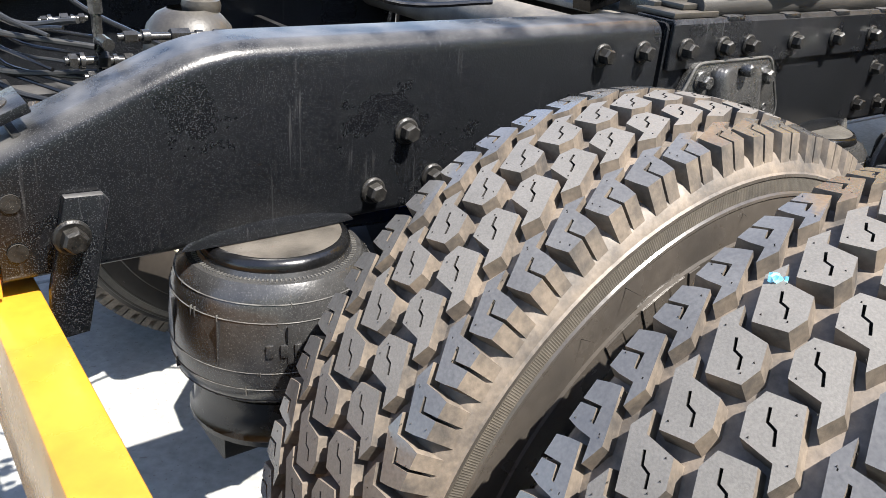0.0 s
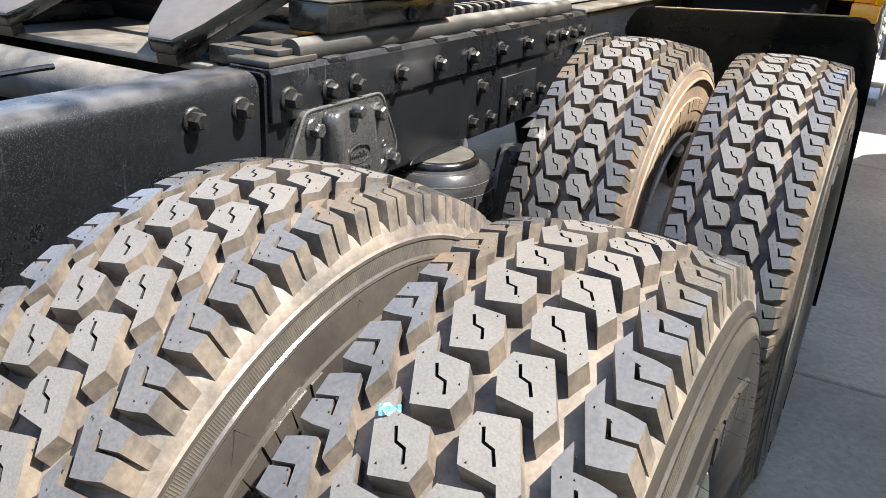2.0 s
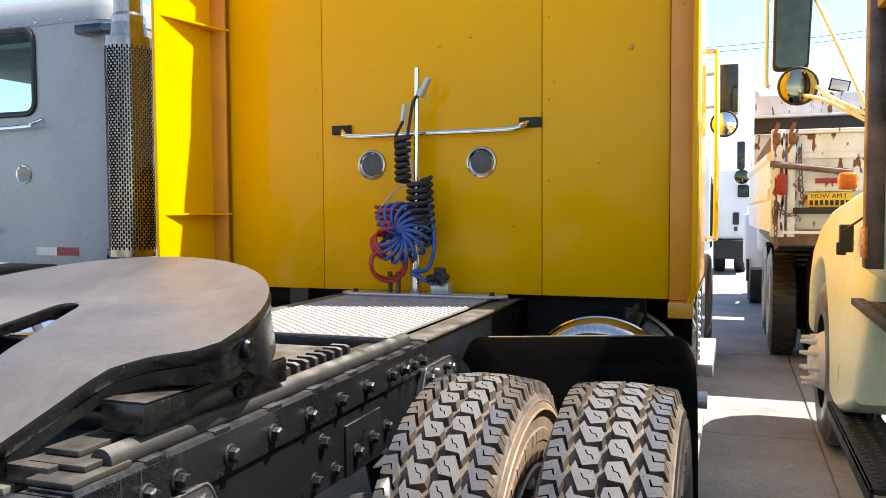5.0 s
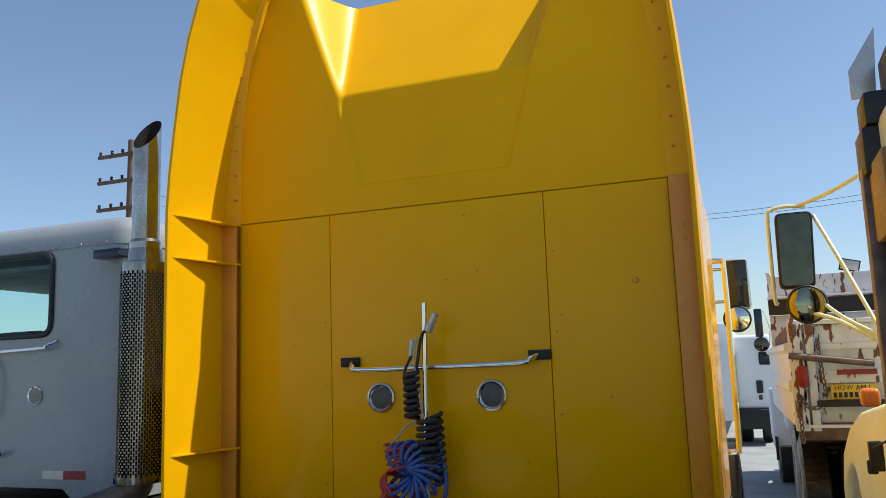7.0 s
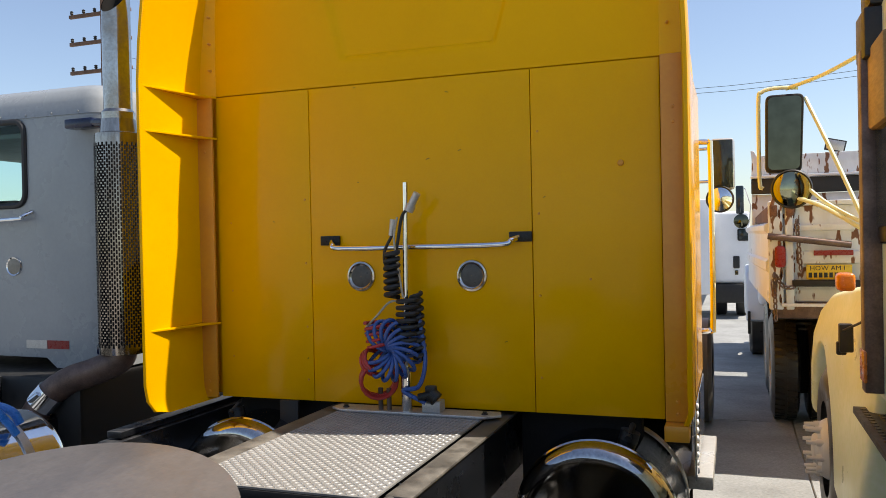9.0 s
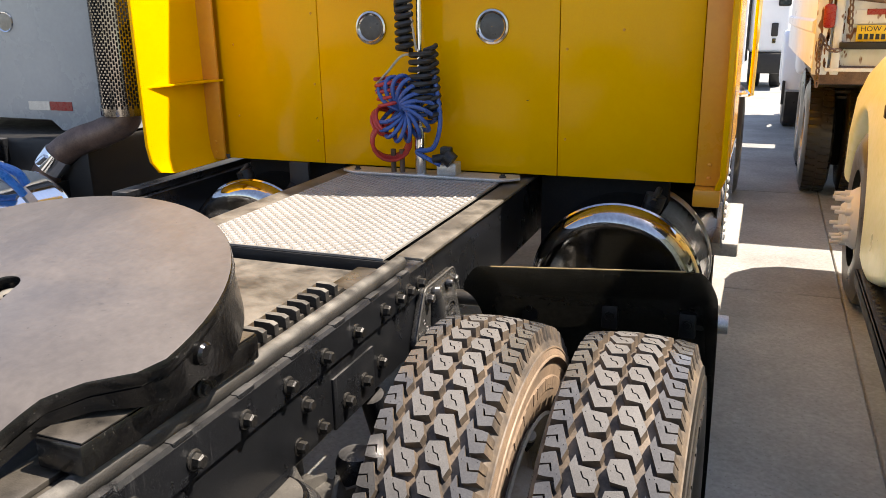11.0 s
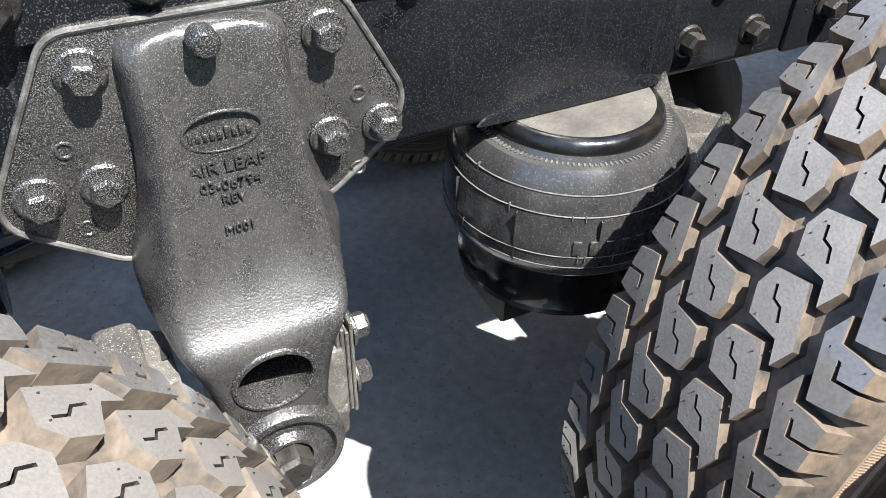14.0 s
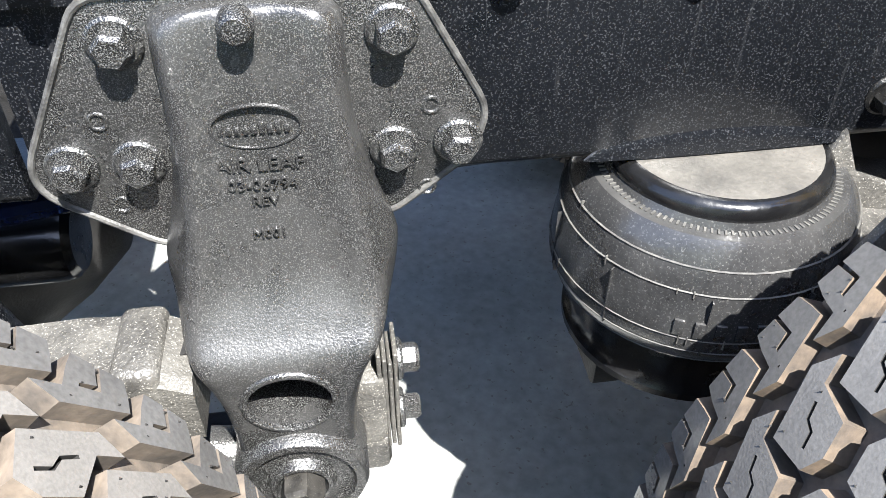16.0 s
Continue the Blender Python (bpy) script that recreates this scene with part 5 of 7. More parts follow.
def cab_panel(x0, x1):
    bm = boxed(x0 + 0.0018, x1 - 0.0018, CAB_Y, CAB_Y + 0.02, CAB_B, CAB_S - 0.002, 0.0025)
    return part("back_panel", bm, M_YELLOW, truck, "flat yellow painted sleeper back panel")


pl, pc, pr = cab_panel(CAB_L, -0.520), cab_panel(-0.520, 0.545), cab_panel(0.545, CAB_R)
for p, x, zs in ((pl, -0.96, (1.3, 1.62, 1.95)), (pl, -0.55, (1.2, 1.45, 1.75, 2.05)), (pr, 0.575, (1.25, 1.6, 1.95, 2.3)), (pr, 0.79, (1.67,))):
    for z in zs:
        bm = bmesh.new()
        lathe(bm, [(CAB_Y - 0.004, 0.001), (CAB_Y - 0.003, 0.004), (CAB_Y + 0.001, 0.006)], (x, 0, z), "Y", 12)
        part("rivet", bm, M_YELLOWOLD, p)
bm = bmesh.new()
lathe(bm, [(CAB_Y - 0.012, 0.001), (CAB_Y - 0.010, 0.010), (CAB_Y + 0.001, 0.014)], (0.922, 0, 2.148), "Y", 16)
part("vent_cap", bm, M_YELLOWOLD, pr, "small worn vent cap")
bm = boxed(-1.118, 1.184, CAB_Y + 0.021, 6.75, CAB_B + 0.01, CAB_S + 0.02, 0.012)
part("sleeper_body", bm, M_YELLOW, truck, "yellow painted sleeper body")
bm = boxed(-1.03, 1.09, 6.752, 8.9, CAB_B + 0.01, CAB_S + 0.01, 0.03, 3)
part("cab_body", bm, M_YELLOW, truck, "yellow painted cab, narrower than the sleeper")

bm = bmesh.new()
NX, NZ = 190, 80
grid = []
for iz in range(NZ + 1):
    t = iz / NZ
    z = CAB_S + 0.003 + (CAB_T - CAB_S) * t
    k = max(0.0, (z - 2.70) / (CAB_T - 2.70))
    up = max(0.0, z - 3.17) / 0.62
    half = 0.38 + 0.115 * min(1.0, max(0.0, (z - 2.70) / 0.42)) + 0.24 * up
    tw = 0.030 + 0.155 * up
    deep = 0.022 * smooth01((z - 2.69) / 0.02) + 0.36 * max(0.0, z - 3.17) / (CAB_T - 3.17)
    lean = 0.10 * max(0.0, (z - 3.1)) ** 1.5
    row = []
    for ix in range(NX + 1):
        u = -1 + 2 * ix / NX
        edge = (CAB_R - CAB_L) / 2 - 0.16 * max(0.0, (z - 2.9) / 0.9) ** 2
        x = 0.024 + u * edge
        part_in = min(1.0, max(0.0, (half - abs(x - 0.025)) / tw))
        inside = (0.25 * part_in + 0.75 * smooth01(part_in)) if z > 2.66 else 0.0
        zz = z + 0.03 * k * (1 - inside) * smooth01((abs(x) - half) / 0.25)
        row.append(bm.verts.new((x, CAB_Y + 0.002 + lean * (1 - inside) + deep * inside, zz)))
    grid.append(row)
for a, b in zip(grid, grid[1:]):
    for i in range(NX):
        bm.faces.new((a[i], a[i + 1], b[i + 1], b[i]))
last = grid[-1]
back = [bm.verts.new((v.co.x, 8.6, v.co.z - 0.05)) for v in last]
for i in range(NX):
    bm.faces.new((last[i], last[i + 1], back[i + 1], back[i]))
left = [bm.verts.new((r[0].co.x * 1.0, 8.6, r[0].co.z)) for r in grid[:-1]] + [back[0]]
right = [bm.verts.new((r[-1].co.x, 8.6, r[-1].co.z)) for r in grid[:-1]] + [back[-1]]
for i in range(NZ):
    bm.faces.new((grid[i][0], grid[i + 1][0], left[i + 1], left[i]))
    bm.faces.new((grid[i][-1], right[i], right[i + 1], grid[i + 1][-1]))
bm.faces.new(left + right[::-1])
bmesh.ops.recalc_face_normals(bm, faces=bm.faces[:])
part("roof_fairing", bm, M_YELLOWROOF, truck, "yellow moulded roof fairing with a scooped back")


def fin(rows, sgn, y_rear):
    """Side extender: a sheet with a rolled rear edge; rows of (height, x)."""
    bm = bmesh.new()
    secs = []
    for z, x, yr in rows:
        o = sgn * 0.012
        secs.append([(x - o, CAB_Y + 0.05, z), (x - o, yr + 0.012, z), (x - o * 0.6, yr + 0.003, z), (x + o * 0.6, yr + 0.003, z), (x + o, yr + 0.012, z), (x + o, CAB_Y + 0.05, z)])
    loft(bm, secs)
    return part("side_extender", bm, M_YELLOW, truck, "yellow side extender sheet")


yr = 5.09
lrows = [(1.085, -1.095, 5.20), (1.10, -1.105, 5.13), (1.15, -1.12, yr + 0.01), (1.22, -1.125, yr), (1.8, -1.127, yr), (2.57, -1.127, yr), (2.575, -1.127, yr), (2.75, -1.115, yr), (2.95, -1.092, yr), (3.2, -1.058, yr), (3.4, -1.020, yr + 0.005), (3.58, -0.975, yr + 0.015), (3.70, -0.935, yr + 0.04), (3.78, -0.895, yr + 0.10), (3.83, -0.86, yr + 0.2), (3.85, -0.84, 5.48)]
fl = fin(lrows, -1, yr)
RX = {2.75: 1.183, 2.95: 1.172, 3.2: 1.155, 3.4: 1.138, 3.58: 1.118, 3.70: 1.10, 3.78: 1.08, 3.83: 1.06, 3.85: 1.05}
rrows = [(z, RX.get(z, 1.188 if z > 1.12 else 1.17), min(y + 0.30, 5.50)) for z, x, y in lrows]
fr = fin(rrows, 1, yr + 0.30)
for f, xs, ys in ((fl, (-1.118, -1.033), 5.500), (fr, (1.086, 1.180), 5.505)):
    bm = boxed(xs[0], xs[1], ys, ys + 0.014, CAB_B, CAB_S, 0.002)
    part("extender_flange", bm, M_YELLOWOLD, f, "orange yellow flange strip")
    for z in (1.13, 1.18, 2.30, 2.36):
        bm = bmesh.new()
        lathe(bm, [(ys - 0.006, 0.001), (ys - 0.005, 0.006), (ys + 0.001, 0.008)], ((xs[0] + xs[1]) / 2, 0, z), "Y", 12)
        part("rivet", bm, M_YELLOWOLD, f)
for z in (2.565, 2.365, 1.462):
    bm = bmesh.new()
    prism(bm, [(-1.115, 5.12), (-1.115, 5.525), (-1.02, 5.525), (-1.045, 5.46)], "Z", z - 0.005, z + 0.005, bevel=0.002)
    part("brace_shelf", bm, M_YELLOW, fl, "thin yellow brace shelf")
for f, s, x0 in ((fl, -1, -1.04), (fr, 1, 1.10)):
    for k in range(8):
        z = 2.70 + 0.13 * k
        kx = x0 - s * 0.16 * max(0.0, (z - 2.9) / 0.9) ** 2
        bm = bmesh.new()
        lathe(bm, [(5.515, 0.001), (5.517, 0.005), (5.545, 0.007)], (kx + s * 0.015, 0, z), "Y", 10)
        part("rivet", bm, M_YELLOWOLD, f)
    # moulded corner strip between fairing and extender
    bm = bmesh.new()
    secs = []
    for z, x, y in (lrows if s < 0 else rrows)[6:]:
        xx = x
        inner = (0.024 + s * ((CAB_R - CAB_L) / 2 - 0.16 * max(0.0, (z - 2.9) / 0.9) ** 2))
        secs.append([(inner - s * 0.01, CAB_Y + 0.004, z), (xx, CAB_Y - 0.02, z), (xx, CAB_Y + 0.03, z), (inner - s * 0.01, CAB_Y + 0.03, z)])
    loft(bm, secs)
    part("corner_strip", bm, M_YELLOW, f)
bm = boxed(1.085, 1.180, 5.43, 5.52, 1.035, 1.098, 0.004)
part("extender_foot", bm, M_YELLOWOLD, fr, "worn orange bracket under the extender")

# hood and front wheels ahead of the cab
bm = bmesh.new()
loft(bm, [[(s * w, y, z) for s, z in ((-1, 0.75), (1, 0.75), (1, h - 0.2), (0.75, h), (-0.75, h), (-1, h - 0.2))] for y, w, h in ((8.91, 1.02, 2.05), (10.2, 0.98, 1.95), (11.3, 0.95, 1.80), (11.5, 0.92, 1.65))])
part("hood", bm, M_YELLOW, truck, "yellow painted long hood")
for s in (1, -1):
    bm = bmesh.new()
    lathe(bm, [(-0.13, 0.28), (-0.14, 0.36), (-0.13, 0.47), (-0.10, 0.51), (0.10, 0.51), (0.13, 0.47), (0.14, 0.36), (0.13, 0.28)], (s * 1.0, 10.6, 0.51), "X", 48)
    part("front_wheel", bm, M_SIDEGREY, truck)

# lamps and grab bar on the back
for x in (-0.262, 0.272):
    bm = bmesh.new()
    lathe(bm, [(CAB_Y - 0.001, 0.070), (CAB_Y - 0.010, 0.068), (CAB_Y - 0.012, 0.060), (CAB_Y - 0.006, 0.054), (CAB_Y - 0.004, 0.050)], (x, 0, 1.687), "Y", 40)
    lamp = part("work_lamp", bm, M_STACK, truck, "round flush lamp with chrome ring")
    bm = bmesh.new()
    lathe(bm, [(CAB_Y - 0.004, 0.052), (CAB_Y - 0.007, 0.04), (CAB_Y - 0.008, 0.02), (CAB_Y - 0.008, 0.001)], (x, 0, 1.687), "Y", 40)
    part("lens", bm, M_LENS, lamp, "clouded clear lens")
bm = bmesh.new()
pipe(bm, curve_pts([(-0.405, CAB_Y - 0.012, 1.852), (-0.385, CAB_Y - 0.05, 1.835), (-0.34, CAB_Y - 0.065, 1.818), (0.0, CAB_Y - 0.065, 1.818), (0.41, CAB_Y - 0.065, 1.822), (0.46, CAB_Y - 0.05, 1.838), (0.485, CAB_Y - 0.012, 1.852)], 8), 0.0125, 12)
bar = part("grab_bar", bm, M_CHROME, truck, "long chrome grab bar")
for x in (-0.415, 0.495):
    bm = boxed(x - 0.05, x + 0.05, CAB_Y - 0.014, CAB_Y - 0.001, 1.832, 1.876, 0.004)
    part("bar_mount", bm, M_BOLT, bar, "dark steel bar mount")

# near-black slabs added to stand for the deep shade under the cab
for s in (1, -1):
    bm = boxed(s * 0.72 - 0.26, s * 0.72 + 0.26, 5.62, 5.70, 0.72, 1.10, 0.01)
    part("under_cab_dark", bm, M_SOOTSHADE, truck)
    bm = boxed(s * 0.80 - 0.34, s * 0.80 + 0.34, 6.3, 6.4, 0.4, 1.12, 0.01)
    part("under_cab_dark", bm, M_SOOTSHADE, truck)

# scuffs on the back panels
for x, z, w, tilt in ((-0.28, 2.555, 0.012, 5), (0.17, 2.50, 0.016, -12), (0.075, 2.21, 0.018, 18), (0.225, 2.24, 0.014, 8), (-0.27, 2.12, 0.006, 0), (0.60, 2.02, 0.010, 30), (-0.72, 1.95, 0.008, -20), (0.42, 1.40, 0.012, 14), (-0.55, 1.30, 0.009, 50)):
    bm = boxed(-w / 2, w / 2, -0.0006, 0.0006, -0.0014, 0.0014, turn=Matrix.Translation((x, CAB_Y - 0.0005, z)) @ Matrix.Rotation(radians(-tilt), 4, "Y"))
    part("scuff", bm, M_SEAMLINE, truck, "small dark scuff in the paint")

# right side of the cab, seen along its flank
for k in range(24):
    bm = bmesh.new()
    lathe(bm, [(1.183, 0.008), (1.190, 0.007), (1.192, 0.001)], (0, 5.75, 1.2 + 0.06 * k), "X", 10)
    part("rivet", bm, M_YELLOWOLD, truck)
bm = bmesh.new()
pipe(bm, curve_pts([(1.085, 7.0, 1.30), (1.22, 7.0, 1.30), (1.235, 7.0, 1.34), (1.238, 7.0, 1.85), (1.235, 7.0, 2.33), (1.22, 7.0, 2.37), (1.085, 7.0, 2.37)], 6), 0.016, 10)
part("door_grab_rail", bm, M_CHROME, truck, "tall chrome grab rail")
bm = boxed(1.19, 1.37, 8.60, 8.68, 2.18, 2.57, 0.03)
mir = part("side_mirror", bm, M_ALU, truck, "tall metal framed side mirror")
bm = boxed(1.205, 1.355, 8.594, 8.602, 2.195, 2.555, 0.003)
part("mirror_glass", bm, M_GLASS, mir)
bm = bmesh.new()
lathe(bm, [(8.56, 0.001), (8.565, 0.06), (8.58, 0.092), (8.60, 0.095)], (1.26, 0, 2.11), "Y", 30)
part("round_mirror", bm, M_CHROME, mir, "round convex mirror")
bm = bmesh.new()
lathe(bm, [(8.575, 0.090), (8.570, 0.097), (8.580, 0.102), (8.605, 0.098)], (1.26, 0, 2.11), "Y", 30)
part("mirror_rim", bm, M_GASKET, mir, "black rim of the round mirror")
for z in (2.25, 2.5):
    bm = bmesh.new()
    cyl(bm, (1.08, 8.66, z), (1.25, 8.66, z), 0.012)
    part("mirror_arm", bm, M_CHROME, mir)


def fuel_tank(s):
    bm = bmesh.new()
    lathe(bm, [(5.298, 0.001), (5.2981, 0.15), (5.2984, 0.250), (5.2990, 0.276), (5.3025, 0.290), (5.310, 0.303), (5.324, 0.315), (5.345, 0.324), (5.384, 0.328), (5.39, 0.334), (5.398, 0.334), (5.41, 0.328), (7.3, 0.328), (7.36, 0.30), (7.38, 0.001)], (s * 0.82, 0, 0.705), "Y", 72)
    tank = part("fuel_tank", bm, M_TANK, truck, "polished aluminium round fuel tank")
    for y in (5.75, 6.8):
        bm = bmesh.new()
        lathe(bm, [(y, 0.33), (y, 0.336), (y + 0.06, 0.336), (y + 0.06, 0.33)], (s * 0.82, 0, 0.705), "Y", 60)
        part("tank_strap", bm, M_ALU, tank, "metal tank strap")
    bm = bmesh.new()
    cyl(bm, (s * 0.93, 5.52, 1.0), (s * 0.945, 5.52, 1.05), 0.04, seg=20)
    cyl(bm, (s * 0.94, 5.47, 1.03), (s * 0.95, 5.56, 1.065), 0.013, seg=10)
    part("filler_cap", bm, M_BOLT, tank, "dark filler cap")


fuel_tank(1)
fuel_tank(-1)
bm = boxed(1.09, 1.25, 5.95, 6.75, 0.70, 0.76, 0.006)
step = part("cab_step", bm, M_DIAMOND, truck, "bright aluminium step")
bm = boxed(1.02, 1.19, 5.95, 6.75, 0.30, 0.34, 0.006)
part("lower_step", bm, M_DIAMOND, step)
bm = bmesh.new()
lathe(bm, [(7.0, 0.02), (7.0, 0.1), (7.7, 0.1), (7.7, 0.02)], (1.0, 0, 0.62), "Y", 24)
part("air_cleaner", bm, M_DULL, truck)
M_SKIRT = material("wavy polished steel", (0.78, 0.78, 0.79), (0.70, 0.70, 0.71), rough=0.10, metal=1.0, scale=5, fine=6, bump=1.0, rough_var=0.03, grain=0.1)
bm = boxed(1.180, 1.188, 5.80, 6.75, 0.78, 1.098, 0.002)
skirt = part("side_skirt", bm, M_SKIRT, truck, "polished steel skirt along the cab side")
for k in range(9):
    bm = bmesh.new()
    lathe(bm, [(1.187, 0.014), (1.194, 0.012), (1.197, 0.001)], (0, 5.9, 0.80 + 0.036 * k), "X", 12)
    part("marker_stud", bm, M_BRIGHT, skirt, "small pale round stud")
# battery box with tread steps on the far side
bm = boxed(-1.27, -1.16, 4.95, 6.2, 0.55, 1.00, 0.01)
bb = part("battery_box", bm, M_BLACK, truck, "black stepped battery box")
for z, x in ((1.005, -1.22), (0.80, -1.14)):
    bm = boxed(x - 0.04, x + 0.04, 5.0, 6.15, z, z + 0.03, 0.004)
    part("box_lid", bm, M_BLACK, bb)
bm = bmesh.new()
cyl(bm, (-0.60, 4.45, 0.99), (-0.52, 4.52, 1.02), 0.02, seg=6)
cyl(bm, (-0.56, 4.485, 1.005), (-0.46, 4.57, 1.04), 0.011, seg=10)
part("pipe_fitting", bm, M_ALU, truck, "steel pipe fitting")
bm = boxed(-0.34, 0.34, 5.5, 6.6, 0.75, 1.07, 0.02)
part("gearbox", bm, M_DULL, truck)
bm = boxed(-0.7, -0.6, 5.52, 5.54, 0.90, 1.10, 0.004)
part("cab_mount", bm, M_DULL, truck)

# ---- quarter fender ahead of the forward axle ----
bm = bmesh.new()
FY, FZ, FR = 3.94, 0.50, 0.712
rows = []
for ia in range(31):
    row = []
    for ix in range(49):
        u = math.sin(math.pi / 2 * (-1 + ix / 24))
        x = 0.920 + u * 0.318
        s = max(0.0, (abs(u) - 0.84) / 0.16)
        corner = 0.075 * (1 - math.sqrt(max(0.0, 1 - s * s)))
        a = radians(-24) + (radians(85.5) - corner) * ia / 30
        lip = 0.055 * max(0.0, (abs(u) - 0.84) / 0.16) ** 2
        belly = 0.010 * math.sin(math.pi * ia / 30 * 3)
        r = FR - lip + belly
        row.append(bm.verts.new((x, FY + r * math.cos(a) + 0.09 * (x - 0.9), FZ + r * math.sin(a) + 0.04 * (x - 0.9))))
    rows.append(row)
for a, b in zip(rows, rows[1:]):
    for i in range(48):
        bm.faces.new((a[i], a[i + 1], b[i + 1], b[i]))
bmesh.ops.solidify(bm, geom=bm.faces[:], thickness=0.007)
bmesh.ops.recalc_face_normals(bm, faces=bm.faces[:])
fender = part("quarter_fender", bm, M_POLY, truck, "black plastic quarter fender")
bm = bmesh.new()
pts = [(v[0], v[1], v[2]) for v in [(0.920 + u / 14 * 0.306, FY + FR * math.cos(radians(61.2)) + 0.09 * (u / 14 * 0.32 - 0.007), FZ + FR * math.sin(radians(61.2)) + 0.003 + 0.04 * (u / 14 * 0.32 - 0.007)) for u in range(-11, 12)]]
pipe(bm, pts, 0.0022, 6)
part("fender_edge", bm, M_POLYEDGE, fender, "tan worn top edge")
bm = bmesh.new()
cyl(bm, (0.44, 4.565, 0.905), (1.255, 4.585, 0.905), 0.024, seg=20)
part("fender_tube", bm, M_BLACKDUST, truck, "steel fender support tube")
bm = bmesh.new()
cyl(bm, (1.235, 4.585, 0.905), (1.262, 4.585, 0.905), 0.026, seg=20)
part("tube_cap", bm, M_ALU, truck, "bright tube end cap")
for x in (0.72, 0.95, 1.16):
    bm = boxed(x - 0.022, x + 0.022, 4.50, 4.525, 0.885, 0.955, 0.004)
    cl = part("fender_clamp", bm, M_DULL, fender)
    bolt(cl, x, 4.50, 0.925, BOLT_SMALL, way=(0, -1, 0))

# ---- white neighbour truck ----
white = thing("white_truck", "white day cab semi truck with chrome exhaust stack", "truck")
bm = bmesh.new()
WX, WY = -3.52, 6.3
outline = rounded([(WX - 1.1, WY), (WX + 1.1, WY), (WX + 1.1, WY + 1.9), (WX - 1.1, WY + 1.9)], 0.16, 6)
secs = []
for z, g in ((1.06, 0.0), (2.70, 0.0), (2.702, -0.006), (2.712, -0.006), (2.714, 0.0), (2.80, -0.01), (2.87, -0.04), (2.91, -0.09), (2.93, -0.18)):
    secs.append([(WX + (x - WX) * (1 + g / 1.1), WY + 0.95 + (y - WY - 0.95) * (1 + g / 0.95), z) for x, y in outline])
loft(bm, secs)
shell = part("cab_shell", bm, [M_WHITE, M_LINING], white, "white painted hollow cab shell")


def carve(ob, bm, mat):
    """Cuts the solid in bm out of ob; the cut faces take the material's place in its list."""
    for f in bm.faces:
        f.material_index = mat
    me = bpy.data.meshes.new("cutter")
    bm.to_mesh(me)
    bm.free()
    me.materials.append(M_WHITE)
    me.materials.append(M_LINING)
    tool = new("cutter", me)
    cut = ob.modifiers.new("cut", "BOOLEAN")
    cut.object, cut.operation, cut.solver = tool, "DIFFERENCE", "EXACT"
    done = bpy.data.meshes.new_from_object(ob.evaluated_get(bpy.context.evaluated_depsgraph_get()))
    ob.modifiers.clear()
    ob.data = done
    bpy.data.objects.remove(tool)
    done.shade_smooth()
    done.set_sharp_from_angle(angle=radians(35))


bm = bmesh.new()
prism(bm, [(-4.75, 1.0), (-2.77, 1.0), (-2.93, 1.125), (-4.75, 1.14)], "Y", WY - 0.2, WY + 2.2)
carve(shell, bm, 0)
carve(shell, boxed(WX - 1.02, WX + 1.02, WY + 0.07, WY + 1.82, 1.30, 2.80, 0.05), 1)
bm = bmesh.new()
prism(bm, rounded([(-4.33, 2.15), (-3.09, 2.15), (-3.09, 2.68), (-4.33, 2.68)], 0.08, 5), "Y", WY - 0.1, WY + 0.15)
carve(shell, bm, 0)
carve(shell, boxed(WX + 0.9, WX + 1.3, WY + 0.75, WY + 1.55, 2.02, 2.66, 0.05), 0)
carve(shell, boxed(WX - 1.3, WX - 0.9, WY + 0.75, WY + 1.55, 2.02, 2.66, 0.05), 0)
carve(shell, boxed(WX - 0.95, WX - 0.04, WY + 1.7, WY + 2.1, 2.00, 2.66, 0.05), 0)
carve(shell, boxed(WX + 0.04, WX + 0.95, WY + 1.7, WY + 2.1, 2.00, 2.66, 0.05), 0)
for x in (WX - 0.5, WX + 0.5):
    bm = boxed(x - 0.24, x + 0.24, WY + 0.55, WY + 0.68, 1.30, 2.22, 0.05, 3)
    box(bm, x - 0.25, x + 0.25, WY + 0.55, WY + 1.10, 1.30, 1.55, 0.04, 3)
    part("seat", bm, M_GASKET, white, "dark cab seat")
bm = bmesh.new()
edge = [(x, WY - 0.004, z) for x, z in rounded([(-4.345, 2.135), (-3.075, 2.135), (-3.075, 2.695), (-4.345, 2.695)], 0.09, 5)]
pipe(bm, edge + edge[:2], 0.020, 8)
win = part("rear_window", bm, M_GASKET, white, "black rubber window surround")
bm = bmesh.new()
prism(bm, [(x, z) for x, z in rounded([(-4.335, 2.145), (-3.085, 2.145), (-3.085, 2.685), (-4.335, 2.685)], 0.08, 5)], "Y", WY + 0.004, WY + 0.009)
part("pane", bm, M_PANE, win, "teal tinted clear glass").visible_shadow = False
bm = bmesh.new()
pipe(bm, curve_pts([(-3.02, WY - 0.005, 2.09), (-3.05, WY - 0.06, 2.06), (-3.10, WY - 0.065, 2.045), (-3.7, WY - 0.065, 2.03), (-4.2, WY - 0.065, 2.02)], 6), 0.013, 10)
part("grab_bar", bm, M_CHROME, white, "chrome grab bar")
bm = bmesh.new()
lathe(bm, [(WY - 0.001, 0.066), (WY - 0.012, 0.062), (WY - 0.008, 0.054)], (-3.19, 0, 1.73), "Y", 30)
rl = part("round_lamp", bm, M_CHROME, white, "round chrome ringed lamp")
bm = bmesh.new()
lathe(bm, [(WY - 0.007, 0.055), (WY - 0.010, 0.03), (WY - 0.011, 0.001)], (-3.19, 0, 1.73), "Y", 30)
part("lens", bm, M_RIMLENS, rl, "clouded beige lens")
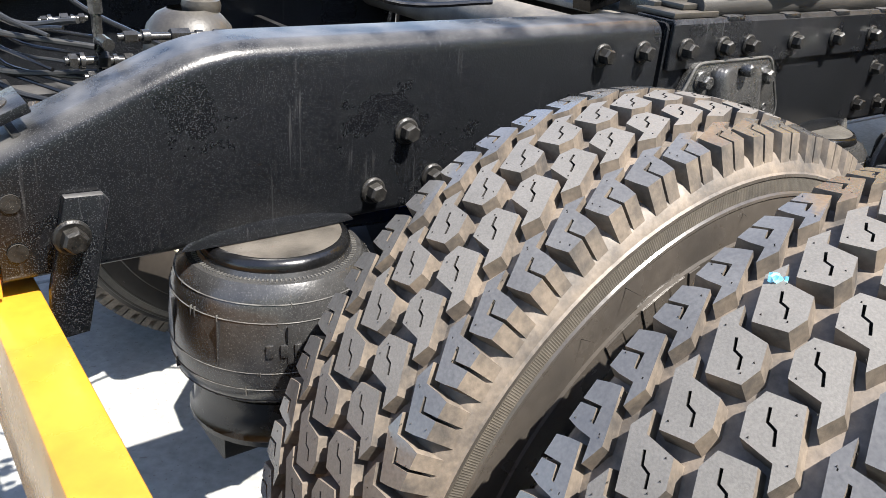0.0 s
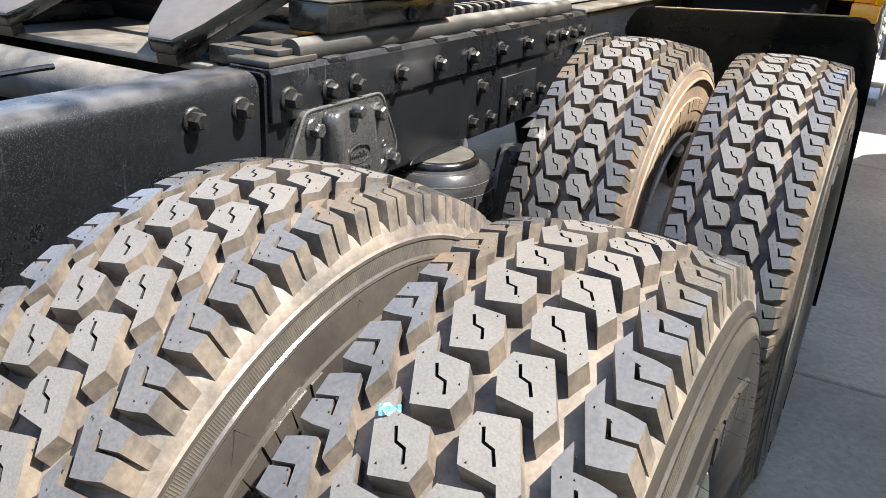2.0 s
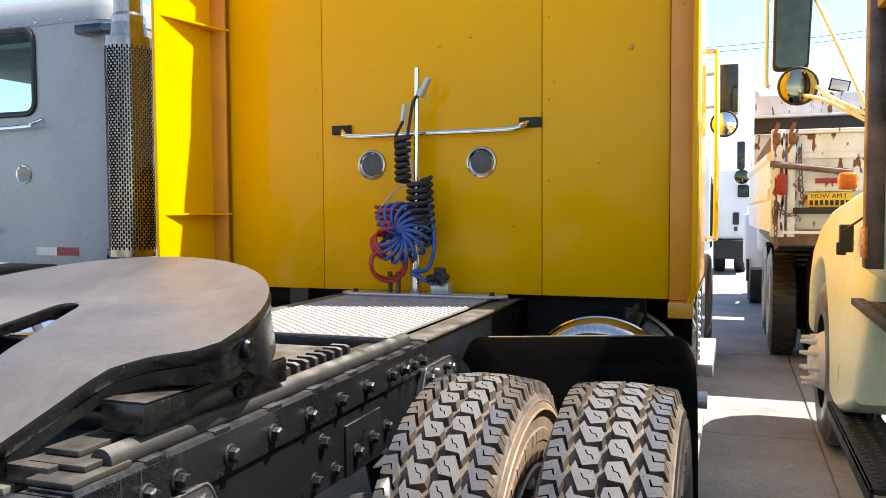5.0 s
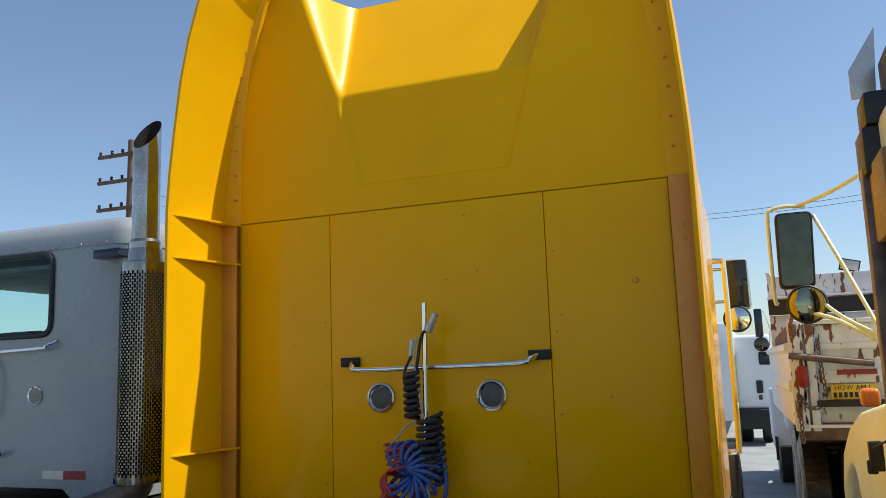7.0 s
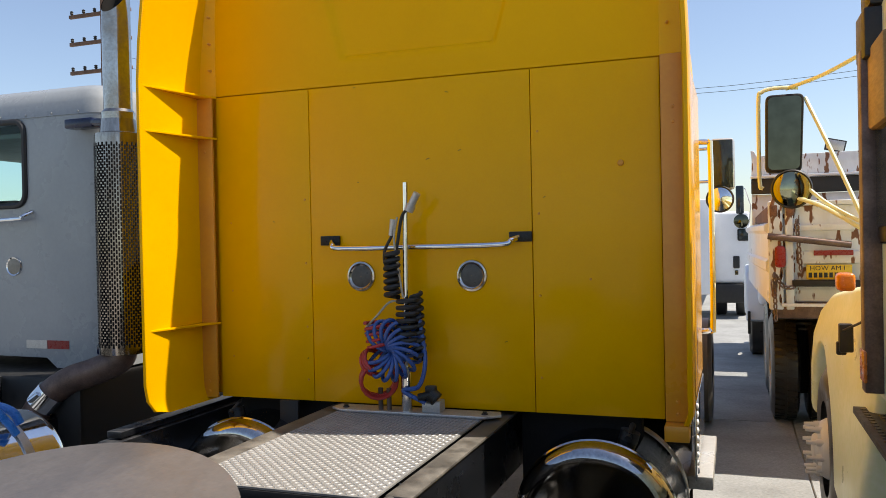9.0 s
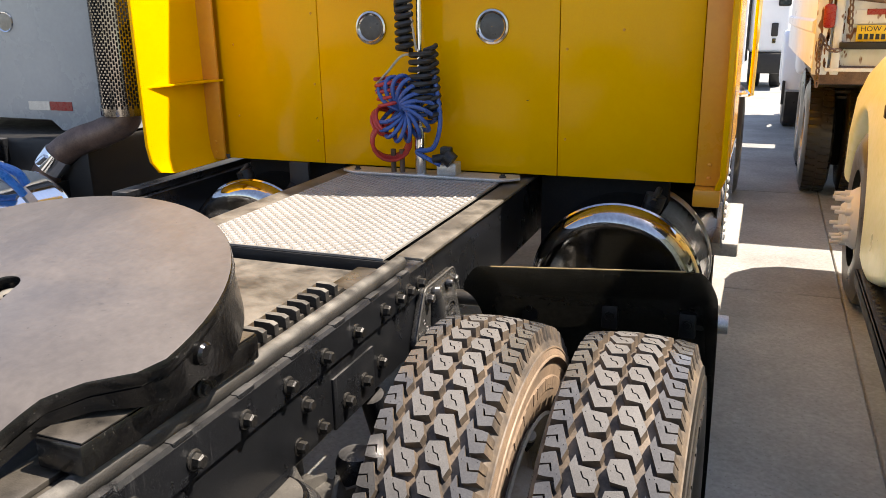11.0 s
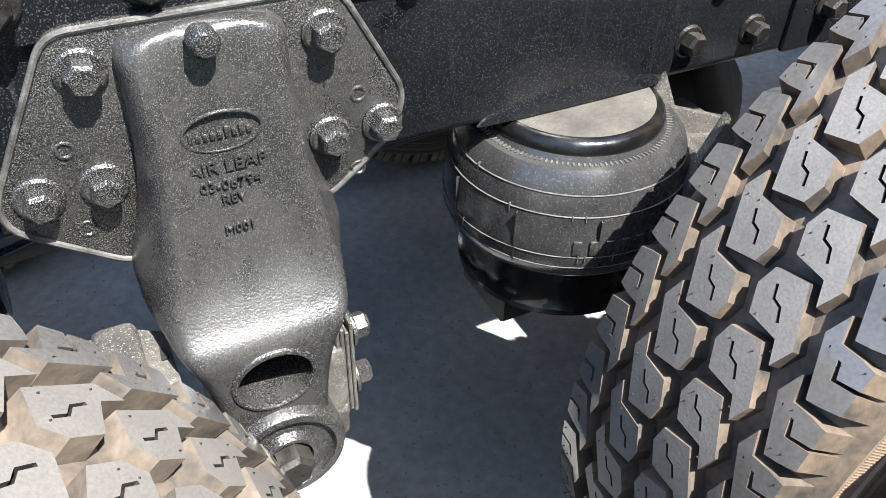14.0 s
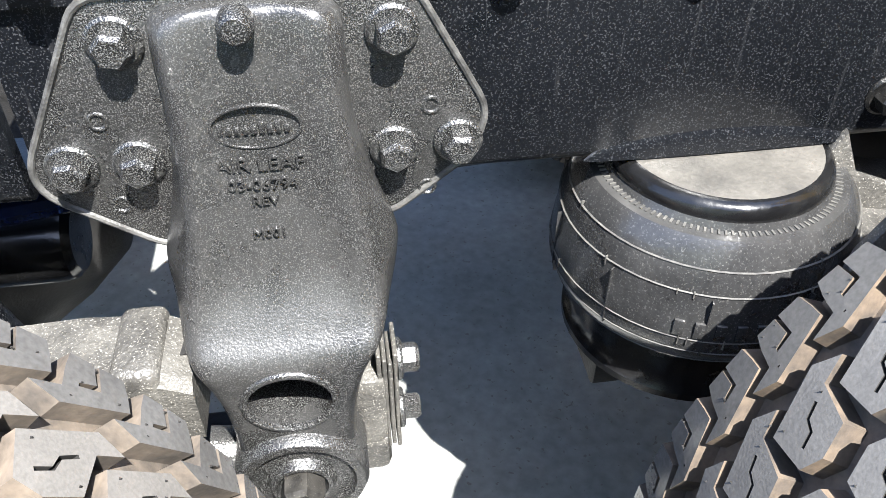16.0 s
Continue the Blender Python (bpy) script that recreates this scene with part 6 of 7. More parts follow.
bm = boxed(-2.92, -2.74, WY - 0.004, WY - 0.0005, 1.185, 1.24)
part("red_tape", bm, M_REDTAPE, white, "red reflective tape")
bm = boxed(-3.10, -2.925, WY - 0.004, WY - 0.0005, 1.185, 1.24)
part("silver_tape", bm, M_ALU, white, "silver reflective tape")
M_GREEN = material("dark green hose", (0.02, 0.06, 0.03), (0.015, 0.04, 0.022), rough=0.35, scale=30)
bm = boxed(-3.615, -3.609, WY - 0.003, WY + 0.004, 1.14, 2.13)
part("panel_seam", bm, M_GASKET, white)
bm = bmesh.new()
pipe(bm, curve_pts([(-3.68, WY - 0.05, 2.0), (-3.60, WY - 0.06, 1.97), (-3.56, WY - 0.07, 1.85), (-3.565, WY - 0.07, 1.66), (-3.62, WY - 0.06, 1.55), (-3.72, WY - 0.05, 1.50)], 8), 0.014, 10)
part("hose", bm, M_GREEN, white, "dark green hose")
bm = bmesh.new()
pipe(bm, curve_pts([(-3.75, WY - 0.04, 1.28), (-3.60, WY - 0.05, 1.32), (-3.46, WY - 0.05, 1.345)], 6), 0.010, 8)
cyl(bm, (-3.50, WY - 0.05, 1.34), (-3.44, WY - 0.05, 1.35), 0.017, seg=10)
part("air_line", bm, M_GASKET, white)
for x0, x1 in ((-3.62, -3.50), (-4.5, -4.38), (-2.62, -2.56)):
    bm = bmesh.new()
    prism(bm, [(x0, 1.45), (x1, 1.45), (x1 - 0.10, 2.78), (x0 - 0.10, 2.78)], "Y", WY + 1.70, WY + 1.80, bevel=0.01)
    part("pillar", bm, M_LINING, white, "beige inner pillar")
bm = boxed(WX - 1.0, WX + 1.0, WY + 0.10, WY + 1.75, 2.60, 2.64, 0.01)
part("headliner", bm, M_LINING, white, "beige cab headliner")
bm = boxed(WX - 1.0, WX + 1.0, WY + 1.35, WY + 1.75, 1.9, 2.20, 0.05, 3)
part("dashboard", bm, M_GASKET, white, "dark dashboard")
for k in range(9):
    bm = bmesh.new()
    lathe(bm, [(WY - 0.006, 0.001), (WY - 0.005, 0.007), (WY, 0.009)], (-2.62 - 0.22 * k, 0, 2.73), "Y", 10)
    part("rivet", bm, M_WHITE, white)
bm = bmesh.new()
box(bm, -2.62, -2.40, WY - 0.12, WY - 0.02, 2.60, 2.66, 0.01)
cyl(bm, (-2.40, WY - 0.1, 2.63), (-2.20, WY - 0.15, 2.61), 0.025, seg=10)
part("stack_bracket", bm, M_NAVY, white, "dark blue stack bracket")
bm = boxed(-2.40, -2.28, WY - 0.13, WY - 0.01, 1.175, 1.245, 0.012)
part("stack_bracket", bm, M_NAVY, white, "dark blue stack bracket")
# exhaust stack
SX, SY = -2.165, 6.15
bm = bmesh.new()
lathe(bm, [(2.62, 0.10), (2.66, 0.10), (2.68, 0.084), (3.24, 0.084)], (SX, SY, 0), "Z", 32)
top = [(SX + 0.084 * math.cos(2 * math.pi * i / 32), SY + 0.084 * math.sin(2 * math.pi * i / 32), 3.37 + 0.112 * math.sin(2 * math.pi * i / 32)) for i in range(32)]
low = [(SX + 0.084 * math.cos(2 * math.pi * i / 32), SY + 0.084 * math.sin(2 * math.pi * i / 32), 3.24) for i in range(32)]
loft(bm, [low, top], cap=False)
stack = part("exhaust_pipe", bm, M_STACK, white, "chrome exhaust pipe cut at a slant")
bm = bmesh.new()
loft(bm, [[(SX + (x - SX) * 0.95, SY + (y - SY) * 0.95, z) for x, y, z in low], [(SX + (x - SX) * 0.95, SY + (y - SY) * 0.95, z) for x, y, z in top]], cap=False)
bmesh.ops.reverse_faces(bm, faces=bm.faces[:])
part("pipe_lining", bm, M_SOOTSHADE, stack, "sooty inside of the pipe")
bm = bmesh.new()
lathe(bm, [(1.20, 0.02), (1.20, 0.142), (2.50, 0.142), (2.53, 0.14), (2.54, 0.11), (2.62, 0.10)], (SX, SY, 0), "Z", 40)
part("muffler", bm, M_MUFFLER, white, "chrome muffler can")
verts, faces = [], []
for iz in range(37):
    for ia in range(60):
        a = 2 * math.pi * ia / 60
        z = 1.255 + 0.033 * (iz + 0.5 * (ia % 2))
        k = len(verts)
        for da, dz in ((-0.033, -0.0125), (0.033, -0.0125), (0.033, 0.0125), (-0.033, 0.0125)):
            verts.append((SX + 0.1445 * math.cos(a + da), SY + 0.1445 * math.sin(a + da), z + dz))
        faces.append([k, k + 1, k + 2, k + 3])
me = bpy.data.meshes.new("slot_pattern")
me.from_pydata(verts, [], faces)
tagged(place("slot_pattern", me, M_SOOTSHADE, white, "dark slots of the heat shield", smooth=False), kind="stuff")
bm = bmesh.new()
pipe(bm, curve_pts([(SX, SY, 1.24), (SX - 0.03, SY - 0.01, 1.16), (SX - 0.17, SY - 0.05, 1.09), (SX - 0.34, SY - 0.10, 1.03), (SX - 0.48, SY - 0.15, 0.92), (SX - 0.58, SY - 0.2, 0.74)], 8), 0.085, 18)
elb = part("exhaust_elbow", bm, M_RUSTPIPE, white, "heat browned exhaust elbow")
bm = bmesh.new()
cyl(bm, (SX - 0.435, SY - 0.137, 0.965), (SX - 0.505, SY - 0.165, 0.885), 0.093, seg=24)
cyl(bm, (SX - 0.44, SY - 0.24, 0.97), (SX - 0.49, SY - 0.26, 0.93), 0.016, seg=8)
part("pipe_clamp", bm, M_CHROME, elb, "bright metal pipe clamp")
bm = bmesh.new()
lathe(bm, [(4.1, 0.001), (4.12, 0.24), (4.18, 0.30), (5.42, 0.30), (5.46, 0.29), (5.50, 0.26), (5.525, 0.19), (5.53, 0.001)], (-2.24, 0, 0.70), "Y", 56)
wt = part("fuel_tank", bm, M_CHROME, white, "polished fuel tank with strap")
for y in (4.6, 5.22):
    bm = bmesh.new()
    lathe(bm, [(y, 0.301), (y, 0.308), (y + 0.05, 0.308), (y + 0.05, 0.301)], (-2.24, 0, 0.70), "Y", 48)
    part("tank_strap", bm, M_ALU, wt)
bm = bmesh.new()
lathe(bm, [(0.99, 0.05), (1.03, 0.06), (1.05, 0.055), (1.052, 0.001)], (-2.18, 5.02, 0.0), "Z", 24)
part("filler_cap", bm, M_BOLT, wt)
bm = bmesh.new()
pipe(bm, curve_pts([(-2.30, 4.85, 1.02), (-2.20, 4.95, 1.09), (-2.08, 5.10, 1.08), (-2.02, 5.16, 1.0), (-2.0, 5.2, 0.93)], 6), 0.02, 8)
box(bm, -2.26, -2.05, 4.98, 5.12, 1.05, 1.075, 0.008)
part("blue_strap", bm, M_HOSE, wt, "blue plastic strap over the cap")
bm = bmesh.new()
pipe(bm, curve_pts([(-2.46, 5.02, 1.03), (-2.32, 5.05, 1.075), (-2.16, 5.14, 1.085), (-2.06, 5.22, 1.04), (-2.03, 5.25, 0.97)], 6), 0.022, 10)
pipe(bm, curve_pts([(-2.46, 4.92, 1.055), (-2.30, 4.94, 1.10), (-2.14, 5.02, 1.10), (-2.04, 5.12, 1.06), (-2.02, 5.16, 1.0)], 6), 0.016, 10)
part("blue_hose", bm, M_HOSE, wt, "bright blue hose draped over the tank")
bm = bmesh.new()
cyl(bm, (-2.20, 5.24, 0.97), (-2.20, 5.24, 1.06), 0.022, seg=16)
cyl(bm, (-2.20, 5.24, 1.05), (-2.20, 5.24, 1.075), 0.034, seg=8)
cyl(bm, (-2.20, 5.24, 0.97), (-2.20, 5.24, 0.985), 0.042, seg=20)
part("tank_fitting", bm, M_CHROME, wt, "chromed tank fitting")
for s in (-1, 1):
    bm = boxed(WX + s * 0.43 - 0.04, WX + s * 0.43 + 0.04, 1.0, 8.2, 0.78, 1.04, 0.01)
    part("frame_rail", bm, M_BLACK, white)
bm = boxed(WX - 0.9, WX + 1.1, 6.05, 8.0, 0.55, 1.05, 0.03)
part("under_cab", bm, M_DULL, white)
bm = boxed(-2.85, -2.60, 5.65, 6.1, 0.45, 0.80, 0.01)
part("tool_box", bm, M_BLACK, white)
for sx in (-1.0, 1.0):
    for y in (2.0, 3.3, 8.4):
        bm = bmesh.new()
        lathe(bm, [(-0.14, 0.28), (-0.15, 0.36), (-0.14, 0.47), (-0.11, 0.51), (0.11, 0.51), (0.14, 0.47), (0.15, 0.36), (0.14, 0.28)], (WX + sx, y, 0.51), "X", 48)
        part("wheel", bm, M_SIDEGREY, white)
bm = boxed(-2.95, -2.72, 8.6, 8.75, 2.98, 3.62, 0.02)
part("air_intake", bm, M_ALU, white, "grey intake stub above the roof")
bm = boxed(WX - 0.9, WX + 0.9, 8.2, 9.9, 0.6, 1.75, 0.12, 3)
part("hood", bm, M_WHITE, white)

# ---- pale yellow work truck ----
cream = thing("work_truck", "pale yellow heavy truck with mirrors and studded front wheel", "truck")
KX = 1.84
arch = [(7.62 + 0.62 * math.cos(radians(a)), 0.52 + 0.62 * math.sin(radians(a))) for a in range(8, 181, 9)]
bm = bmesh.new()
prism(bm, [(6.05, 0.60), (6.05, 1.62), (6.55, 1.60), (7.1, 1.54), (7.7, 1.47), (8.0, 1.36), (8.18, 1.20), (8.29, 0.95), (8.32, 0.66)] + arch + [(6.98, 0.44), (6.80, 0.42), (6.62, 0.43), (6.35, 0.50)], "X", KX, KX + 0.42, bevel=0.045, seg=4)
for v in bm.verts:
    if v.co.x < KX + 0.2 and v.co.z > 1.0:
        v.co.x += 0.095 * ((v.co.z - 1.0) / 0.5) ** 2
part("front_fender", bm, M_CREAM, cream, "pale yellow moulded fender, dusty")
bm = bmesh.new()
prism(bm, [(6.05, 0.9), (6.05, 1.98), (6.4, 1.95), (8.0, 1.80), (8.25, 1.65), (8.3, 0.7)], "X", KX + 0.40, KX + 1.75, bevel=0.06, seg=3)
part("hood", bm, M_CREAM, cream)
bm = bmesh.new()
prism(bm, [(6.05, 0.60), (6.05, 1.62), (7.1, 1.54), (8.1, 1.38), (8.3, 1.1), (8.3, 0.66)] + arch + [(6.9, 0.4)], "X", KX + 1.72, KX + 2.15, bevel=0.04)
part("front_fender", bm, M_CREAM, cream)
# latch, marker
bm = boxed(KX - 0.004, KX + 0.060, 6.57, 6.63, 1.25, 1.39, 0.008)
box(bm, KX - 0.016, KX + 0.03, 6.585, 6.625, 1.235, 1.30, 0.008)
part("hood_latch", bm, M_GASKET, cream, "black rubber hood latch")
bm = boxed(KX - 0.025, KX + 0.055, 6.42, 6.54, 1.562, 1.648, 0.020, 3)
part("marker_lamp", bm, M_ORANGE, cream, "orange marker lamp")
bm = bmesh.new()
pipe(bm, curve_pts([(KX + 0.115, 6.05, 1.50), (KX + 0.060, 6.35, 1.42), (KX + 0.012, 6.56, 1.36)], 5), 0.006, 6)
part("cable", bm, M_GASKET, cream)
# wheel with long studs
bm = bmesh.new()
lathe(bm, [(-0.14, 0.29), (-0.15, 0.36), (-0.145, 0.44), (-0.115, 0.50), (-0.08, 0.515), (0.11, 0.515), (0.14, 0.47), (0.15, 0.36), (0.14, 0.29)], (KX + 0.16, 7.62, 0.515), "X", 64)
cw = part("front_wheel", bm, M_SIDEGREY, cream, "black tyre on a white studded hub")
bm = bmesh.new()
lathe(bm, [(-0.10, 0.29), (-0.06, 0.27), (-0.04, 0.20), (-0.13, 0.185), (-0.17, 0.16), (-0.185, 0.10), (-0.21, 0.08), (-0.22, 0.001)], (KX + 0.16, 7.62, 0.515), "X", 48)
part("rim", bm, M_BRIGHT, cw, "white painted rim")
for k in range(10):
    a = radians(36 * k + 10)
    y, z = 7.62 + 0.145 * math.cos(a), 0.515 + 0.145 * math.sin(a)
    bm = bmesh.new()
    cyl(bm, (KX + 0.04, y, z), (KX - 0.040, y, z), 0.025, 0.021, seg=12)
    cyl(bm, (KX - 0.040, y, z), (KX - 0.095, y, z), 0.014, 0.012, seg=10)
    part("wheel_stud", bm, M_BRIGHT, cw, "long pale wheel stud")
# step
bm = bmesh.new()
box(bm, KX - 0.02, KX + 0.20, 5.40, 6.85, 0.405, 0.43, 0.004)
box(bm, KX - 0.02, KX - 0.005, 5.40, 6.85, 0.35, 0.43, 0.003)
stp = part("side_step", bm, M_DULL, cream, "black perforated side step")
for k in range(26):
    for j in range(3):
        bm = bmesh.new()
        cyl(bm, (KX + 0.025 + 0.06 * j, 5.44 + 0.054 * k, 0.429), (KX + 0.025 + 0.06 * j, 5.44 + 0.054 * k, 0.435), 0.016, 0.012, seg=8)
        part("grip", bm, M_BLACKDUST, stp)
bm = boxed(KX + 0.005, KX + 0.20, 5.20, 6.20, 1.03, 1.06, 0.004)
up = part("upper_step", bm, M_DULL, cream, "black perforated upper step")
for k in range(17):
    for j in range(3):
        bm = bmesh.new()
        cyl(bm, (KX + 0.04 + 0.055 * j, 5.26 + 0.054 * k, 1.059), (KX + 0.04 + 0.055 * j, 5.26 + 0.054 * k, 1.065), 0.016, 0.012, seg=8)
        part("grip", bm, M_BLACKDUST, up)
for y in (5.6, 6.5):
    bm = bmesh.new()
    pipe(bm, curve_pts([(KX + 0.22, y, 0.75), (KX + 0.17, y, 0.60), (KX + 0.15, y, 0.42)], 5), 0.012, 8)
    part("step_hanger", bm, M_DULL, stp)
# cab
bm = boxed(KX + 0.03, KX + 2.05, 4.5, 6.06, 1.18, 2.72, 0.06, 3)
part("cab_shell", bm, M_CREAM, cream, "pale yellow cab")
bm = boxed(KX + 0.018, KX + 0.04, 4.62, 5.92, 1.80, 2.52, 0.02)
dw = part("door_window", bm, M_GASKET, cream, "dark door window")
bm = boxed(KX + 0.012, KX + 0.022, 4.68, 5.86, 1.86, 2.46, 0.004)
part("pane", bm, M_GLASS, dw)
bm = boxed(KX - 0.035, KX + 0.035, 5.52, 5.60, 1.24, 2.52, 0.008)
post = part("door_post", bm, M_RUSTPIPE, cream, "dark brown door post")
bm = boxed(KX - 0.040, KX - 0.028, 5.50, 5.61, 1.28, 1.40, 0.006)
part("reflector", bm, M_ORANGE, post, "orange reflector")
bm = boxed(KX - 0.01, KX + 0.5, 5.2, 5.60, 2.22, 2.52, 0.012)
part("timber_block", bm, M_STRAW, cream, "light timber block on the cab")
bm = boxed(KX - 0.03, KX + 0.3, 5.45, 5.66, 2.48, 2.66, 0.01)
part("black_case", bm, M_GASKET, cream, "black box above the door")
bm = boxed(KX - 0.015, KX + 0.3, 5.45, 5.64, 2.665, 2.80, 0.02)
part("black_case", bm, M_GASKET, cream, "black box above the door")
bm = bmesh.new()
prism(bm, [(KX - 0.03, 2.82), (KX + 0.06, 2.82), (KX + 0.08, 3.11), (KX - 0.03, 2.94)], "Y", 5.62, 5.63, bevel=0.001)
part("deflector", bm, M_ALU, cream, "grey sheet deflector")
bm = boxed(KX + 0.075, KX + 2.0, 5.3, 5.62, 2.81, 2.96, 0.02)
part("roof_box", bm, M_GASKET, cream)
# mirrors
bm = bmesh.new()
prism(bm, rounded([(1.50, 2.13), (1.66, 2.13), (1.675, 2.50), (1.505, 2.50)], 0.03, 4), "Y", 6.30, 6.35, bevel=0.01)
mm = part("side_mirror", bm, M_GASKET, cream, "tall black framed side mirror")
bm = bmesh.new()
prism(bm, rounded([(1.512, 2.145), (1.65, 2.145), (1.663, 2.488), (1.517, 2.488)], 0.025, 4), "Y", 6.295, 6.301)
part("mirror_glass", bm, M_MIRROR, mm)
bm = bmesh.new()
lathe(bm, [(6.262, 0.080), (6.258, 0.086), (6.268, 0.092), (6.285, 0.090), (6.31, 0.05), (6.315, 0.001)], (1.612, 0, 2.05), "Y", 36)
rm = part("round_mirror", bm, M_GASKET, mm, "round black framed convex mirror")
bm = bmesh.new()
lathe(bm, [(6.247, 0.001), (6.2475, 0.02), (6.250, 0.045), (6.255, 0.066), (6.263, 0.082)], (1.612, 0, 2.05), "Y", 36)
part("mirror_glass", bm, M_CONVEX, rm)
for pts in ([(1.49, 6.33, 2.06), (1.475, 6.33, 2.10), (1.475, 6.33, 2.47), (1.49, 6.33, 2.52), (1.55, 6.33, 2.535), (1.65, 6.33, 2.53)], [(1.60, 6.34, 2.53), (1.75, 6.2, 2.56), (1.92, 6.0, 2.62)], [(1.68, 6.33, 2.48), (1.78, 6.2, 2.2), (1.88, 6.06, 1.90)], [(1.64, 6.32, 2.10), (1.75, 6.2, 1.98), (1.88, 6.05, 1.88)], [(1.56, 6.31, 2.03), (1.72, 6.2, 1.97), (1.87, 6.06, 1.86)]):
    bm = bmesh.new()
    pipe(bm, curve_pts(pts, 5), 0.0095, 8)
    part("mirror_arm", bm, M_CREAM, mm, "pale yellow mirror arm")
# chassis behind the cab
for s in (0.55, 1.4):
    bm = boxed(KX + s - 0.04, KX + s + 0.04, 0.2, 7.9, 0.72, 0.98, 0.01)
    part("frame_rail", bm, M_DULL, cream)
bm = bmesh.new()
lathe(bm, [(3.2, 0.001), (3.22, 0.26), (3.26, 0.29), (4.36, 0.29), (4.40, 0.26), (4.42, 0.001)], (KX + 0.34, 0, 0.72), "Y", 40)
part("fuel_tank", bm, M_DULL, cream)
# unseen invented body, added to keep the sun off the lane and outer tyres
bm = boxed(KX + 0.06, KX + 2.0, -1.0, 4.45, 0.45, 1.85, 0.02)
part("unseen_sun_block", bm, M_CREAM, cream)
for sx in (0.2, 1.75):
    for y in (0.6, 1.9):
        bm = bmesh.new()
        lathe(bm, [(-0.14, 0.28), (-0.15, 0.36), (-0.14, 0.47), (-0.11, 0.51), (0.11, 0.51), (0.14, 0.47), (0.15, 0.36), (0.14, 0.28)], (KX + sx, y, 0.51), "X", 40)
        part("wheel", bm, M_SIDEGREY, cream)

# ---- rusty white dump truck ----
dump = thing("dump_truck", "white dump truck with rust streaked tailgate and chains", "truck")
DY = 9.15
M_RUST = material("flaking rust", (0.13, 0.055, 0.028), (0.24, 0.11, 0.055), rough=0.85, scale=30, fine=120, bump=0.5)
bm = boxed(1.64, 3.9, DY, DY + 0.08, 1.30, 2.06, 0.01)
tg = part("tailgate", bm, M_RUSTY, dump, "rust streaked white steel tailgate")
for x, w, z1 in ((1.612, 0.105, 2.10), (1.735, 0.06, 2.08), (2.6, 0.1, 2.08), (3.8, 0.1, 2.08)):
    bm = boxed(x, x + w, DY - 0.06, DY + 0.02, 1.24, z1, 0.01)
    part("tailgate_post", bm, M_RUSTY, tg, "white steel post with rust at its edges")
for x in (1.635, 1.752):
    bm = bmesh.new()
    cyl(bm, (x, DY - 0.07, 2.05), (x + 0.03, DY - 0.07, 2.15), 0.014, seg=10)
    box(bm, x - 0.012, x + 0.045, DY - 0.075, DY + 0.03, 1.98, 2.07, 0.008)
    part("top_hinge", bm, M_RUST, tg, "rusted top hinge")
for z, h in ((1.60, 0.10), (1.86, 0.05)):
    bm = boxed(1.83, 3.8, DY - 0.03, DY + 0.01, z, z + h, 0.008)
    part("tailgate_rib", bm, M_RUSTY, tg)
bm = boxed(1.66, 3.85, DY - 0.05, DY + 0.07, 2.06, 2.095, 0.008)
part("tailgate_cap", bm, M_RUSTY, tg, "rusty top edge of the tailgate")
# rust flakes at the posts
rng = random.Random(21)
for k in range(46):
    x = rng.choice((1.622, 1.70, 1.732, 1.795, 1.83)) + rng.uniform(-0.012, 0.012)
    z = rng.uniform(1.30, 2.05)
    w, h = rng.uniform(0.005, 0.016), rng.uniform(0.012, 0.055)
    y = DY - 0.0625 if (1.612 < x - w and x + w < 1.717) or (1.735 < x - w and x + w < 1.795) else DY - 0.0025
    bm = bmesh.new()
    prism(bm, [(x + w * math.cos(a) * rng.uniform(0.6, 1.1), z + h * math.sin(a) * rng.uniform(0.6, 1.1)) for a in [radians(45 * i) for i in range(8)]], "Y", y - 0.001, y + 0.004)
    part("rust_patch", bm, M_RUST, tg, "flaking rust patch", smooth=False)
# body side, a little aslant, with pressed ribs
bm = bmesh.new()
loft(bm, [[(x, y, z) for x, z in ((x0, z0), (x0 + 0.05, z0), (x0 + 0.05, z1), (x0, z1), (x0 - 0.03, z1 - 0.02), (x0 - 0.03, z1 - 0.06), (x0, z1 - 0.09), (x0, z0 + 0.36), (x0 - 0.022, z0 + 0.34), (x0 - 0.022, z0 + 0.27), (x0, z0 + 0.25))] for y, x0, z0, z1 in ((DY + 0.005, 1.612, 1.28, 1.93), (DY + 2.6, 1.555, 1.26, 1.94), (DY + 4.4, 1.53, 1.25, 1.94))])
part("body_side", bm, M_BRIGHT, dump, "white painted body side with pressed ribs")
bm = bmesh.new()
loft(bm, [[(x, y, z0), (x + 0.04, y, z0), (x + 0.04, y, z1), (x, y, z1)] for y, x, z0, z1 in ((DY + 0.02, 1.63, 1.932, 2.08), (DY + 1.3, 1.60, 1.945, 2.05), (DY + 3.4, 1.56, 1.955, 2.00))])
part("side_board", bm, M_WOOD, dump, "dark weathered side board")
bm = boxed(1.545, 3.9, DY + 2.5, DY + 2.58, 1.94, 2.27, 0.008)
part("front_wall", bm, M_RUSTY, dump, "stained pale front wall of the body")
bm = boxed(1.54, 3.9, DY + 2.44, DY + 2.52, 2.275, 2.44, 0.008)
part("dark_band", bm, M_GASKET, dump, "black band under the top board")
bm = boxed(1.535, 3.9, DY + 2.38, DY + 2.56, 2.445, 2.47, 0.006)
part("white_ledge", bm, M_BRIGHT, dump, "bright white ledge")
bm = bmesh.new()
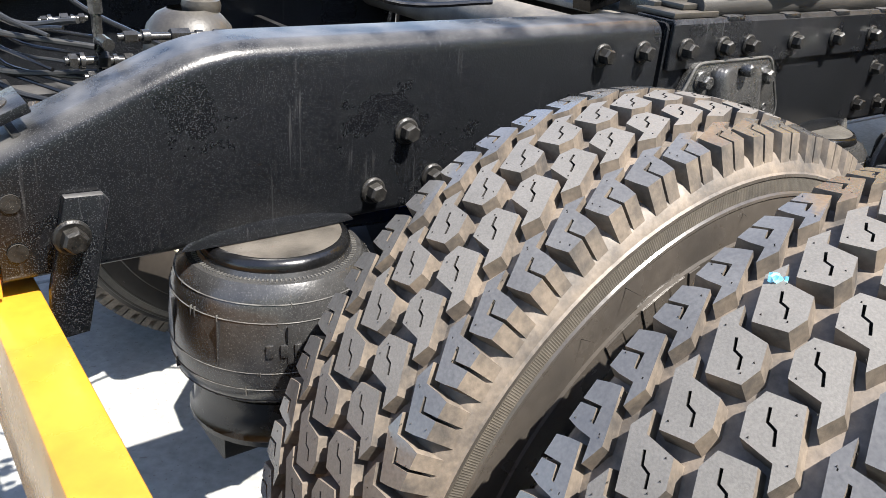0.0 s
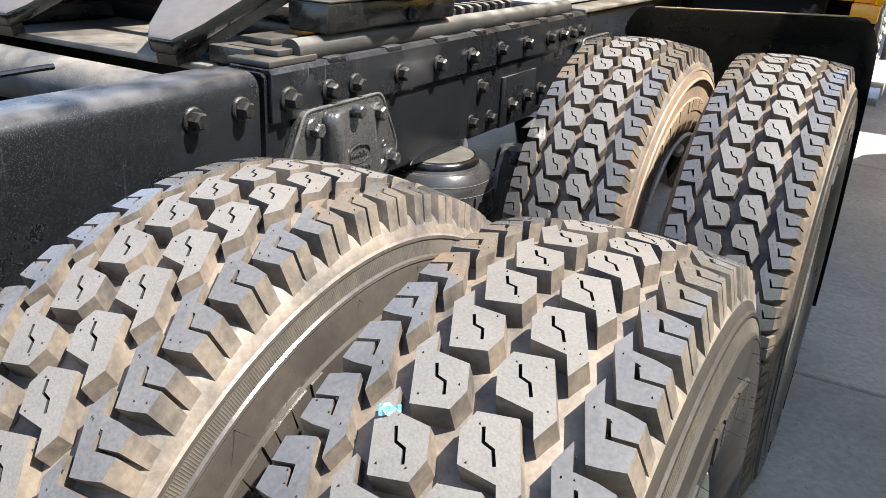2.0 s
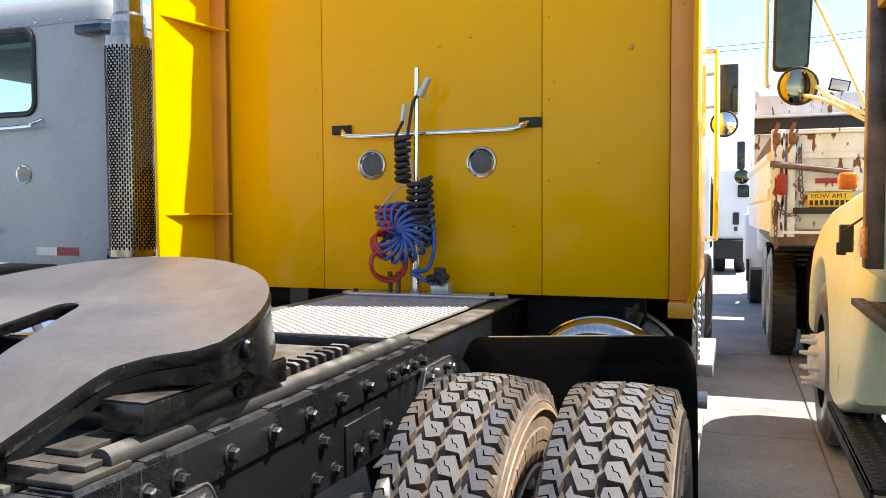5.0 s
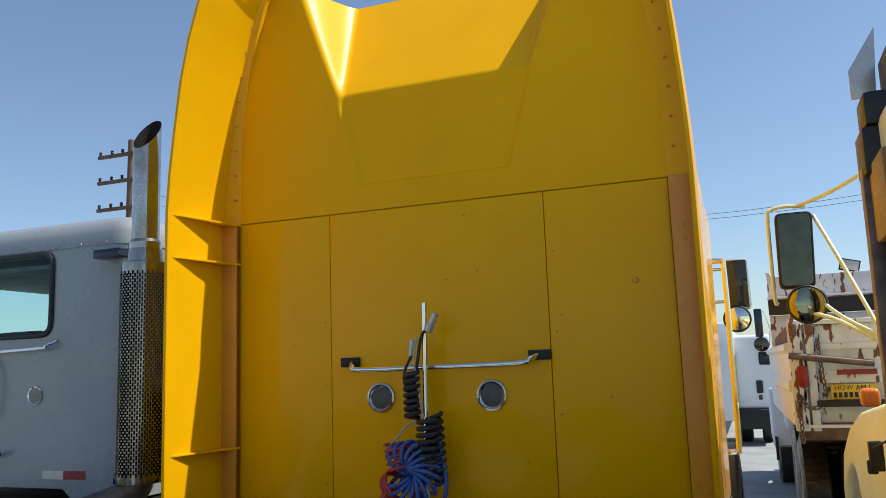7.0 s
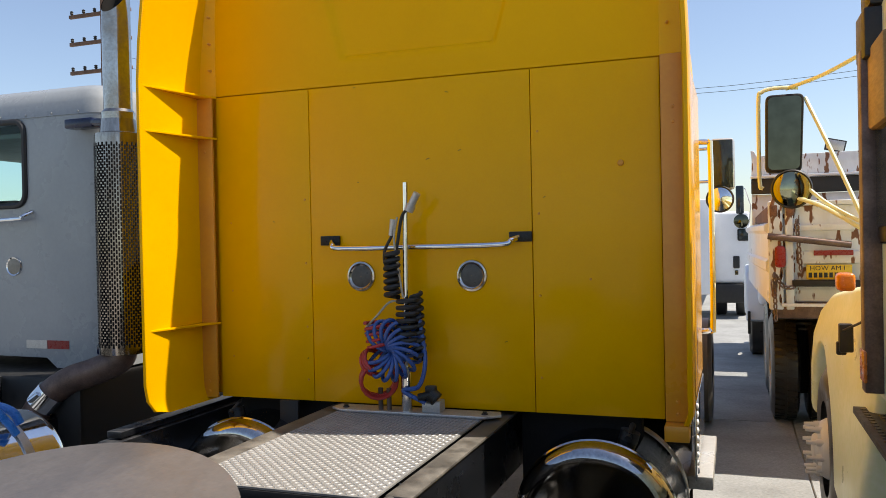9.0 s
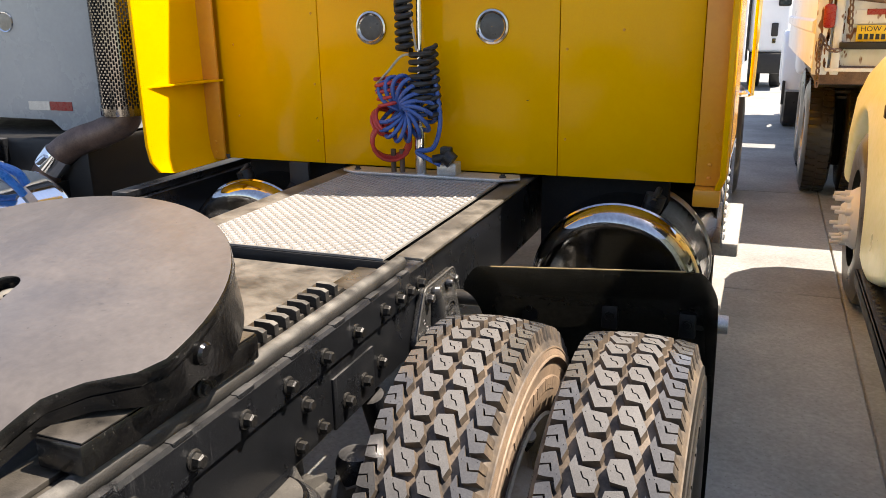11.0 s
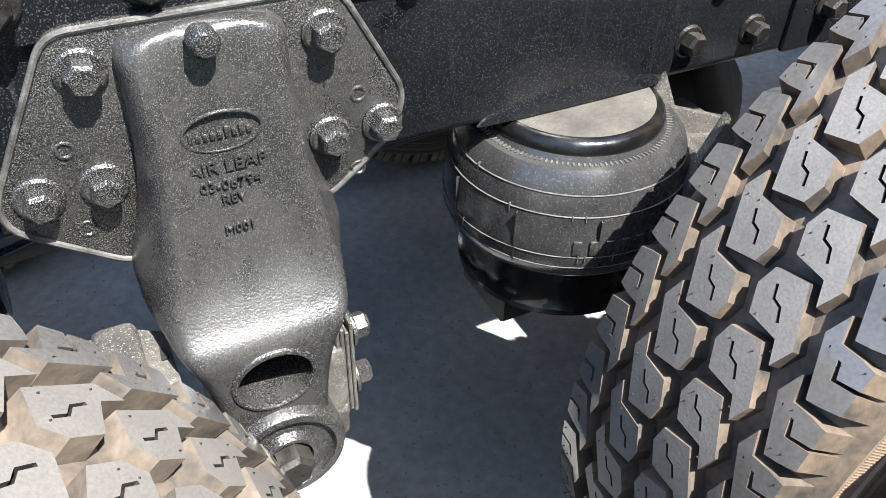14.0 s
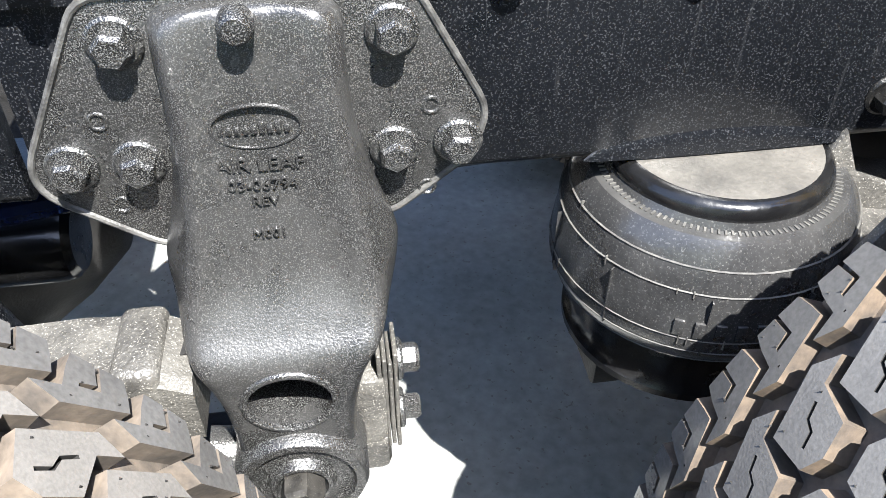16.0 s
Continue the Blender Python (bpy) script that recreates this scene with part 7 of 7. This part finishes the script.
prism(bm, [(1.545, 2.475), (3.9, 2.475), (3.9, 2.70), (1.60, 2.69), (1.575, 2.74), (1.54, 2.75), (1.55, 2.66)], "Y", DY + 2.46, DY + 2.56, bevel=0.006)
part("top_board", bm, M_RUSTY, dump, "stained pale top board")
bm = boxed(2.28, 2.48, DY + 2.5, DY + 2.53, 2.70, 2.83, 0.006, turn=Matrix.Translation((2.38, 0, 2.76)) @ Matrix.Rotation(radians(14), 4, "Y") @ Matrix.Translation((-2.38, 0, -2.76)))
panel = part("tarp_panel", bm, M_GASKET, dump, "tilted black framed panel")
bm = boxed(2.295, 2.465, DY + 2.492, DY + 2.499, 2.715, 2.815, 0.002, turn=Matrix.Translation((2.38, 0, 2.76)) @ Matrix.Rotation(radians(14), 4, "Y") @ Matrix.Translation((-2.38, 0, -2.76)))
part("panel_face", bm, M_ALU, panel, "pale sheet in the frame")
bm = boxed(1.66, 3.9, DY + 0.1, DY + 4.4, 1.15, 1.26, 0.01)
part("body_floor", bm, M_DULL, dump)
bm = boxed(1.67, 3.9, DY - 0.05, DY + 0.14, 1.17, 1.295, 0.01)
part("tail_sill", bm, M_RUSTPIPE, dump, "rusted tail sill")
bm = boxed(1.70, 3.9, DY - 0.075, DY - 0.045, 1.265, 1.29, 0.004)
part("sill_edge", bm, M_BRIGHT, dump, "white painted sill edge")
bm = bmesh.new()
prism(bm, rounded([(1.655, 1.575), (1.735, 1.575), (1.735, 1.745), (1.655, 1.745)], 0.032, 5), "Y", DY - 0.10, DY - 0.061, bevel=0.008)
part("tail_lamp", bm, M_REDTAPE, dump, "red oval tail lamp")
bm = boxed(1.94, 2.22, DY - 0.042, DY - 0.032, 1.665, 1.705)
part("red_tape", bm, M_REDTAPE, dump, "red reflective tape")
bm = boxed(1.885, 2.21, DY - 0.045, DY - 0.034, 1.478, 1.592, 0.002)
sg = part("notice_plate", bm, M_SIGN, dump, "yellow notice plate")
place("notice_words", text_mesh("HOW AM I", 0.052, 0.001), M_GASKET, sg, "black letters", smooth=False, where=Matrix.Translation((2.035, DY - 0.047, 1.565)) @ pose(0, 0, 0, 90))
for k in range(8):
    bm = boxed(1.90 + 0.037 * k, 1.925 + 0.037 * k, DY - 0.048, DY - 0.044, 1.493, 1.532)
    part("notice_bar", bm, M_GASKET, sg)
bm = boxed(1.78, 2.6, DY - 0.10, DY - 0.03, 1.425, 1.475, 0.006)
part("light_shelf", bm, M_DULL, dump, "dark steel shelf on the tailgate")
bm = bmesh.new()
cyl(bm, (1.605, DY - 0.09, 1.825), (2.20, DY - 0.09, 1.745), 0.026, seg=16)
part("hinge_bar", bm, M_RUSTPIPE, dump, "brown steel bar")


def chain(pts, link=0.036):
    path = curve_pts(pts, 14)
    out, acc = [path[0]], 0.0
    for a, b in zip(path, path[1:]):
        acc += (b - a).length
        if acc >= link:
            out.append(b)
            acc = 0.0
    for i, (a, b) in enumerate(zip(out, out[1:])):
        d = (b - a).normalized()
        side = d.orthogonal().normalized()
        if i % 2:
            side = d.cross(side)
        bm = bmesh.new()
        c = (a + b) / 2
        pts = [c + d * (link * 0.72 * math.cos(t)) + side * (0.015 * math.sin(t)) for t in [2 * math.pi * k / 10 for k in range(11)]]
        pipe(bm, pts, 0.0065, 6)
        part("chain_link", bm, M_RUSTPIPE, dump)


chain([(1.650, DY - 0.09, 1.53), (1.652, DY - 0.10, 1.35), (1.655, DY - 0.10, 1.14)])
chain([(1.655, DY - 0.09, 1.52), (1.72, DY - 0.12, 1.42), (1.81, DY - 0.09, 1.43)])
chain([(1.82, DY - 0.075, 1.95), (1.83, DY - 0.08, 1.75), (1.845, DY - 0.08, 1.53)])
for y, wx in ((10.95, 1.80), (10.95, 2.13), (12.30, 1.80)):
    bm = bmesh.new()
    lathe(bm, [(-0.10, 0.30), (-0.13, 0.36), (-0.125, 0.46), (-0.10, 0.515), (-0.07, 0.53), (0.07, 0.53), (0.10, 0.515), (0.125, 0.46), (0.13, 0.36), (0.10, 0.30)], (wx, y, 0.53), "X", 56)
    dw = part("wheel", bm, M_SIDEDARK, dump, "black dual tyre")
    bm = bmesh.new()
    lathe(bm, [(-0.105, 0.30), (-0.12, 0.285), (-0.07, 0.28), (-0.02, 0.16), (-0.08, 0.1), (-0.08, 0.001)], (wx, y, 0.53), "X", 40)
    part("rim", bm, M_ALU, dw)
    verts, faces = [], []
    for i in range(48):
        for u0, u1, off in ((-0.10, -0.01, 0.0), (0.01, 0.10, 0.5)):
            t0 = 2 * math.pi * (i + off) / 48
            k = len(verts)
            for u, dt in ((u0, 0.0), (u1, 0.018), (u1, 0.095), (u0, 0.077)):
                for r in (0.524, 0.540):
                    verts.append((wx + u, y + r * math.cos(t0 + dt), 0.53 + r * math.sin(t0 + dt)))
            faces += [[k + 1, k + 3, k + 5, k + 7], [k, k + 2, k + 3, k + 1], [k + 2, k + 4, k + 5, k + 3], [k + 4, k + 6, k + 7, k + 5], [k + 6, k, k + 1, k + 7]]
    me = bpy.data.meshes.new("tread_pattern")
    me.from_pydata(verts, [], faces)
    tagged(place("tread_pattern", me, M_SIDEDARK, dw, smooth=False), kind="stuff")
bm = boxed(2.1, 3.6, DY + 0.1, DY + 8, 0.75, 1.12, 0.02)
part("frame", bm, M_DULL, dump)
for k in range(5):
    bm = boxed(1.72, 2.6, DY + 1.55, DY + 1.60, 0.90 + 0.05 * k, 0.93 + 0.05 * k, 0.004)
    part("rear_grille_bar", bm, M_DULL, dump)
bm = boxed(1.74, 2.3, DY + 1.72, DY + 1.735, 0.26, 1.10, 0.004)
part("mud_flap", bm, M_SOOTSHADE, dump, "black rubber mud flap")
# its own cab, fender and front wheel further on
bm = boxed(1.66, 3.8, DY + 4.9, DY + 6.3, 0.85, 2.25, 0.08, 3)
part("cab", bm, M_BRIGHT, dump, "white cab")
bm = bmesh.new()
prism(bm, [(14.55, 0.62), (14.60, 1.05), (14.75, 1.26), (15.0, 1.36), (15.6, 1.38), (16.5, 1.32), (16.8, 1.10), (16.85, 0.6)] + [(15.55 + 0.60 * math.cos(radians(a)), 0.50 + 0.62 * math.sin(radians(a))) for a in range(5, 176, 10)], "X", 1.50, 1.92, bevel=0.04, seg=3)
part("front_fender", bm, M_BRIGHT, dump, "white rounded front fender")
bm = bmesh.new()
lathe(bm, [(-0.12, 0.28), (-0.14, 0.36), (-0.13, 0.46), (-0.10, 0.50), (0.10, 0.50), (0.13, 0.46), (0.14, 0.36), (0.12, 0.28)], (1.69, 15.55, 0.50), "X", 40)
part("front_wheel", bm, M_SIDEDARK, dump, "black front tyre")
bm = boxed(1.52, 1.56, 14.50, 14.58, 0.42, 0.74, 0.01)
part("mud_guard", bm, M_DULL, dump)

# ---- more trucks further along the row ----
far = thing("box_truck", "white box truck parked at the end of the lane", "truck")
bm = boxed(0.90, 1.69, 21.0, 23.0, 0.77, 2.35, 0.08, 3)
part("cab", bm, M_BRIGHT, far, "white cab with a low roof")
bm = boxed(0.0, 0.86, 20.6, 29.0, 0.55, 2.62, 0.03)
part("cargo_box", bm, M_BRIGHT, far, "white box body")
bm = boxed(0.875, 0.895, 20.9, 21.4, 0.6, 2.0, 0.003)
part("body_gap", bm, M_GASKET, far)
bm = boxed(1.425, 1.67, 20.98, 21.01, 1.70, 1.97, 0.03)
win = part("window", bm, M_GASKET, far, "dark framed window")
bm = boxed(1.445, 1.65, 20.97, 20.985, 1.72, 1.95, 0.02)
part("pane", bm, M_GLASS, win)
bm = boxed(1.33, 1.46, 20.97, 21.0, 1.10, 1.37, 0.02)
part("vent", bm, M_GASKET, far)
bm = boxed(1.36, 1.43, 20.975, 21.0, 0.96, 1.06, 0.004)
part("placard", bm, M_MIRROR, far)
bm = boxed(0.95, 1.62, 20.9, 23.0, 0.35, 0.765, 0.03)
part("bumper", bm, M_DULL, far)
for x in (1.05, 1.5):
    bm = bmesh.new()
    lathe(bm, [(-0.12, 0.28), (-0.13, 0.44), (-0.1, 0.5), (0.1, 0.5), (0.13, 0.44), (0.12, 0.28)], (x, 22.0, 0.5), "X", 36)
    part("wheel", bm, M_GASKET, far)
bm = boxed(1.40, 1.56, 20.2, 20.28, 2.27, 2.86, 0.03)
fm = part("side_mirror", bm, M_GLASS, far, "tall dark teal side mirror")
bm = bmesh.new()
lathe(bm, [(20.18, 0.001), (20.185, 0.10), (20.20, 0.15), (20.24, 0.15), (20.26, 0.05)], (1.50, 0, 2.12), "Y", 30)
part("round_mirror", bm, M_MIRROR, fm)
bm = bmesh.new()
pipe(bm, [(1.58, 20.24, 2.80), (1.70, 20.6, 2.45), (1.66, 21.1, 2.0)], 0.012, 8)
pipe(bm, [(1.50, 20.24, 2.27), (1.60, 20.6, 2.02), (1.66, 21.1, 1.9)], 0.012, 8)
part("mirror_arm", bm, M_CHROME, fm)

# ---- utility pole and wires ----
upole = thing("utility_pole", "brown wooden utility pole with three cross arms", "pole", at=(-22.0, 28.0, 0))
bm = bmesh.new()
cyl(bm, (-22.0, 28.0, 0), (-22.0, 28.0, 11.7), 0.20, 0.13, seg=16)
up = part("pole", bm, M_WOOD, None)
up.parent, up.matrix_parent_inverse = upole, Matrix.Translation((22.0, -28.0, 0))
for z in (11.1, 10.0, 8.85):
    bm = boxed(-23.6, -20.6, 27.83, 27.95, z - 0.07, z + 0.07, 0.01)
    arm = part("cross_arm", bm, M_WOOD, None)
    arm.parent, arm.matrix_parent_inverse = upole, Matrix.Translation((22.0, -28.0, 0))
    for x in (-23.5, -22.9, -22.35, -21.3, -20.7):
        bm = bmesh.new()
        lathe(bm, [(z + 0.07, 0.03), (z + 0.14, 0.07), (z + 0.17, 0.05), (z + 0.22, 0.07), (z + 0.26, 0.001)], (x, 27.89, 0), "Z", 12)
        part("insulator", bm, M_DULL, arm)
for k, z0 in enumerate((6.12, 6.27)):
    wire = thing("power_line", "thin dark overhead wire", "wire", "overhead wires")
    bm = bmesh.new()
    pipe(bm, [(x, 27.9, z0 + (0.0069 if k else 0.0063) * x * x) for x in [-20.7 + 2.2 * i for i in range(28)]], 0.007, 5)
    part("strand", bm, M_DULL, wire)

# ---- ground ----
bm = bmesh.new()
bmesh.ops.create_grid(bm, x_segments=8, y_segments=8, size=2500)
bmesh.ops.translate(bm, verts=bm.verts[:], vec=(0, 0, -0.016))
ground = tagged(part("ground", bm, M_CONCRETE, None, smooth=False), "worn pale concrete yard in rectangular slabs", "ground", kind="structure")
bm = boxed(-1.52, 1.52, -1.52, 1.52, -0.020, 0.0, 0.006, 1)
me = bpy.data.meshes.new("slab")
bm.to_mesh(me)
bm.free()
me.materials.append(M_CONCRETE)
for ix in range(-4, 4):
    for iy in range(-2, 9):
        ob = new("slab", me)
        ob.location = (1.86 + 3.05 * ix + 1.525, 4.58 + 3.05 * iy - 1.525, 0)
        ob.rotation_euler[2] = math.pi / 2 * ((ix + iy) % 4)
        ob.parent = ground
